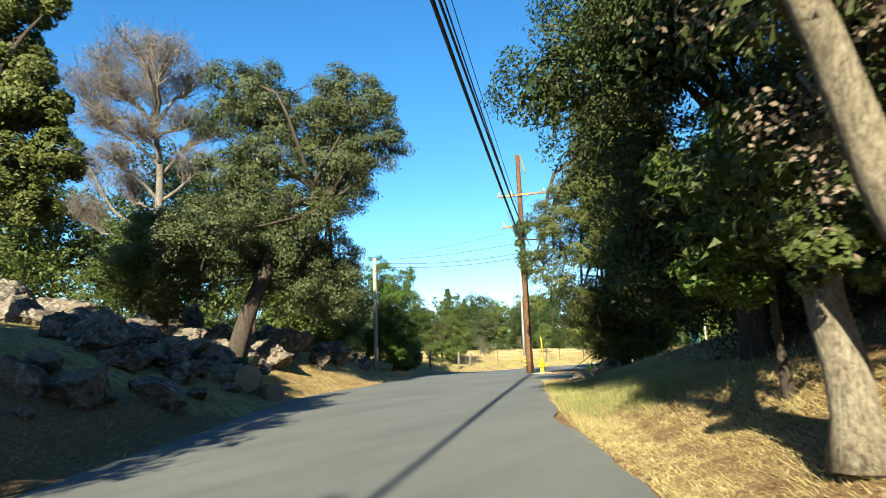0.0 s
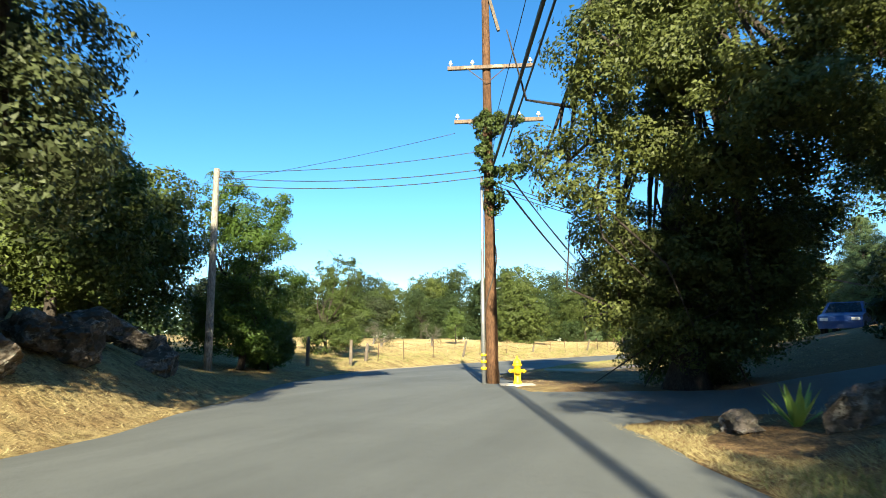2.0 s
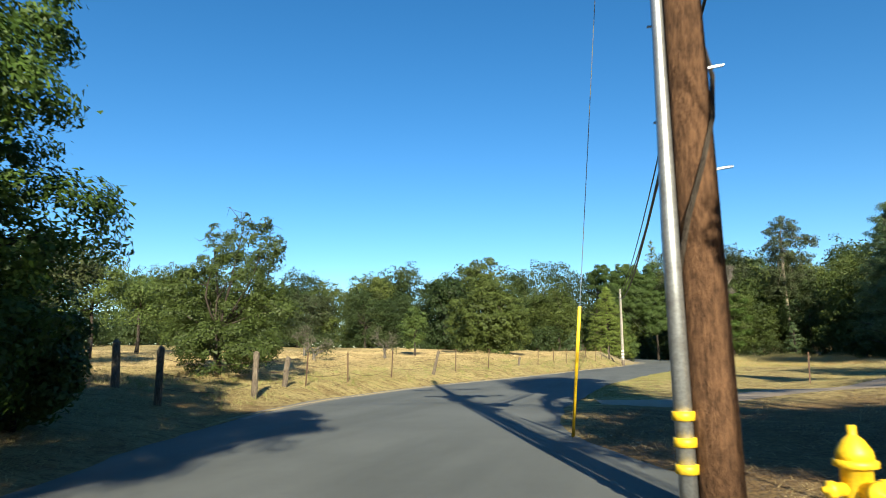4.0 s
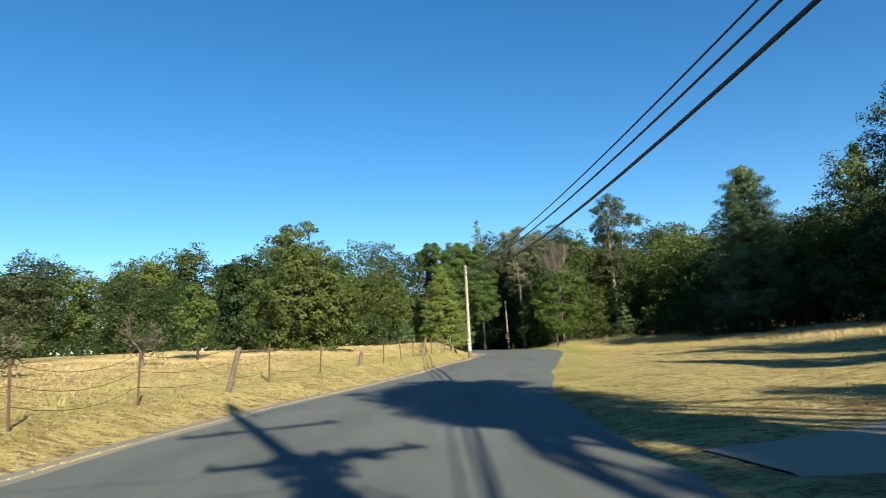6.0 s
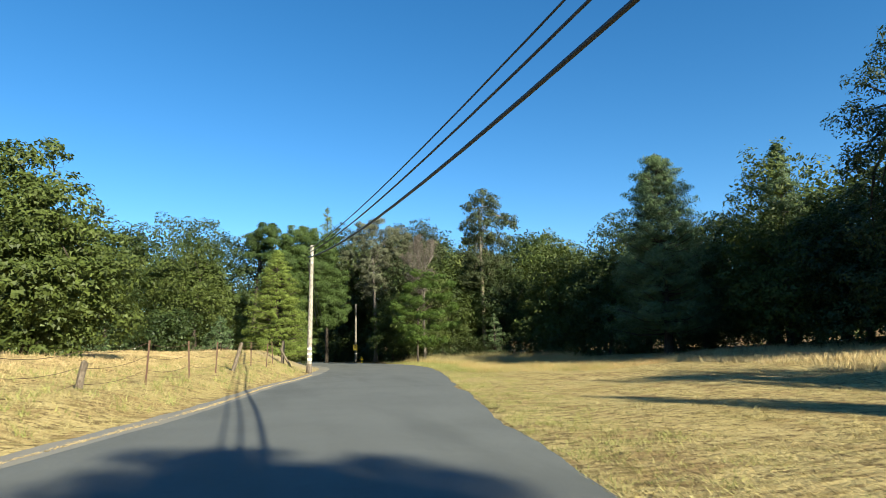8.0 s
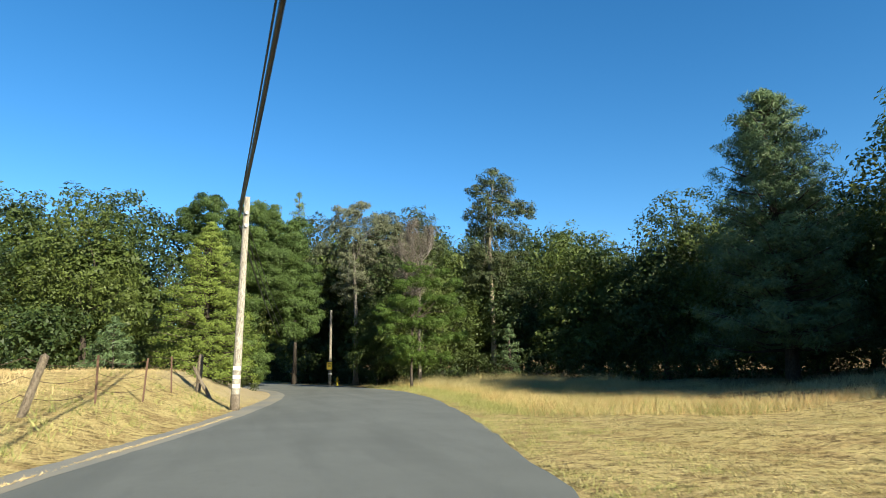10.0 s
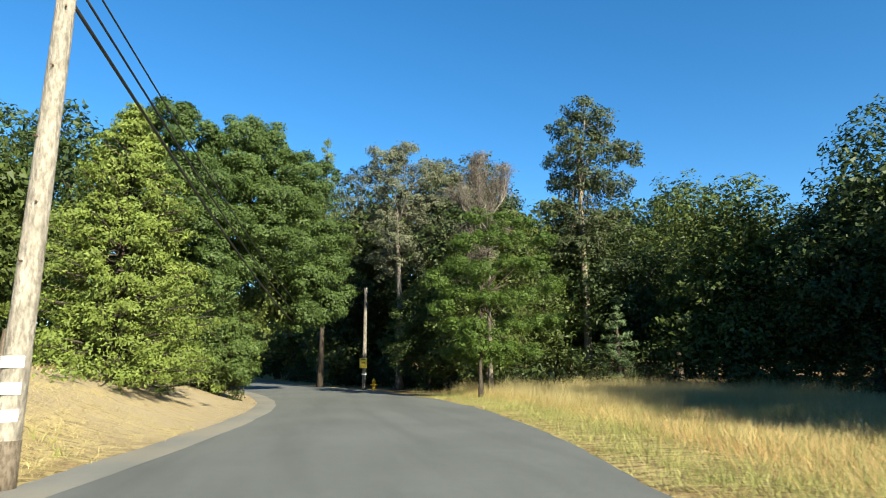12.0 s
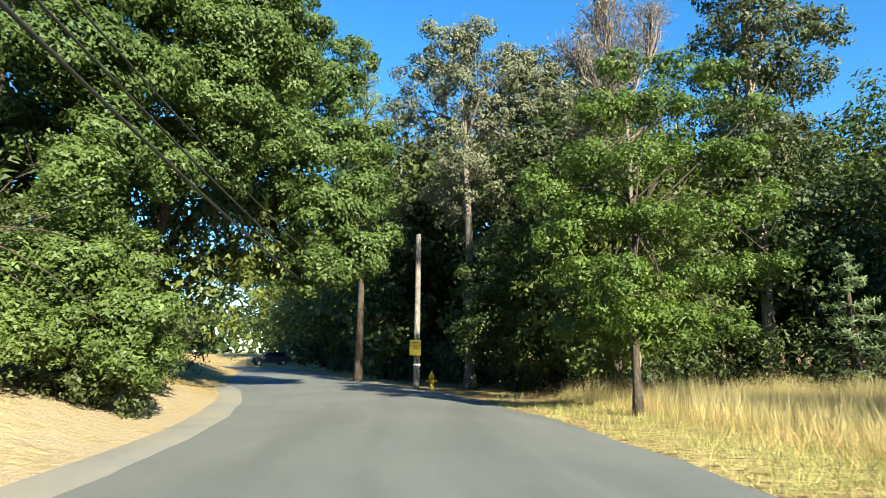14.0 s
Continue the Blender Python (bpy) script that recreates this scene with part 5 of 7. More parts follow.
leaner = broadleaf("oak_tree", 1.25, 5.1, 9.0, 3.0, OAK, "live oak with a pale leaning trunk beside the road", 47, trunk_r=0.2, clusters=600, per=16, leaf_size=0.14, spread=0.4, bark_mat=PALE_BARK, core=600, world=True,
          trunk=[(1.25, 5.1, 0.7), (0.8, 5.15, 1.45), (0.42, 5.2, 2.1), (0.27, 5.1, 2.7), (0.12, 4.9, 3.4), (-0.05, 4.65, 4.4), (0.2, 4.4, 6.4)],
          lobes=[(0.6, 4.2, 8.2, 1.8, 1.8, 1.2), (2.0, 3.6, 8.0, 1.9, 1.9, 1.2), (-0.6, 3.6, 8.6, 1.5, 1.5, 1.0)])
broadleaf("shrub", -3.4, 34.5, 3.0, 1.2, OAK, "dark shrub beside the driveway", 49, trunk_r=0.06, low=0.0, clusters=500, leaf_size=0.13, spread=0.3, category="shrub")
# vine on the tall pole
vine = tagged(new("pole_vine"), "leafy green vine wound round the utility pole", "vine")
vine.matrix_world = pose(PX, PY, PZ)
bm = bmesh.new()
tube(bm, [(0.2 * math.cos(k * 0.7), 0.2 * math.sin(k * 0.7), k * 0.42) for k in range(20)], [0.03 - 0.001 * k for k in range(20)], 6)
part("stem", bm, BARK, vine)
pts, face = lobe_points([(0.1, -0.2, 8.0, 0.42, 0.36, 0.5), (0.55, 0.0, 8.2, 0.4, 0.3, 0.25), (-0.1, -0.1, 7.2, 0.26, 0.25, 0.4), (0.2, -0.2, 6.4, 0.3, 0.25, 0.4), (0.22, -0.1, 5.6, 0.26, 0.25, 0.4), (0.85, -0.2, 6.5, 0.4, 0.3, 0.24)], 420, 15, 0.13, 8)
leaves("foliage", pts, rng.uniform(0.07, 0.13, len(pts)), OAK_SUN, vine, 8, out=face)

# oaks added to cast streaks of shade on the mown slope
for k, (x, y, h, w) in enumerate([(-0.6, 41.3, 10.8, 2.5), (5.2, 46.5, 11.0, 3.0)]):
    broadleaf("oak_tree", x, y, h, w, OAK, "tall oak with a high crown, added over the yard to cast shade", 120 + k, trunk_r=0.2, low=0.35, clusters=900, leaf_size=0.2, core=900, n=11)

# ---- field ----
broadleaf("apple_tree", -30.0, 46.5, 5.6, 2.3, OAK_SUN, "old bushy orchard tree tangled with vines", 51, trunk_r=0.15, low=0.0, clusters=3000, leaf_size=0.09, spread=0.3, core=500, lobes=[(0.6, -0.9, 1.0, 1.5, 1.3, 0.9), (1.6, -0.3, 1.0, 1.0, 1.0, 0.8), (-0.6, -0.5, 1.5, 0.9, 1.0, 0.8), (-1.9, 0.2, 3.2, 0.8, 0.9, 0.7), (-2.2, 0.3, 2.3, 0.7, 0.8, 0.9), (-1.1, 0.3, 3.7, 0.7, 0.7, 0.6), (-1.0, 0.4, 2.7, 0.8, 0.8, 0.8), (-0.4, 0.2, 4.5, 0.5, 0.5, 0.5), (0.3, 0.3, 5.0, 0.45, 0.45, 0.6), (-0.5, 0.1, 5.4, 0.22, 0.22, 0.5), (0.8, 0.2, 5.7, 0.3, 0.3, 0.45), (0.6, 0.2, 3.9, 0.8, 0.8, 0.8), (1.5, 0.3, 5.0, 0.4, 0.4, 0.7), (1.9, 0.2, 4.4, 0.5, 0.5, 0.5), (2.35, 0.1, 4.75, 0.25, 0.25, 0.35), (1.4, 0.1, 3.3, 0.7, 0.8, 0.8), (2.1, 0.2, 2.4, 0.8, 0.8, 0.9), (0.6, 0.4, 2.4, 0.9, 0.8, 0.8), (1.6, 0.4, 5.7, 0.2, 0.2, 0.35)])
for k, (x, y, h) in enumerate([(-31.5, 57.0, 1.9), (-30.0, 63.5, 2.2), (-34, 52, 2.2), (-36, 64, 2.6)]):
    bare_tree("orchard_tree", x, y, h, 1.0, GREY_TWIG, "small half-dead orchard tree with bare grey twigs", 60 + k, 0.09, 5, OAK_DUSTY, 900, 0.1, "orchard trees")
for k, (x, y, h, w) in enumerate([(-36.5, 44.5, 5.2, 2.2), (-40.0, 50.5, 5.4, 2.2), (-33.5, 40.6, 4.4, 1.8), (-44.0, 58.0, 5.0, 2.2), (-39.0, 70.0, 4.6, 2.0)]):
    broadleaf("orchard_tree", x, y, h, w, (OAK_DUSTY, LIME)[k % 2], "old orchard tree with an open crown in dry grass", 160 + k, trunk_r=0.13, low=0.3, clusters=520, leaf_size=0.13, spread=0.34, core=80, group="orchard trees")
broadleaf("orchard_tree", -29.8, 68.5, 3.6, 1.1, LIME, "slim young orchard tree in dry grass", 66, trunk_r=0.09, low=0.2, clusters=350, leaf_size=0.12, spread=0.3, core=60)
broadleaf("oak_tree", -27.0, 80.0, 8.2, 3.5, OAK_SUN, "round oak with skirts to the ground in the field", 67, trunk_r=0.25, clusters=2300, leaf_size=0.17, spread=0.36, core=1600, core_size=(0.1, 0.17), world=True,
          trunk=[(-27.0, 80.0, 1.6), (-27.0, 80.0, 4.0), (-27.2, 79.8, 6.2), (-27.4, 79.6, 8.2)],
          lobes=[(-26.6, 79.9, 3.4, 1.8, 1.8, 1.5), (-29.3, 80.8, 3.8, 1.4, 1.4, 1.2), (-24.5, 79.7, 3.1, 1.3, 1.3, 1), (-27.2, 79.2, 5.5, 1.9, 1.9, 1.5), (-25.4, 79.9, 5.5, 1.6, 1.6, 1.3), (-29.4, 81, 5.7, 1.3, 1.3, 1.1), (-26.2, 79.3, 7.3, 1.4, 1.4, 1.1), (-27.7, 79.4, 7.7, 1.2, 1.2, 0.9), (-27.5, 79.2, 8.9, 0.8, 0.8, 0.7), (-26.6, 79.4, 9.4, 0.6, 0.6, 0.5), (-28.3, 78.9, 8.5, 0.6, 0.6, 0.5), (-24.2, 79.4, 4.7, 1, 1, 0.8), (-26, 79, 2.4, 1.3, 1.3, 1), (-28.3, 79.3, 2.6, 1.2, 1.2, 1), (-26.8, 77.9, 6.6, 1.2, 1.2, 1), (-26.7, 78, 4.1, 1.8, 1.8, 1.5), (-24.7, 78.3, 4, 1.3, 1.3, 1)])
# ---- wood's edge ----
conifer("incense_cedar", -17.35, 98.8, 7.6, 2.45, CEDAR, "bright yellow-green cedar with a conical crown", 71, low=0.02, whorls=30, arms=9, tuft=260, leaf_size=0.095, aspect=0.5, fuzz=0.3, power=0.66, droop=0.05, rise=0.2)
broadleaf("oak_tree", -19.0, 108.0, 11.8, 4.8, LIME, "tall leafy oak beside the road", 72, trunk_r=0.17, clusters=4800, per=20, leaf_size=0.1, spread=0.36, core=4500, core_size=(0.08, 0.15), aspect=0.6, world=True,
          trunk=[(-19.0, 108.0, 1.4), (-19.0, 108.0, 3.6), (-18.8, 108.0, 6.5), (-18.6, 108.0, 9.5)],
          lobes=[(-17.9, 106.8, 11.6, 0.8, 0.8, 0.7), (-18.9, 107.8, 10.9, 0.9, 0.9, 0.7), (-17.1, 106.8, 10.9, 0.9, 0.9, 0.7), (-17.2, 106.5, 9.2, 1, 1, 0.8), (-16.1, 107.5, 10.7, 0.8, 0.8, 0.6), (-16.3, 107.1, 9.1, 1, 1, 0.8), (-16.9, 106.9, 7.5, 1, 1, 0.8), (-15.8, 107.7, 7.6, 0.9, 0.9, 0.7), (-16.2, 107.6, 6.1, 0.8, 0.8, 0.7), (-18.5, 108.3, 9.9, 0.9, 0.9, 0.8), (-15.6, 108.3, 9.5, 0.8, 0.8, 0.6), (-17.9, 108.6, 6.4, 0.9, 0.9, 0.8), (-17.2, 109, 4.8, 0.9, 0.9, 0.8), (-15.6, 108.8, 5.8, 0.7, 0.7, 0.6)])
broadleaf("oak_tree", -15.9, 110.6, 12.4, 4.0, LIME, "tall oak leaning towards the road's bend", 173, trunk_r=0.18, clusters=4200, per=20, leaf_size=0.1, spread=0.36, core=4000, core_size=(0.08, 0.15), aspect=0.6, world=True,
          trunk=[(-16.4, 110.8, 1.4), (-16.2, 110.8, 4.0), (-15.6, 110.4, 7.0), (-15.0, 110.0, 9.5)],
          lobes=[(-15.4, 109, 11.8, 0.9, 0.9, 0.7), (-14.3, 109.2, 11.6, 1, 1, 0.8), (-13.1, 108.9, 10.5, 0.9, 0.9, 0.7), (-14.7, 108.6, 10, 1, 1, 0.9), (-15.7, 109.9, 10.2, 1, 1, 0.8), (-13.8, 108.8, 9, 1.1, 1.1, 0.9), (-15.4, 109.6, 8.4, 1, 1, 0.8), (-14.3, 109, 7.6, 1, 1, 0.9), (-13, 109.6, 8.7, 0.8, 0.8, 0.7), (-15.7, 110, 6.6, 0.9, 0.9, 0.7), (-14.6, 109.8, 6.4, 0.9, 0.9, 0.7), (-12.5, 109.4, 9.7, 0.6, 0.6, 0.5), (-13.6, 109.9, 7, 0.8, 0.8, 0.7)])
broadleaf("oak_tree", -20.0, 119.5, 13.0, 5.6, LIME, "tall oak hanging over the road's bend", 73, trunk_r=0.3, clusters=4600, per=20, leaf_size=0.125, spread=0.4, core=4600, core_size=(0.09, 0.16), aspect=0.6, world=True,
          trunk=[(-20.0, 119.5, 1.2), (-19.4, 119.2, 4.0), (-17.4, 118.6, 6.6), (-15.4, 118.0, 9.0)],
          lobes=[(-14, 116.2, 11.1, 1.3, 1.3, 1.1), (-12.2, 115.8, 11, 1.2, 1.2, 0.9), (-11.1, 115.5, 9, 1, 1, 0.8), (-12.9, 115.2, 8.5, 1.4, 1.4, 1.2), (-14.5, 116.4, 9.3, 1.3, 1.3, 1.1), (-10.7, 115.4, 7.2, 0.9, 0.9, 0.7), (-12.1, 115.3, 6.2, 1.3, 1.3, 1.1), (-13.5, 116.8, 7, 1.3, 1.3, 1), (-11.3, 115.7, 5, 1.1, 1.1, 0.9), (-12.5, 116.1, 4.4, 1, 1, 0.8), (-10.3, 116, 5.7, 0.6, 0.6, 0.5), (-15, 117.5, 7.2, 1.3, 1.3, 1.1), (-15.6, 119, 5, 1.1, 1.1, 0.9), (-14, 118.1, 5.4, 1.1, 1.1, 0.9), (-11.7, 117, 12.8, 0.9, 0.9, 0.8)])
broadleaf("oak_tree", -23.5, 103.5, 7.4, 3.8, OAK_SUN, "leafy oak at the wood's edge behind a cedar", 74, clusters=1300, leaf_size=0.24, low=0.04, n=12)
for k, (x, y, h, w) in enumerate([(-15.6, 106.6, 2.2, 1.3), (-16.8, 104.6, 2.4, 1.5), (-16.2, 110.2, 2.3, 1.3), (-19.2, 103.4, 3.0, 1.7), (-17.6, 107.0, 3.4, 1.8)]):
    broadleaf("shrub", x, y, h, w, (OAK, LIME)[k % 2], "dense green shrub on the sandy bank", 80 + k, trunk_r=0.05, low=0.0, clusters=800, per=20, leaf_size=0.08, spread=0.24, category="shrub", group="bank shrubs", core=300)
broadleaf("shrub", -16.6, 103.6, 4.2, 1.6, LIME, "tall dusty grey-green shrub on the sandy bank", 205, trunk_r=0.07, clusters=1500, per=20, leaf_size=0.085, spread=0.26, core=500, core_size=(0.06, 0.1), category="shrub", group="bank shrubs", world=True,
          trunk=[(-16.6, 103.6, 1.0), (-16.5, 103.6, 2.2), (-16.3, 103.6, 3.4)],
          lobes=[(-15.5, 105, 4.3, 0.6, 0.6, 0.5), (-15.7, 105.2, 3.1, 0.8, 0.8, 0.6), (-14.9, 105.7, 2.3, 0.7, 0.7, 0.6), (-15.4, 105.4, 2, 0.8, 0.8, 0.6), (-14.8, 105.7, 3.2, 0.6, 0.6, 0.5), (-16, 105.4, 2.5, 0.6, 0.6, 0.5), (-14.7, 105.8, 1.5, 0.6, 0.6, 0.5), (-15.8, 105.3, 4.9, 0.5, 0.5, 0.4)])
broadleaf("young_tree", -4.9, 107.4, 7.9, 3.0, FRESH, "young fresh-green tree standing in tall dry grass", 75, trunk_r=0.1, clusters=1900, per=34, leaf_size=0.08, spread=0.3, core=0, inner=0.25, world=True,
          trunk=[(-4.9, 107.4, 0.3), (-4.92, 107.4, 1.6), (-4.85, 107.4, 2.9), (-4.8, 107.4, 5.2)],
          lobes=[(-5.1, 107.1, 2.4, 0.5, 0.5, 0.3), (-5.3, 106.9, 3.4, 0.5, 0.5, 0.3), (-5, 106.7, 4.5, 0.5, 0.5, 0.3), (-4.4, 107, 2.5, 0.4, 0.4, 0.3), (-5.7, 107.1, 2.6, 0.4, 0.4, 0.3), (-4.8, 108, 2, 0.6, 0.6, 0.4), (-5.7, 108.6, 2.2, 0.6, 0.6, 0.3), (-3.8, 107.4, 2.2, 0.7, 0.7, 0.4), (-2.5, 107.7, 2.3, 0.6, 0.6, 0.3), (-5.2, 106.9, 2.9, 0.7, 0.7, 0.4), (-5.9, 107.9, 3.4, 0.7, 0.7, 0.4), (-3.3, 108.1, 3.5, 0.8, 0.8, 0.4), (-2, 108, 3.6, 0.7, 0.7, 0.4), (-1.4, 107.3, 3.7, 0.5, 0.5, 0.3), (-1.6, 107.5, 5.3, 0.7, 0.7, 0.4), (-3.4, 106.6, 4.6, 0.8, 0.8, 0.4), (-4, 108.3, 4.7, 0.9, 0.9, 0.5), (-5.5, 107.7, 4.7, 0.8, 0.8, 0.4), (-6.6, 107.4, 4.2, 0.6, 0.6, 0.3), (-6.7, 108.1, 5.4, 0.7, 0.7, 0.4), (-5.7, 107.9, 6.1, 0.8, 0.8, 0.4), (-5, 106.6, 5.7, 0.7, 0.7, 0.4), (-3.2, 107.6, 6.2, 0.8, 0.8, 0.4), (-2.4, 107, 6.2, 0.6, 0.6, 0.4), (-5.6, 107.3, 7.1, 0.6, 0.6, 0.4), (-4.3, 107.5, 7.4, 0.7, 0.7, 0.4), (-3.7, 106.6, 7.1, 0.6, 0.6, 0.3), (-4.1, 106.9, 8.1, 0.5, 0.5, 0.3), (-5, 107.6, 8.4, 0.5, 0.5, 0.3), (-1.9, 107.2, 7.3, 0.5, 0.5, 0.3), (-3, 106.8, 8, 0.5, 0.5, 0.2)])
twiggy_tree("bare_tree", -3.4, 110.7, "leafless grey tree behind the young green tree", 76, trunk_r=0.13, fine=46, leaf_count=1600,
            trunk=[(-3.4, 110.7, 0.4), (-3.45, 110.7, 4.0), (-3.4, 110.7, 7.0), (-3.5, 110.6, 9.0)],
            lobes=[(-4.1, 110.4, 11.1, 0.9, 0.9, 1.2), (-3, 110.9, 10.4, 0.9, 0.9, 1.2), (-5, 110.3, 9.9, 0.9, 0.9, 1.1), (-3.9, 110.7, 9.2, 0.9, 0.9, 1.2), (-2.9, 110.7, 8.5, 0.8, 0.8, 1), (-4.3, 111.6, 8.3, 0.8, 0.8, 1), (-3.8, 110.6, 7, 0.8, 0.8, 1), (-4, 110.2, 12, 0.5, 0.5, 0.6), (-2.6, 110.7, 11.6, 0.6, 0.6, 0.7)])
broadleaf("dying_oak", -6.5, 119.5, 15.6, 4.6, GREY_LEAF, "greyish dying oak at the bend", 77, trunk_r=0.22, clusters=3000, per=14, leaf_size=0.13, spread=0.36, core=200, core_size=(0.05, 0.09), inner=0.4, bark_mat=GREY_TWIG, world=True,
          trunk=[(-6.5, 119.5, 0.3), (-6.5, 119.5, 5.0), (-6.7, 119.4, 9.0), (-6.8, 119.3, 12.0)],
          lobes=[(-7.6, 118.8, 14.3, 1.2, 1.2, 1), (-6.4, 119.1, 15.1, 0.9, 0.9, 0.7), (-8.6, 119.2, 13.2, 1, 1, 0.8), (-7, 118.6, 12.4, 1.2, 1.2, 1), (-7.8, 119.9, 10.9, 1, 1, 0.8), (-5.8, 119.6, 11.8, 1.2, 1.2, 1), (-6.7, 119, 9.5, 1.2, 1.2, 1), (-4.9, 119.5, 13.8, 1.2, 1.2, 1), (-3.7, 119.8, 14.2, 1.2, 1.2, 1), (-4.7, 119.4, 11.2, 1.3, 1.3, 1.1), (-2.9, 119.4, 12.4, 1.2, 1.2, 1), (-7.2, 119.9, 8, 1.1, 1.1, 0.9), (-5.3, 120.1, 8.8, 1.3, 1.3, 1.1), (-9.3, 120, 11.8, 0.7, 0.7, 0.6), (-3.7, 120, 9.8, 1.4, 1.4, 1.1)])
broadleaf("oak_tree", -2.4, 114.8, 9.5, 3.6, OAK_SUN, "leafy oak behind the young tree", 84, clusters=1400, leaf_size=0.2, low=0.0, n=12)
broadleaf("oak_tree", -5.0, 118.2, 6.8, 2.4, OAK_SUN, "leafy oak bush beside the sign pole", 99, trunk_r=0.12, low=0.0, clusters=1500, per=20, leaf_size=0.11, spread=0.36, n=14, core=600)
broadleaf("oak_tree", -2.5, 121.5, 16.6, 4.6, OAK_DUSTY, "tall greyish oak at the bend", 95, trunk_r=0.28, low=0.1, clusters=1400, leaf_size=0.2, n=14)
broadleaf("oak_tree", -9.6, 131.0, 17.0, 4.0, OAK_DUSTY, "tall thin oak beyond the bend", 96, trunk_r=0.25, low=0.2, clusters=1000, leaf_size=0.22, n=13)
conifer("pine_tree", -11.0, 126.0, 18.4, 2.4, CEDAR, "tall sunlit pine above the wood", 78, low=0.35, whorls=15, arms=7, tuft=120, leaf_size=0.22, aspect=0.14, fuzz=0.4, droop=-0.25, rise=0.3)
broadleaf("tall_oak", 5.0, 117.2, 18.6, 3.2, OAK_DUSTY, "very tall slender oak rising over the wood", 79, trunk_r=0.26, clusters=1900, leaf_size=0.17, spread=0.4, core=1400, core_size=(0.08, 0.15), bark_mat=PALE_BARK, world=True,
          trunk=[(5.0, 117.2, 0.6), (5.0, 117.2, 6.0), (4.9, 117.2, 10.0), (4.8, 117.0, 14.5), (4.8, 117.0, 17.0)],
          lobes=[(4.5, 116.9, 10.8, 1, 1, 0.8), (5.1, 117.1, 9.3, 1.3, 1.3, 1.1), (3.8, 117.4, 8.9, 1.1, 1.1, 0.9), (5.9, 116.7, 10.5, 1, 1, 0.8), (3.5, 117.7, 11.6, 0.9, 0.9, 0.7), (5, 116.5, 18, 1, 1, 0.8), (4, 117.3, 17, 1, 1, 0.8), (6, 116.4, 17.3, 1.1, 1.1, 0.9), (4.7, 116.4, 15.4, 1.4, 1.4, 1.1), (3.3, 117.3, 14.9, 0.8, 0.8, 0.7), (6.8, 117.2, 15.6, 1.2, 1.2, 1), (8.2, 116.8, 15.6, 0.9, 0.9, 0.7), (5.1, 116.9, 13.4, 1.4, 1.4, 1.1), (4.1, 118, 13.6, 1, 1, 0.9), (6.9, 117, 13.2, 1.3, 1.3, 1), (8.6, 116.4, 15, 0.5, 0.5, 0.4), (6.2, 117.9, 11.8, 0.9, 0.9, 0.8), (4.1, 117.4, 11.5, 0.8, 0.8, 0.7), (7.7, 118.3, 11, 1.2, 1.2, 1), (4.3, 119, 10.4, 1.2, 1.2, 1), (6.6, 118.4, 9.1, 1.5, 1.5, 1.3), (5.2, 119.7, 8.4, 1.4, 1.4, 1.2), (7.5, 117.9, 7.7, 1.5, 1.5, 1.2)])
conifer("young_pine", 4.2, 112.0, 4.6, 1.3, PINE, "young pine at the wood's edge", 86, low=0.1, whorls=9, arms=6, tuft=60, fuzz=0.2)
conifer("pine_tree", 7.6, 88.8, 14.0, 3.9, PINE, "large green pine standing before the dark wood", 87, trunk_r=0.28, low=0.12, whorls=20, arms=10, tuft=420, leaf_size=0.26, aspect=0.16, fuzz=0.55, power=0.62, droop=-0.12, rise=0.35, belly=0.2)
conifer("pine_tree", 15.4, 86.0, 13.9, 2.7, PINE, "slender pine before the dark wood", 88, trunk_r=0.24, low=0.15, whorls=18, arms=8, tuft=260, leaf_size=0.28, aspect=0.16, fuzz=0.48, droop=-0.1, rise=0.3)
broadleaf("oak_tree", 9.4, 71.5, 14.5, 4.4, OAK, "tall open oak with mistletoe clumps", 89, trunk_r=0.32, clusters=1900, leaf_size=0.15, spread=0.42, inner=0.4, core=1500, core_size=(0.09, 0.16), world=True,
          trunk=[(9.4, 71.5, 1.2), (9.3, 71.5, 5.0), (9.2, 71.4, 9.0), (9.0, 71.2, 13.0)],
          lobes=[(8.9, 71.5, 14.8, 0.9, 0.9, 0.8), (10.2, 71.2, 14.2, 1.4, 1.4, 1.1), (8.2, 72.2, 13.9, 0.8, 0.8, 0.6), (8.7, 71.4, 12.1, 1.1, 1.1, 0.9), (6.9, 72.4, 12.6, 0.7, 0.7, 0.6), (10.9, 71.9, 11.6, 1.7, 1.7, 1.4), (6.9, 73.1, 11.2, 1, 1, 0.8), (8.1, 72.3, 10.7, 1.1, 1.1, 0.9), (6.6, 72.4, 9.4, 0.9, 0.9, 0.7), (10, 72.6, 9.4, 1.4, 1.4, 1.1), (8, 73.3, 8.1, 1.1, 1.1, 0.9), (6.2, 73.1, 8.9, 0.6, 0.6, 0.5), (8.9, 72.7, 7.1, 1.4, 1.4, 1.1), (10.7, 72, 8.2, 1.6, 1.6, 1.4), (8.2, 74, 6.3, 1.3, 1.3, 1), (9.4, 72.8, 5.2, 1.6, 1.6, 1.4), (11.6, 72.2, 5.4, 1.6, 1.6, 1.4), (8.6, 74.1, 4, 1.4, 1.4, 1.2), (10.5, 72.8, 3.5, 1.6, 1.6, 1.4), (11.8, 71.1, 12.2, 1.4, 1.4, 1.1), (12.6, 71.4, 8.9, 1.6, 1.6, 1.4)])
bare_tree("bare_tree", 21.5, 110.9, 14.2, 3.2, GREY_TWIG, "leafless grey tree at the wood's edge", 176, 0.16, 6)
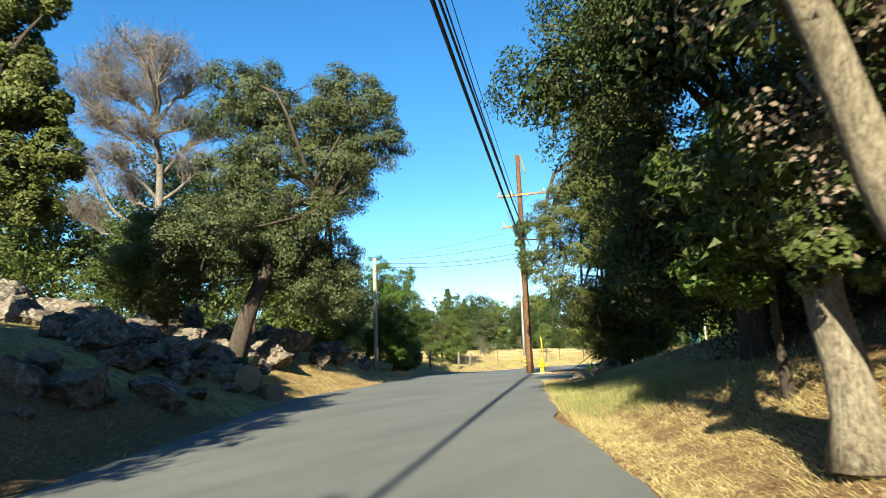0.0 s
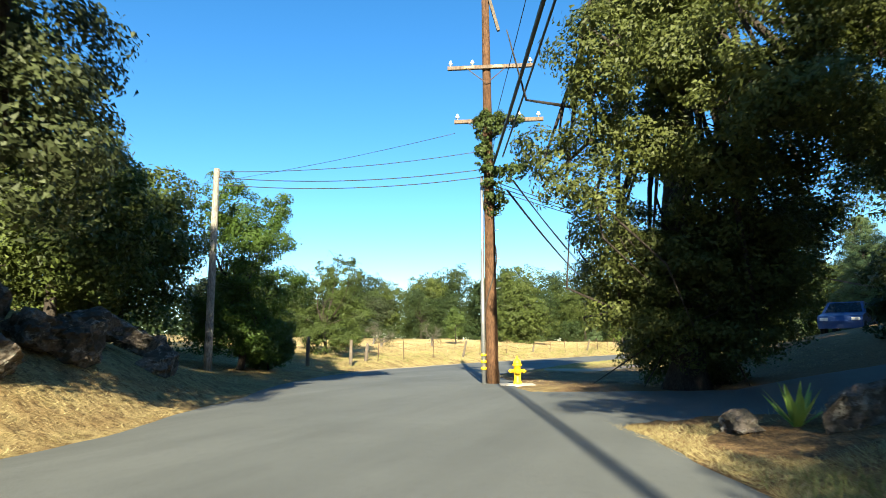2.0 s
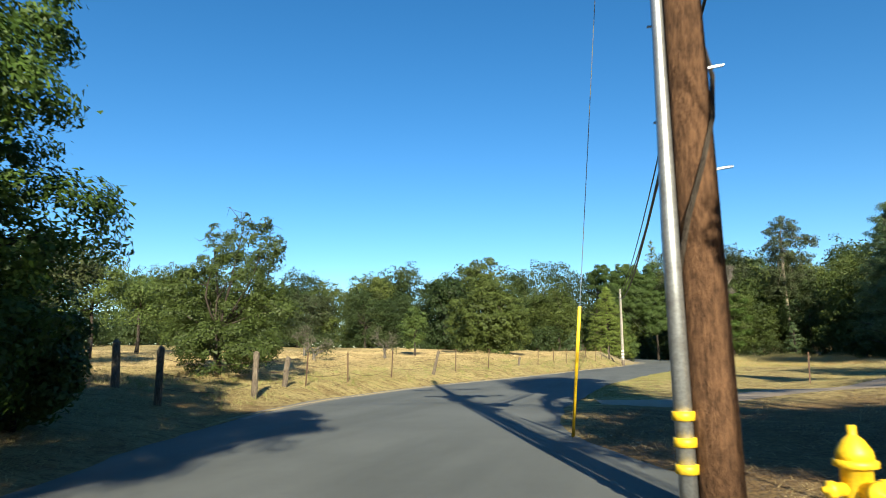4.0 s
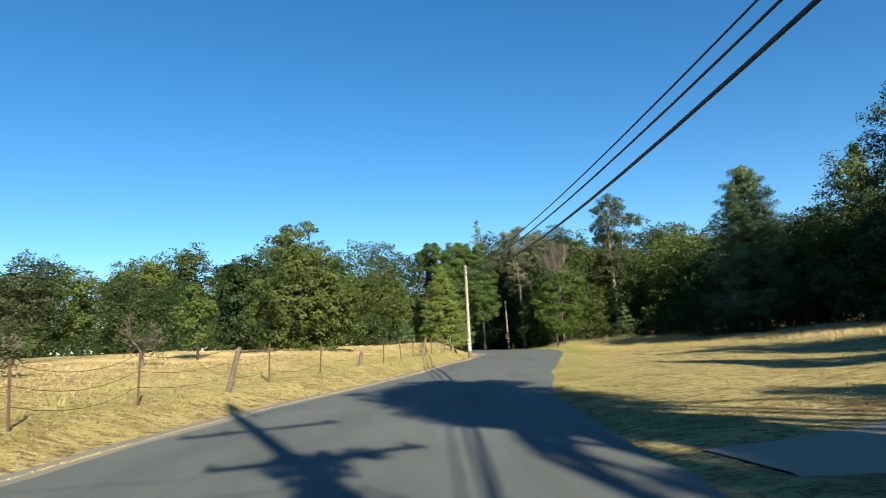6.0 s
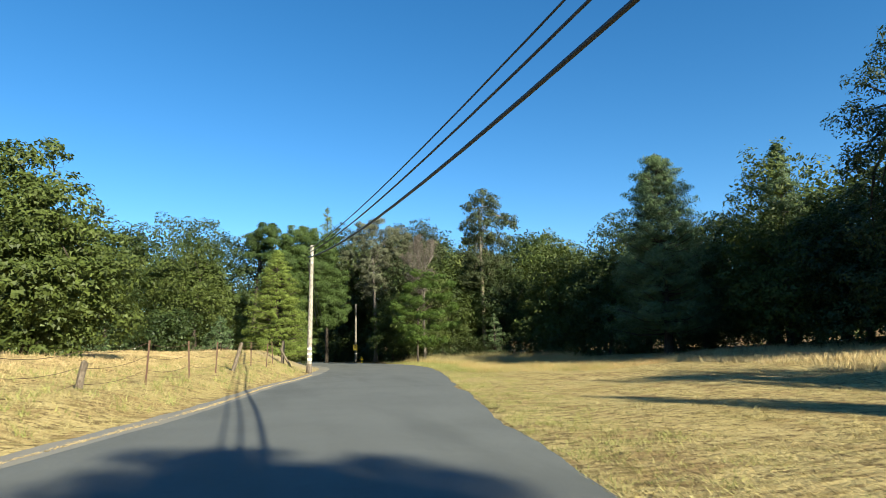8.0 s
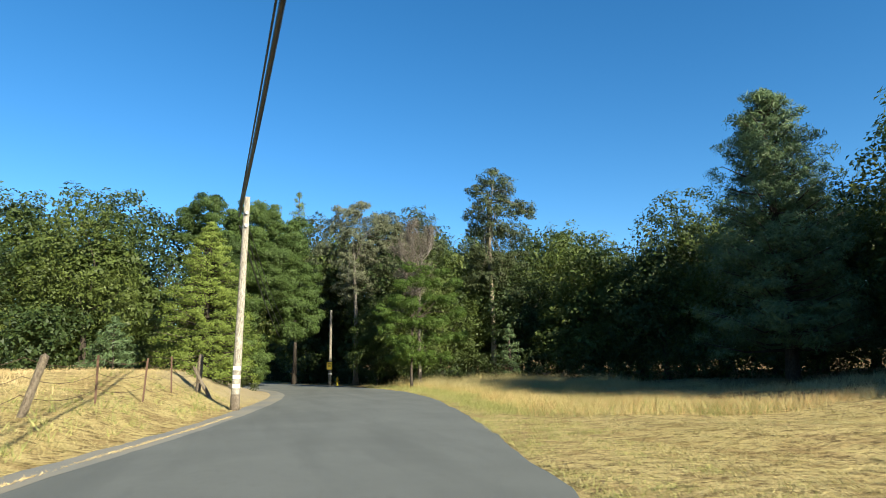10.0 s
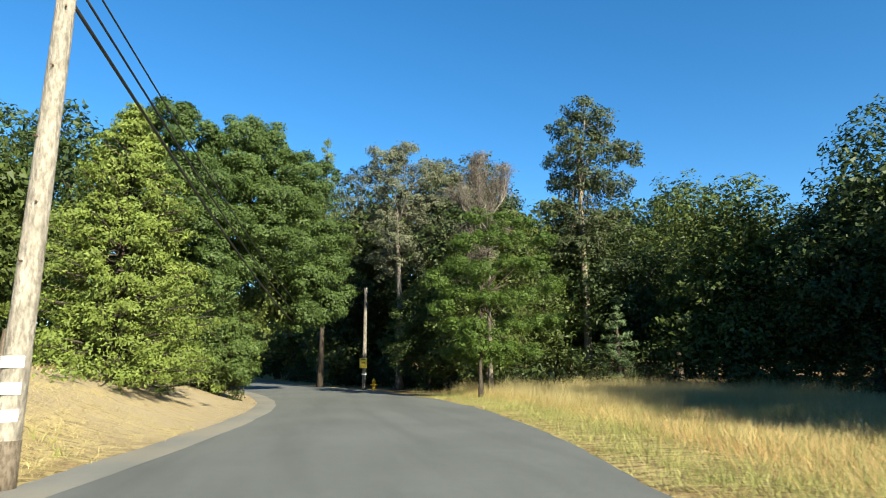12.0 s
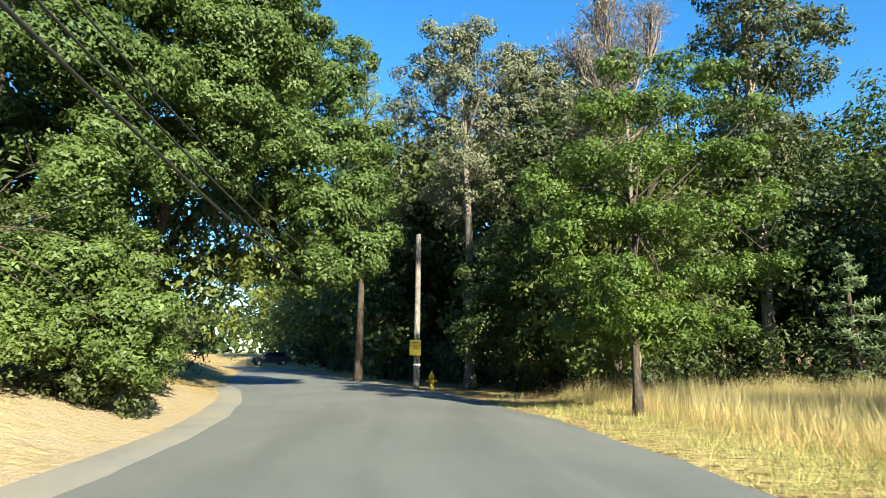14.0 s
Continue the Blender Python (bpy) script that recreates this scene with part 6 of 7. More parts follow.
for k, (x, y, h) in enumerate([(-21.0, 97.2, 2.4), (-28.5, 95.0, 2.0)]):
    conifer("pine_sapling", x, y, h, 1.1, PINE, "small pine sapling in the dry field", 190 + k, trunk_r=0.05, low=0.25, whorls=7, arms=6, tuft=60, leaf_size=0.24, aspect=0.18, fuzz=0.2, group="pine saplings")

# ---- the wood behind: four kinds of crown, repeated ----
KINDS = [
    broadleaf("wood_tree", -49.8, 107.5, 10.5, 5.0, OAK_SUN, "broad dark oak at the back of the field", 91, trunk_r=0.3, low=0.0, clusters=950, per=10, leaf_size=0.25, spread=0.6, core=1100, core_size=(0.05, 0.085), group="wood trees", merge=True, n=12, aspect=0.7),
    broadleaf("wood_tree", -36.0, 98.0, 8.6, 3.8, SHADE_LEAF, "oak in the wood behind the field", 92, trunk_r=0.25, low=0.0, clusters=950, per=10, leaf_size=0.25, spread=0.6, core=1100, core_size=(0.05, 0.085), group="wood trees", merge=True, n=12, aspect=0.7),
    broadleaf("wood_tree", -30.5, 112.0, 11.5, 4.2, SHADE_LEAF, "leafy oak in the dark wood", 93, trunk_r=0.28, low=0.0, clusters=950, per=10, leaf_size=0.24, spread=0.55, core=1100, core_size=(0.05, 0.085), group="wood trees", merge=True, n=14, aspect=0.6),
    broadleaf("wood_tree", 10.5, 110.5, 10.6, 4.4, OAK_SUN, "leafy oak in the wood", 94, trunk_r=0.28, low=0.0, clusters=950, per=10, leaf_size=0.25, spread=0.6, core=1100, core_size=(0.05, 0.085), group="wood trees", merge=True, n=13, aspect=0.7),
]
FINE = [
    broadleaf("wood_tree", 12.4, 104.0, 10.4, 4.4, SHADE_LEAF, "leafy dark oak at the wood's edge", 97, trunk_r=0.28, low=0.0, clusters=1000, per=13, leaf_size=0.21, spread=0.45, core=1100, core_size=(0.05, 0.085), group="wood trees", merge=True, n=15),
    broadleaf("wood_tree", 14.0, 96.0, 10.8, 4.6, OAK_SUN, "leafy oak at the wood's edge", 197, trunk_r=0.28, low=0.0, clusters=1000, per=13, leaf_size=0.21, spread=0.45, core=1100, core_size=(0.05, 0.085), group="wood trees", merge=True, n=15),
    broadleaf("wood_tree", 0.6, 118.5, 11.4, 4.2, OAK_SUN, "leafy dark oak at the wood's edge", 98, trunk_r=0.28, low=0.0, clusters=1000, per=13, leaf_size=0.21, spread=0.45, core=1100, core_size=(0.05, 0.085), group="wood trees", merge=True, n=15),
]
rng = random.Random(5)
PLACES = []
for k in range(20):  # behind the field
    PLACES.append((-96 + k * 4.2 + rng.uniform(-1.5, 1.5), 113 - 0.12 * k + rng.uniform(-4, 5), rng.uniform(0.95, 1.25)))
for k in range(10):
    PLACES.append((-50 + k * 3.0, 103 + rng.uniform(-3, 4), rng.uniform(0.58, 0.74)))
for k in range(15):  # the wood beyond the mown slope; first five enlarged, out of view, for shade
    PLACES.append((16 + rng.uniform(-2, 3) - k * 0.2 + (2 if k < 5 else 0), 56 + k * 4.0, rng.uniform(0.9, 1.2) * (1.5 if k < 5 else 1)))
for k in range(12):
    PLACES.append((23 + rng.uniform(-2, 3), 56 + k * 5.4, rng.uniform(1.1, 1.35)))
for k in range(9):
    PLACES.append((-1 + k * 2.8, 120 + rng.uniform(-3, 5), rng.uniform(0.95, 1.2)))
for k in range(12):  # round the bend
    PLACES.append((-10 + k * 3.0, 132 + rng.uniform(-2, 6), rng.uniform(1.2, 1.5)))
for k in range(6):
    PLACES.append((-9 + k * 0.6, 126 + k * 5.0, rng.uniform(0.8, 1.0)))
for k in range(3):
    PLACES.append((-54 + k * 4, 121 + rng.uniform(-3, 5), rng.uniform(0.9, 1.1)))
for k in range(8):
    PLACES.append((-24 - k * 2.0, 128 + k * 4.5, rng.uniform(0.6, 0.9)))
for k in range(9):  # beyond the driveway; from the third on enlarged, out of view, to cast shade
    PLACES.append((1 + k * 3.0, 50 - k * 2.2 + rng.uniform(-2, 2), rng.uniform(0.45, 0.65) if k < 2 else rng.uniform(0.95, 1.25)))
for k in range(8):  # behind the first stretch
    PLACES.append((-37 - rng.uniform(0, 10), 4 + k * 5.0, rng.uniform(0.8, 1.05)))
for k in range(6):
    PLACES.append((7 + k * 4 + rng.uniform(-1, 1), 12 + k * 1.5 + rng.uniform(-4, 6), rng.uniform(0.6, 0.85)))
for x, y in ((-12, 160), (-7, 164), (-15, 170), (-21, 176), (-27, 182), (-35, 187), (-18, 186), (-44, 190), (-8, 150), (-6, 140), (-12.8, 149.5), (-14.6, 157), (-10.5, 143.5)):  # beyond the second bend
    PLACES.append((x, y, rng.uniform(1.0, 1.3)))
for k in range(14):  # far side of the field
    PLACES.append((-72 - rng.uniform(0, 25), 36 + k * 5.2, rng.uniform(0.6, 0.8)))
for x, y, s in ((3.5, 27, 1.1), (7.5, 22.5, 1.2), (9, 31, 1.25), (5, 34.5, 1.1), (-62, 97, 0.7), (-67, 101, 0.75), (-57, 101, 0.75), (-72, 98, 0.7)):  # behind the yard, far corner of the field
    PLACES.append((x, y, s))
for k, (x, y, s) in enumerate(PLACES):
    turn, stretch = rng.uniform(0, 360), rng.uniform(0.9, 1.1)
    on_road = np.interp(y, LX[:, 1], LX[:, 0]) - 2.5 < x < np.interp(y, RX[:, 1], RX[:, 0]) + 2.5
    out_of_sight = (x < -77 and 35 < y < 106) or (-60 < x < -25 and y > 123) or (x > 12 and y < 49) or y > 185
    if on_road or out_of_sight:
        continue
    near_edge = -34 < x < 17.5 and 62 < y < 126
    src = FINE[k % 3] if near_edge else KINDS[(k * 7 + int(abs(x))) % 4]
    copy_thing(src, pose(x, y, gz(x, y) - 0.15, 0, 0, turn) @ Matrix.Diagonal((s, s, s * stretch, 1)))

for k, (x, y, h) in enumerate([(-82.7, 131.7, 18.0), (-84.8, 136.0, 18.5), (-87.0, 124.0, 14.5), (-79.0, 134.0, 15.5), (-75.0, 131.0, 14.5), (-92.0, 121.0, 14.0), (-70.0, 134.0, 14.0)]):
    conifer("far_pine", x, y, h - 2.5, 2.6, SHADE_LEAF, "distant dark pine rising over the wood", 180 + k, low=0.2, whorls=17, arms=7, tuft=60, leaf_size=0.5, aspect=0.3, fuzz=0.35, group="far pines")

# distant woods that close the horizon
rng = np.random.default_rng(12)
n = 560
ang = rng.uniform(0, 2 * math.pi, n)
dist = rng.uniform(150, 235, n)
cx, cy = -15 + dist * np.cos(ang), 60 + dist * np.sin(ang)
keep = ~((cx > np.interp(cy, LX[:, 1], LX[:, 0]) - 8) & (cx < np.interp(cy, RX[:, 1], RX[:, 0]) + 8))
cx, cy = cx[keep], cy[keep]
cz = ground(cx, cy)
lob = [(a, b2, c + 4.0, 8, 8, rng.uniform(5, 8.5)) for a, b2, c in zip(cx, cy, cz)]
base = new("far_woods")
tagged(base, "distant dark green woods closing the horizon", "woods", kind="stuff")
far_pts, far_out = lobe_points(lob, 7500, 9, 1.5, 6, 0.6)
leaves("far_crown", far_pts, rng.uniform(0.9, 2.2, len(far_pts)), SHADE_LEAF, base, 6, 0.7, tri=True, out=far_out)
base.children[0]["kind"] = "stuff"

# undergrowth that closes the wood's foot, mostly in leaves darkened to stand for shade
def undergrowth(label, xs_, ys_, n, h, seed, material, size=0.3):
    rng = np.random.default_rng(seed)
    line = resample(spline(np.stack([xs_, ys_], -1), 2.0), n)
    lob = []
    for x, y in line:
        x, y = x + rng.normal() * 1.2, y + rng.normal() * 1.2
        s = rng.uniform(0.7, 1.35)
        lob.append((x, y, gz(x, y) + h * 0.35 * s, 1.5 * s, 1.5 * s, h * 0.55 * s))
    base = new("undergrowth")
    tagged(base, label, "bushes", kind="stuff")
    pts, face = lobe_points(lob, n * 62, 11, 0.42, seed, 0.5)
    leaves("bush_foliage", pts, rng.uniform(0.5, 1.3, len(pts)) * size * 0.55, material, base, seed, 0.6, tri=True, out=face)
    base.children[0]["kind"] = "stuff"


undergrowth("shade-coloured undergrowth added at the foot of the wood", [12, 13.5, 13, 11.5, 9, 4, 0.5], [56, 70, 84, 98, 108, 114, 117], 55, 2.6, 31, SHADE_LEAF)
undergrowth("shade-coloured undergrowth along the back of the field", [-100, -70, -48, -36, -28, -23], [106, 107, 103, 97, 97, 100], 60, 2.6, 32, SHADE_LEAF, 0.36)
undergrowth("shade-coloured undergrowth added inside the wood", [-30, -22, -20.5], [118, 122, 128], 18, 2.4, 33, SHADE_LEAF)
undergrowth("shade-coloured undergrowth added inside the wood", [0, -4, -6.5, -9, -12], [117, 121, 126, 138, 150], 34, 2.2, 34, SHADE_LEAF)
undergrowth("shaded bushes beyond the driveway", [8, 4, 2, 6], [26, 34, 42, 52], 22, 2.4, 35, OAK)
undergrowth("shaded bushes behind the boulders", [-34, -33, -32, -31, -33], [6, 14, 22, 30, 38], 34, 3.8, 36, OAK_SUN)
undergrowth("dark bushes closing the far side of the field", [-74, -79, -82, -84], [34, 55, 78, 104], 46, 3.4, 38, SHADE_LEAF, 0.4)
undergrowth("dark bushes on the shaded bank", [6, 5, 4, 3.5], [7, 12, 17, 22], 16, 3.0, 37, OAK, 0.16)

# ---- boulders, logs and odds on the banks ----
def boulder(x, y, sx, sy, sz, seed, sink=0.3, rz=0.0):
    bm = bmesh.new()
    bmesh.ops.create_icosphere(bm, subdivisions=4, radius=1.0)
    rng = np.random.default_rng(seed)
    cuts = [(Vector(rng.normal(size=3)).normalized(), rng.uniform(0.42, 0.8)) for _ in range(11)]
    o = Vector(rng.uniform(-50, 50, 3))
    for v in bm.verts:
        p = v.co.copy()
        for n_, d_ in cuts:
            over = p.dot(n_) - d_
            if over > 0:
                p -= n_ * over
        crack = abs(noise.noise(p * 2.3 + o * 2))
        p *= 1 + 0.2 * noise.noise(p * 1.5 + o) + 0.14 * noise.noise(p * 4 + o) + 0.1 * noise.noise(p * 9 + o) - 0.16 * max(0, 0.12 - crack) / 0.12
        v.co = Vector((p.x * sx, p.y * sy, p.z * sz)) * 1.2
    ob = part("boulder", bm, STONE)
    ob.matrix_world = pose(x, y, gz(x, y) + sz * (1 - 2 * sink) * 0.8, 0, 0, rz)
    return tagged(ob, "rough weathered grey-brown boulder on the dry bank", "boulder", "bank boulders")


ROCKS = [(-14.9, 9.6, 0.75, 0.6, 0.5), (-15.9, 10.6, 0.7, 0.6, 0.5), (-15.4, 8.6, 0.9, 0.8, 0.65), (-17.6, 9.4, 0.9, 0.8, 0.6), (-16.6, 11.8, 0.6, 0.5, 0.4), (-18.6, 11.2, 0.8, 0.7, 0.5), (-17.1, 12.9, 0.5, 0.5, 0.35),
         (-19.6, 8.6, 1.0, 0.8, 0.7), (-21.5, 10.5, 0.9, 0.8, 0.6), (-27.0, 11.0, 1.3, 1.0, 0.9), (-25.6, 12.2, 1.2, 0.9, 0.5), (-24.6, 16.6, 1.1, 1.0, 1.0), (-29.5, 9.5, 1.5, 1.2, 1.0), (-22.5, 17.4, 0.8, 0.6, 0.5), (-18.4, 16.9, 1.0, 0.8, 0.65), (-19.6, 18.6, 1.2, 0.9, 0.75), (-20.8, 20.6, 0.8, 0.7, 0.55),
         (-19.9, 21.9, 0.7, 0.6, 0.5), (-21.5, 23.4, 0.9, 0.7, 0.6), (-22.3, 25.6, 0.7, 0.6, 0.5), (-23.6, 27.0, 0.8, 0.7, 0.6), (-24.6, 28.4, 0.7, 0.6, 0.5), (-18.6, 14.9, 0.5, 0.4, 0.35), (-20.0, 15.5, 0.6, 0.5, 0.4), (-14.4, 7.9, 0.5, 0.4, 0.35), (-16.3, 9.8, 0.45, 0.4, 0.3), (-24.0, 10.2, 0.6, 0.5, 0.4), (-13.9, 8.4, 0.6, 0.5, 0.4), (-15.2, 11.0, 0.5, 0.4, 0.35), (-14.2, 10.0, 0.5, 0.45, 0.32), (-17.4, 11.0, 0.7, 0.6, 0.5), (-16.0, 12.3, 0.45, 0.4, 0.3), (-18.9, 13.4, 0.6, 0.5, 0.4), (-19.2, 16.9, 0.6, 0.5, 0.4), (-18.9, 19.8, 0.6, 0.5, 0.4), (-20.4, 24.4, 0.6, 0.5, 0.4),
         (-11.2, 5.9, 0.59, 0.48, 0.5), (-12.4, 8.1, 0.76, 0.61, 0.44), (-11.2, 5, 0.49, 0.39, 0.44), (-12.2, 5.7, 0.4, 0.32, 0.3), (-14.8, 10.2, 0.8, 0.64, 0.44), (-16.8, 12.7, 0.78, 0.62, 0.52), (-18.1, 15.1, 0.89, 0.71, 0.54), (-19.5, 18.4, 0.7, 0.6, 0.45), (-20.2, 21.1, 0.65, 0.55, 0.4), (-13.9, 8, 0.44, 0.35, 0.35), (-16.4, 8.1, 0.42, 0.33, 0.47), (-17.4, 9.4, 0.58, 0.46, 0.26), (-25.6, 18.1, 1.1, 0.88, 0.84), (-14.4, 8.9, 0.4, 0.32, 0.27), (-13.3, 9.8, 0.34, 0.27, 0.2), (-11.5, 6.6, 0.21, 0.17, 0.12), (-14.6, 11.7, 0.35, 0.28, 0.17), (-10.3, 4.6, 0.21, 0.16, 0.11), (-23.1, 20.8, 0.8, 0.64, 0.4)]
for k, (x, y, sx, sy, sz) in enumerate(ROCKS):
    boulder(x, y, sx, sy, sz, 200 + k, 0.28, (k * 53) % 360)
boulder(-7.4, 22.0, 0.5, 0.42, 0.34, 260, 0.2, 30)
boulder(-8.6, 22.6, 0.4, 0.3, 0.2, 261, 0.25, 80)

SAWN = painted("sawn_wood", (0.2, 0.14, 0.095), 0.85)


def log(x, y, r, length, rz, tilt, seed):
    t = tagged(new("cut_log"), "short sawn log with grey bark lying beside the road", "log", "cut logs")
    t.matrix_world = pose(x, y, gz(x, y) + r * 0.8, 90 + tilt, 0, rz)
    rng = np.random.default_rng(seed)
    bm = bmesh.new()
    tube(bm, [(0, 0, length * (k / 6 - 0.5)) for k in range(7)], [r * rng.uniform(0.93, 1.06) for _ in range(7)], 18)
    part("bark", bm, PALE_BARK, t, shade=True)
    for s in (-1, 1):
        bm = bmesh.new()
        tube(bm, [(0, 0, s * length * 0.5), (0, 0, s * (length * 0.5 + 0.012))], [r * 0.95, r * 0.93], 18)
        part("cut_face", bm, SAWN, t)


log(-15.25, 12.95, 0.4, 0.75, 48, 0, 1)
log(-14.8, 13.45, 0.3, 0.5, 78, 0, 2)
log(-15.75, 12.25, 0.17, 1.1, -25, 0, 3)
log(-16.0, 12.75, 0.2, 0.9, -40, 0, 4)
log(-15.2, 12.0, 0.15, 0.7, 20, 0, 5)

# wheelbarrow lying on the bank
GREEN_PAINT = painted("green_paint", (0.03, 0.085, 0.06), 0.55)
RUBBER = painted("black_rubber", (0.02, 0.02, 0.02), 0.8)
BW = (-16.6, 13.9)
wb = tagged(new("wheelbarrow"), "green steel wheelbarrow standing on the bank", "wheelbarrow")
wb.matrix_world = pose(BW[0], BW[1], gz(*BW), 0, 0, 205)
bm = bmesh.new()
lo = [bm.verts.new(p) for p in ((-0.3, -0.2, 0.32), (0.3, -0.2, 0.32), (0.3, 0.22, 0.32), (-0.3, 0.22, 0.32))]
hi = [bm.verts.new(p) for p in ((-0.52, -0.34, 0.62), (0.5, -0.34, 0.58), (0.5, 0.34, 0.58), (-0.52, 0.34, 0.62))]
inn = [bm.verts.new(v.co * 0.96 + Vector((0, 0, 0.02))) for v in hi]
inl = [bm.verts.new(v.co + Vector((0, 0, 0.02))) for v in lo]
bm.faces.new(lo[::-1])
bm.faces.new(inl)
for k in range(4):
    j = (k + 1) % 4
    bm.faces.new((lo[k], lo[j], hi[j], hi[k]))
    bm.faces.new((hi[k], hi[j], inn[j], inn[k]))
    bm.faces.new((inn[k], inn[j], inl[j], inl[k]))
part("tray", bm, GREEN_PAINT, wb)
for s in (-1, 1):
    bm = bmesh.new()
    tube(bm, [(-0.75, 0.06 * s, 0.2), (-0.2, 0.18 * s, 0.3), (0.5, 0.26 * s, 0.42), (1.0, 0.3 * s, 0.52)], [0.02] * 4, 8)
    part("handle", bm, POST_WOOD, wb)
    bm = bmesh.new()
    tube(bm, [(0.3, 0.22 * s, 0.36), (0.38, 0.24 * s, 0.0)], [0.018] * 2, 8)
    part("leg", bm, RUST, wb)
bm = bmesh.new()
tube(bm, [(-0.75, -0.05, 0.2), (-0.75, -0.03, 0.2), (-0.75, 0.03, 0.2), (-0.75, 0.05, 0.2)], [0.15, 0.2, 0.2, 0.15], 18)
part("wheel", bm, RUBBER, wb)

# agave by the driveway
ag = tagged(new("agave_plant"), "small bright green spiky plant beside a rock", "plant")
ag.matrix_world = pose(-7.95, 22.35, gz(-7.95, 22.35) - 0.02) @ Matrix.Scale(1.35, 4)
AGAVE = leaf("succulent_leaves", (0.12, 0.2, 0.04), (0.3, 0.42, 0.1), (0.3, 0.4, 0.08))
for k in range(11):
    a, up_ = k * 2.4, 0.5 + 0.5 * (k / 11)
    d_ = Vector((math.cos(a) * (1.2 - up_), math.sin(a) * (1.2 - up_), up_)).normalized()
    s_ = Vector((-math.sin(a), math.cos(a), 0))
    bm = bmesh.new()
    vs = [bm.verts.new(p) for p in (s_ * 0.03, -s_ * 0.03, d_ * 0.2 - s_ * 0.045, d_ * 0.2 + s_ * 0.045, d_ * 0.45, d_ * 0.2 - Vector((d_.x, d_.y, 0)) * 0.05 + Vector((0, 0, -0.03)))]
    bm.faces.new((vs[0], vs[3], vs[5]))
    bm.faces.new((vs[0], vs[5], vs[1]))
    bm.faces.new((vs[1], vs[5], vs[2]))
    bm.faces.new((vs[5], vs[3], vs[4]))
    bm.faces.new((vs[5], vs[4], vs[2]))
    part("spike_leaf", bm, AGAVE, ag)

# bin in the yard
TEAL = painted("teal_plastic", (0.1, 0.32, 0.26), 0.5)
bin_ = tagged(new("wheeled_bin"), "teal plastic wheeled bin in the shaded yard", "bin")
bin_.matrix_world = pose(-7.3, 38.0, gz(-7.3, 38.0), 0, 0, 20)
bm = bmesh.new()
box(bm, 0, 0, 0.5, 0.52, 0.55, 0.9, None, 0.03)
for v in bm.verts:
    f = 0.82 + 0.18 * v.co.z
    v.co.x *= f
    v.co.y *= f
part("body", bm, TEAL, bin_)
bm = bmesh.new()
box(bm, 0, -0.02, 0.98, 0.58, 0.64, 0.06, None, 0.02)
part("lid", bm, TEAL, bin_)
for s in (-1, 1):
    bm = bmesh.new()
    tube(bm, [(0.24 * s, 0.25, 0.1), (0.29 * s, 0.25, 0.1)], [0.1, 0.1], 14)
    part("wheel", bm, RUBBER, bin_)

# parked cars
GLASS = painted("dark_car_glass", (0.02, 0.025, 0.03), 0.25, 0, 0.1)


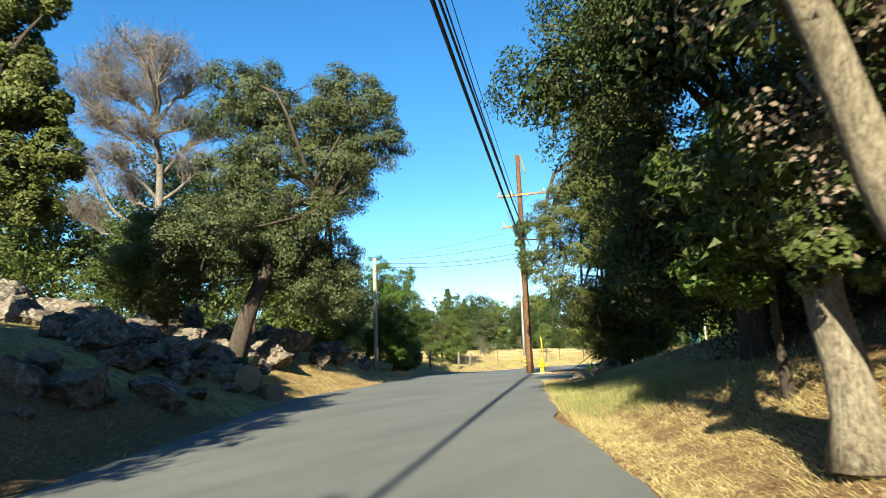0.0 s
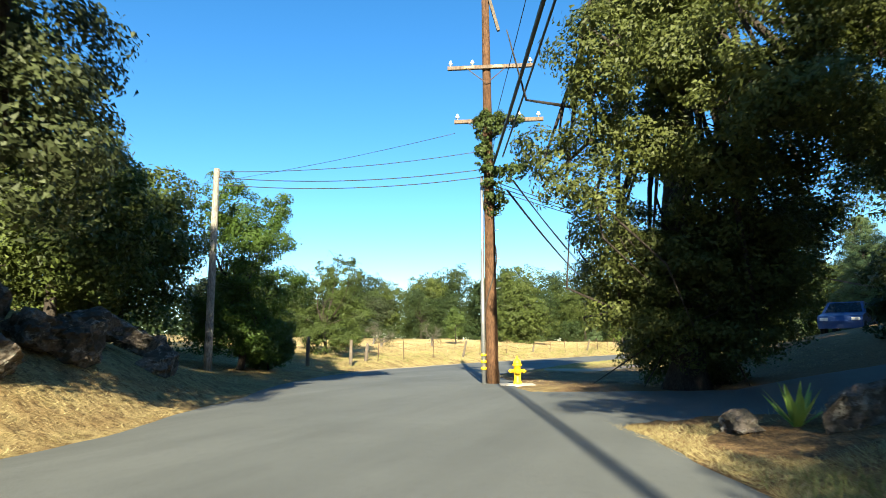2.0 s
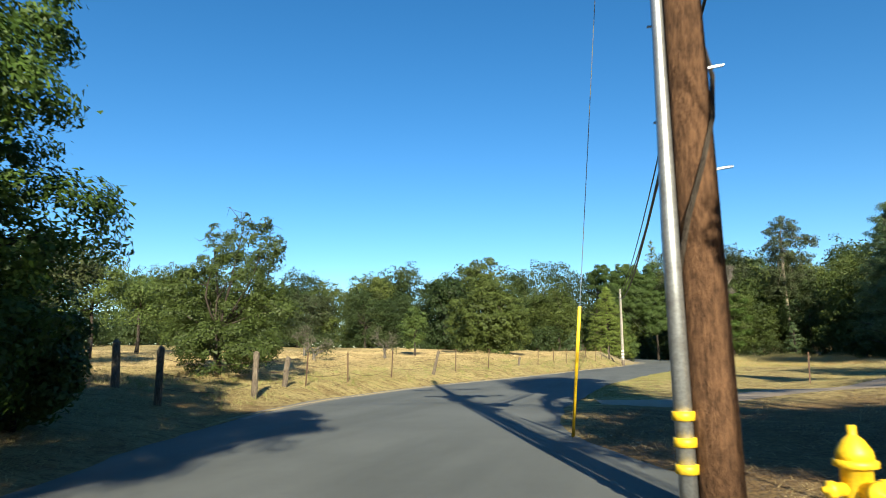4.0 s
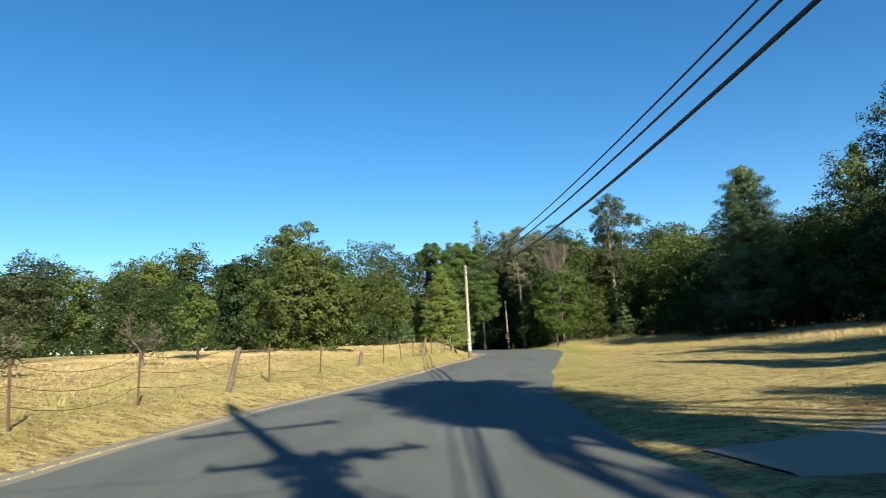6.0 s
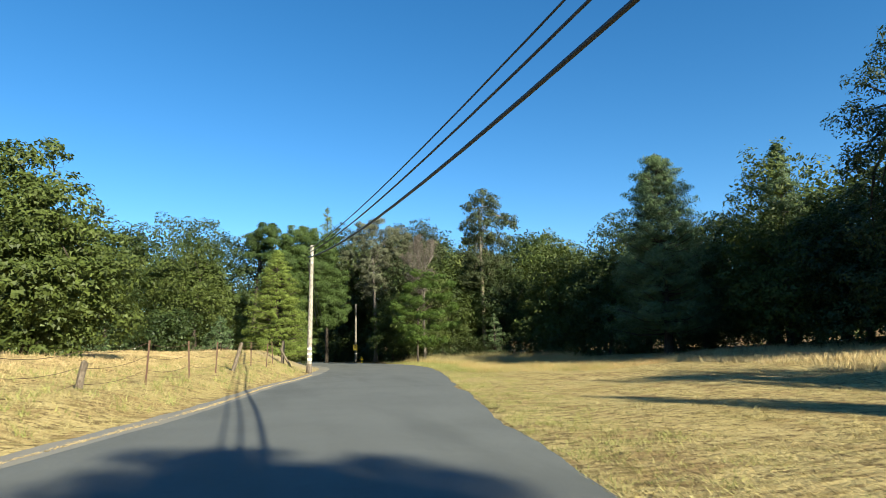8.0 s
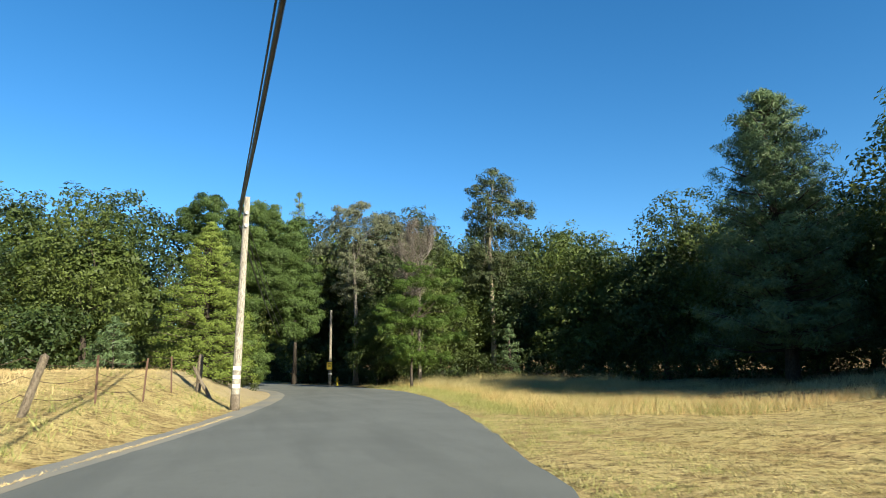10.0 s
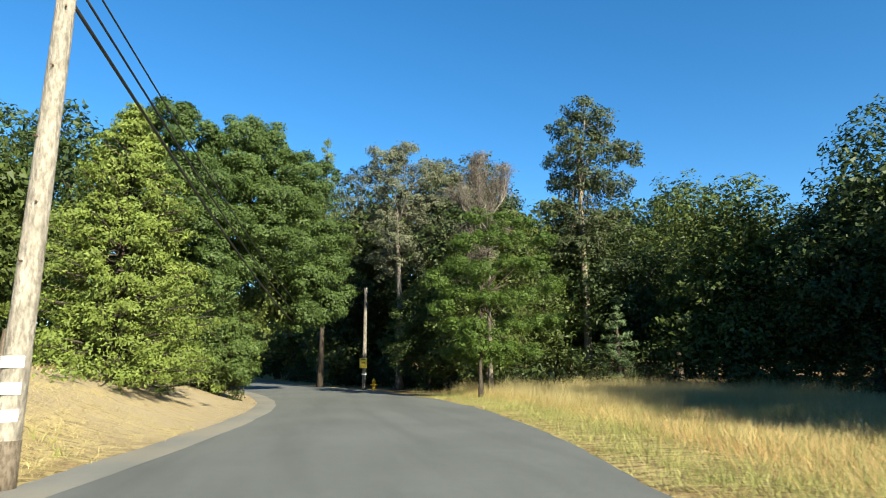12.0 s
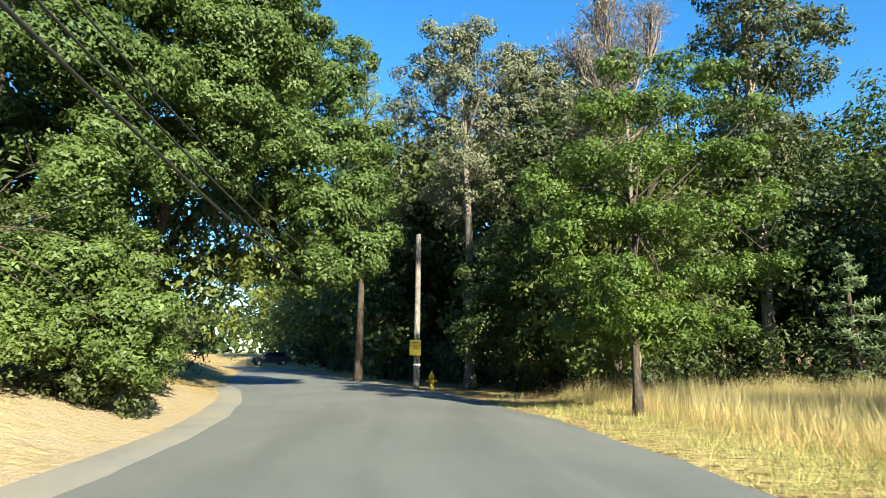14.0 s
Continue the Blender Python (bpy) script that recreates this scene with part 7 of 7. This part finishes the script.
def car(x, y, rz, paint, label):
    t = tagged(new("parked_car"), label, "car")
    t.matrix_world = pose(x, y, gz(x, y), 0, 0, rz)
    prof = [(-2.1, 0.35), (-2.15, 0.75), (-1.95, 0.95), (-1.75, 1.0), (-1.45, 1.5), (0.35, 1.55), (1.05, 1.02), (1.95, 0.88), (2.12, 0.65), (2.1, 0.32)]
    bm = bmesh.new()
    rows = []
    for yy, k in ((-0.82, 0.97), (-0.86, 1.0), (0.86, 1.0), (0.82, 0.97)):
        rows.append([bm.verts.new((px * k, yy * (0.82 if pz > 1.2 else 1.0), pz if k == 1 else 0.3 + (pz - 0.3) * 0.97)) for px, pz in prof])
    for a, b2 in zip(rows, rows[1:]):
        for i in range(len(prof)):
            j = (i + 1) % len(prof)
            bm.faces.new((a[i], a[j], b2[j], b2[i]))
    bm.faces.new(rows[0][::-1])
    bm.faces.new(rows[-1])
    bmesh.ops.recalc_face_normals(bm, faces=bm.faces)
    part("body", bm, paint, t)
    for s in (-1, 1):
        bm = bmesh.new()
        vs = [bm.verts.new(p) for p in ((-1.5, 0.84 * s, 1.02), (0.8, 0.84 * s, 1.02), (0.25, 0.735 * s, 1.44), (-1.3, 0.735 * s, 1.44))]
        bm.faces.new(vs if s < 0 else vs[::-1])
        bmesh.ops.solidify(bm, geom=bm.faces[:], thickness=0.03)
        part("side_window", bm, GLASS, t)
        for wx in (-1.3, 1.3):
            bm = bmesh.new()
            tube(bm, [(wx, 0.68 * s, 0.33), (wx, 0.7 * s, 0.33), (wx, 0.86 * s, 0.33), (wx, 0.885 * s, 0.33)], [0.28, 0.33, 0.33, 0.28], 20)
            w_ = part("wheel", bm, RUBBER, t)
            bm = bmesh.new()
            tube(bm, [(wx, 0.87 * s, 0.33), (wx, 0.9 * s, 0.33)], [0.2, 0.18], 16)
            part("rim", bm, STEEL, w_)
        for hx in (2.1, -2.14):
            bm = bmesh.new()
            box(bm, hx, 0.6 * s, 0.72, 0.06, 0.32, 0.14, None, 0.02)
            part("headlight" if hx > 0 else "tail_light", bm, WHITE if hx > 0 else painted("red_lens", (0.4, 0.02, 0.02), 0.3), t)
    for x0, z0_, x1, z1 in ((1.0, 1.06, 0.42, 1.5), (-1.73, 1.04, -1.5, 1.47)):
        bm = bmesh.new()
        sgn = 0.025 if x0 > 0 else -0.025
        vs = [bm.verts.new(p) for p in ((x0 + sgn, -0.72, z0_), (x0 + sgn, 0.72, z0_), (x1 + sgn, 0.6, z1), (x1 + sgn, -0.6, z1))]
        bm.faces.new(vs)
        bmesh.ops.solidify(bm, geom=bm.faces[:], thickness=0.02)
        part("windscreen", bm, GLASS, t)
    return t


car(-2.4, 47.4, 250, painted("blue_car_paint", (0.03, 0.07, 0.2), 0.5, 0.0), "blue car parked in the shaded yard")
# the shade on this car is put into its near-black paint
car(-21.0, 167.0, 200, painted("shade_darkened_car_paint", (0.018, 0.019, 0.022), 0.5, 0.0), "car parked beyond the bend, its paint darkened to stand for shade")

# ---- grass ----
def blades(name, label, places, height, width, material, seed, lean=0.35):
    """Thin upright blades standing on the land at the places."""
    rng = np.random.default_rng(seed)
    n = len(places)
    z = ground(places[:, 0], places[:, 1])
    px, py = places[:, 0], places[:, 1]
    h = height * rng.uniform(0.45, 1.25, n) * (0.85 + 0.3 * np.sin(px * 1.7 + 2 * np.sin(py * 1.1)) * np.sin(py * 1.3 + px * 0.5))
    a = rng.uniform(0, 2 * math.pi, n)
    w = width * rng.uniform(0.6, 1.3, n)
    base = np.stack([places[:, 0], places[:, 1], z - 0.01], -1)
    sidev = np.stack([np.cos(a), np.sin(a), np.zeros(n)], -1) * w[:, None] * 0.5
    tip = base + np.stack([rng.normal(size=n) * lean * h, rng.normal(size=n) * lean * h, h], -1)
    v = np.stack([base - sidev, base + sidev, tip], 1)
    me = bpy.data.meshes.new(name)
    me.vertices.add(n * 3)
    me.vertices.foreach_set("co", v.reshape(-1).astype(np.float32))
    me.loops.add(n * 3)
    me.loops.foreach_set("vertex_index", np.arange(n * 3, dtype=np.int32))
    me.polygons.add(n)
    me.polygons.foreach_set("loop_start", np.arange(n, dtype=np.int32) * 3)
    me.update(calc_edges=True)
    me.materials.append(material)
    return tagged(new(name, me), label, "grass", kind="stuff")


def verge(side, y0, y1, d0, d1, n, seed, clump=0.25, power=1.0, tuft=9):
    """Tufted places between d0 and d1 metres off one edge of the road."""
    rng = np.random.default_rng(seed)
    m = max(1, n // tuft)
    y = rng.uniform(y0, y1, m)
    d = d0 + (d1 - d0) * rng.random(m) ** power
    edge = LX if side < 0 else RX
    x = np.interp(y, edge[:, 1], edge[:, 0]) + side * d
    k = rng.integers(0, m, n)
    p = np.stack([x[k], y[k]], -1) + rng.normal(size=(n, 2)) * clump * 0.4
    lx, rx = np.interp(p[:, 1], LX[:, 1], LX[:, 0]), np.interp(p[:, 1], RX[:, 1], RX[:, 0])
    p = p[(p[:, 0] < lx - 0.1) | (p[:, 0] > rx + 0.02)]
    drive = (p[:, 0] > -14) & (p[:, 1] > 23.2 + 0.3 * (p[:, 0] + 13)) & (p[:, 1] < 29.8 + 0.35 * (p[:, 0] + 13))
    gravel = (p[:, 0] > -19) & (np.abs(p[:, 1] - np.interp(p[:, 0], [-19.5, -15.4, -12, -6, 3], [45.5, 45.9, 47, 50, 55])) < 1.8)
    clear = np.hypot(p[:, 0] + 7.9, p[:, 1] - 21.9) < 1.1
    return p[~drive & ~gravel & ~clear]


blades("dry_verge_grass", "dry straw-coloured verge grass in tufts", verge(1, 2, 23, 0.0, 3.8, 110000, 1, 0.3), 0.085, 0.01, STRAW, 1, 1.7)
blades("green_verge_grass", "half-green tufts at the verge", verge(1, 11, 20, 0.1, 2.4, 6500, 2, 0.4), 0.24, 0.01, GREEN_STRAW, 2)
blades("bank_litter_grass", "sparse straw on the shaded bank", verge(1, 3, 30, 3.0, 9, 9000, 3, 0.5), 0.16, 0.02, STRAW, 3, 0.8)
blades("dry_verge_grass", "sparse straw among the boulders", verge(-1, 4, 40, 0.3, 9, 46000, 4, 0.35), 0.08, 0.013, STRAW, 4, 1.5)
blades("yard_litter", "dry leaves and straw on trodden earth", verge(1, 30, 47, 0.1, 10, 36000, 15, 0.45), 0.045, 0.016, DRY_LEAF, 15, 2.4)
blades("yard_straw", "sparse straw beside the gravel track", verge(1, 30, 48, 0.1, 10, 9000, 16, 0.3), 0.07, 0.01, STRAW, 16, 1.4)
blades("field_edge_grass", "pale straw grass on the field bank", verge(-1, 40, 96, 0.6, 5.5, 60000, 5, 0.3), 0.1, 0.011, STRAW, 5, 0.9)
blades("field_grass", "pale dry grass over the fenced field", verge(-1, 40, 98, 4, 26, 76000, 6, 0.6), 0.17, 0.014, STRAW, 6, 0.7)
blades("field_weeds", "half-green weeds on the field bank", verge(-1, 40, 92, 0.8, 5, 5000, 7, 0.22), 0.2, 0.025, GREEN_STRAW, 7, 0.6)
blades("mown_grass", "short mown straw on the slope", verge(1, 47, 86, 0.05, 11, 90000, 8, 0.3, 1.3, tuft=34), 0.065, 0.012, STRAW, 8, 1.5)
blades("mown_green", "greenish mown edge along the asphalt", verge(1, 47, 112, 0.05, 2.4, 28000, 9, 0.3, 1.4, tuft=24), 0.085, 0.011, GREEN_STRAW, 9, 0.9)
blades("mown_far_grass", "short mown straw on the slope", verge(1, 47, 84, 9, 26, 46000, 10, 0.5, tuft=30), 0.085, 0.022, STRAW, 10, 1.2)
def beyond_mowing(p):
    return p[p[:, 1] > np.interp(p[:, 0], [-10, -8.3, -6.5, -4.7, -2, 2, 10], [85, 82, 80.8, 79.9, 79.8, 80.4, 80.5])]


blades("tall_dry_grass", "tall pale dry grass at the wood's edge", beyond_mowing(verge(1, 99, 114, 2.6, 14, 32000, 11, 0.8, tuft=16)), 0.74, 0.0075, STRAW, 11, 0.3)
blades("dry_grass", "knee-high dry grass between the slope and the wood", beyond_mowing(verge(1, 79, 100, 2.6, 14, 24000, 17, 0.8, tuft=20)), 0.42, 0.008, STRAW, 17, 0.5)
blades("golden_grass", "golden dry grass leaning at the wood's edge", beyond_mowing(verge(1, 79, 114, 1.8, 12, 44000, 14, 0.7, tuft=16)), 0.34, 0.008, GOLD, 14, 0.55)
blades("tall_green_grass", "tall half-green grass at the wood's edge", beyond_mowing(verge(1, 79, 113, 0.6, 9, 44000, 12, 0.7, tuft=16)), 0.3, 0.009, GREEN_STRAW, 12, 0.6)
blades("tall_dry_grass", "tall pale dry grass below the wood", verge(1, 66, 88, 13, 24, 16000, 13, 0.6), 0.34, 0.025, STRAW, 13, 0.5)

# dry grass growing in the seam between asphalt and berm
rng = np.random.default_rng(77)
seam_y = rng.uniform(37.5, 86, 10000)
seam_y = seam_y[np.sin(seam_y * 1.7) + np.sin(seam_y * 0.63 + 1) + rng.normal(size=len(seam_y)) * 0.8 > -1.3]
seam_x = np.interp(seam_y, LX[:, 1], LX[:, 0]) + rng.normal(size=len(seam_y)) * 0.02
seam = blades("seam_grass", "dry straw growing along the asphalt's edge", np.stack([seam_x, seam_y], -1), 0.035, 0.02, STRAW, 78, 1.5)
seam.location.z = 0.03
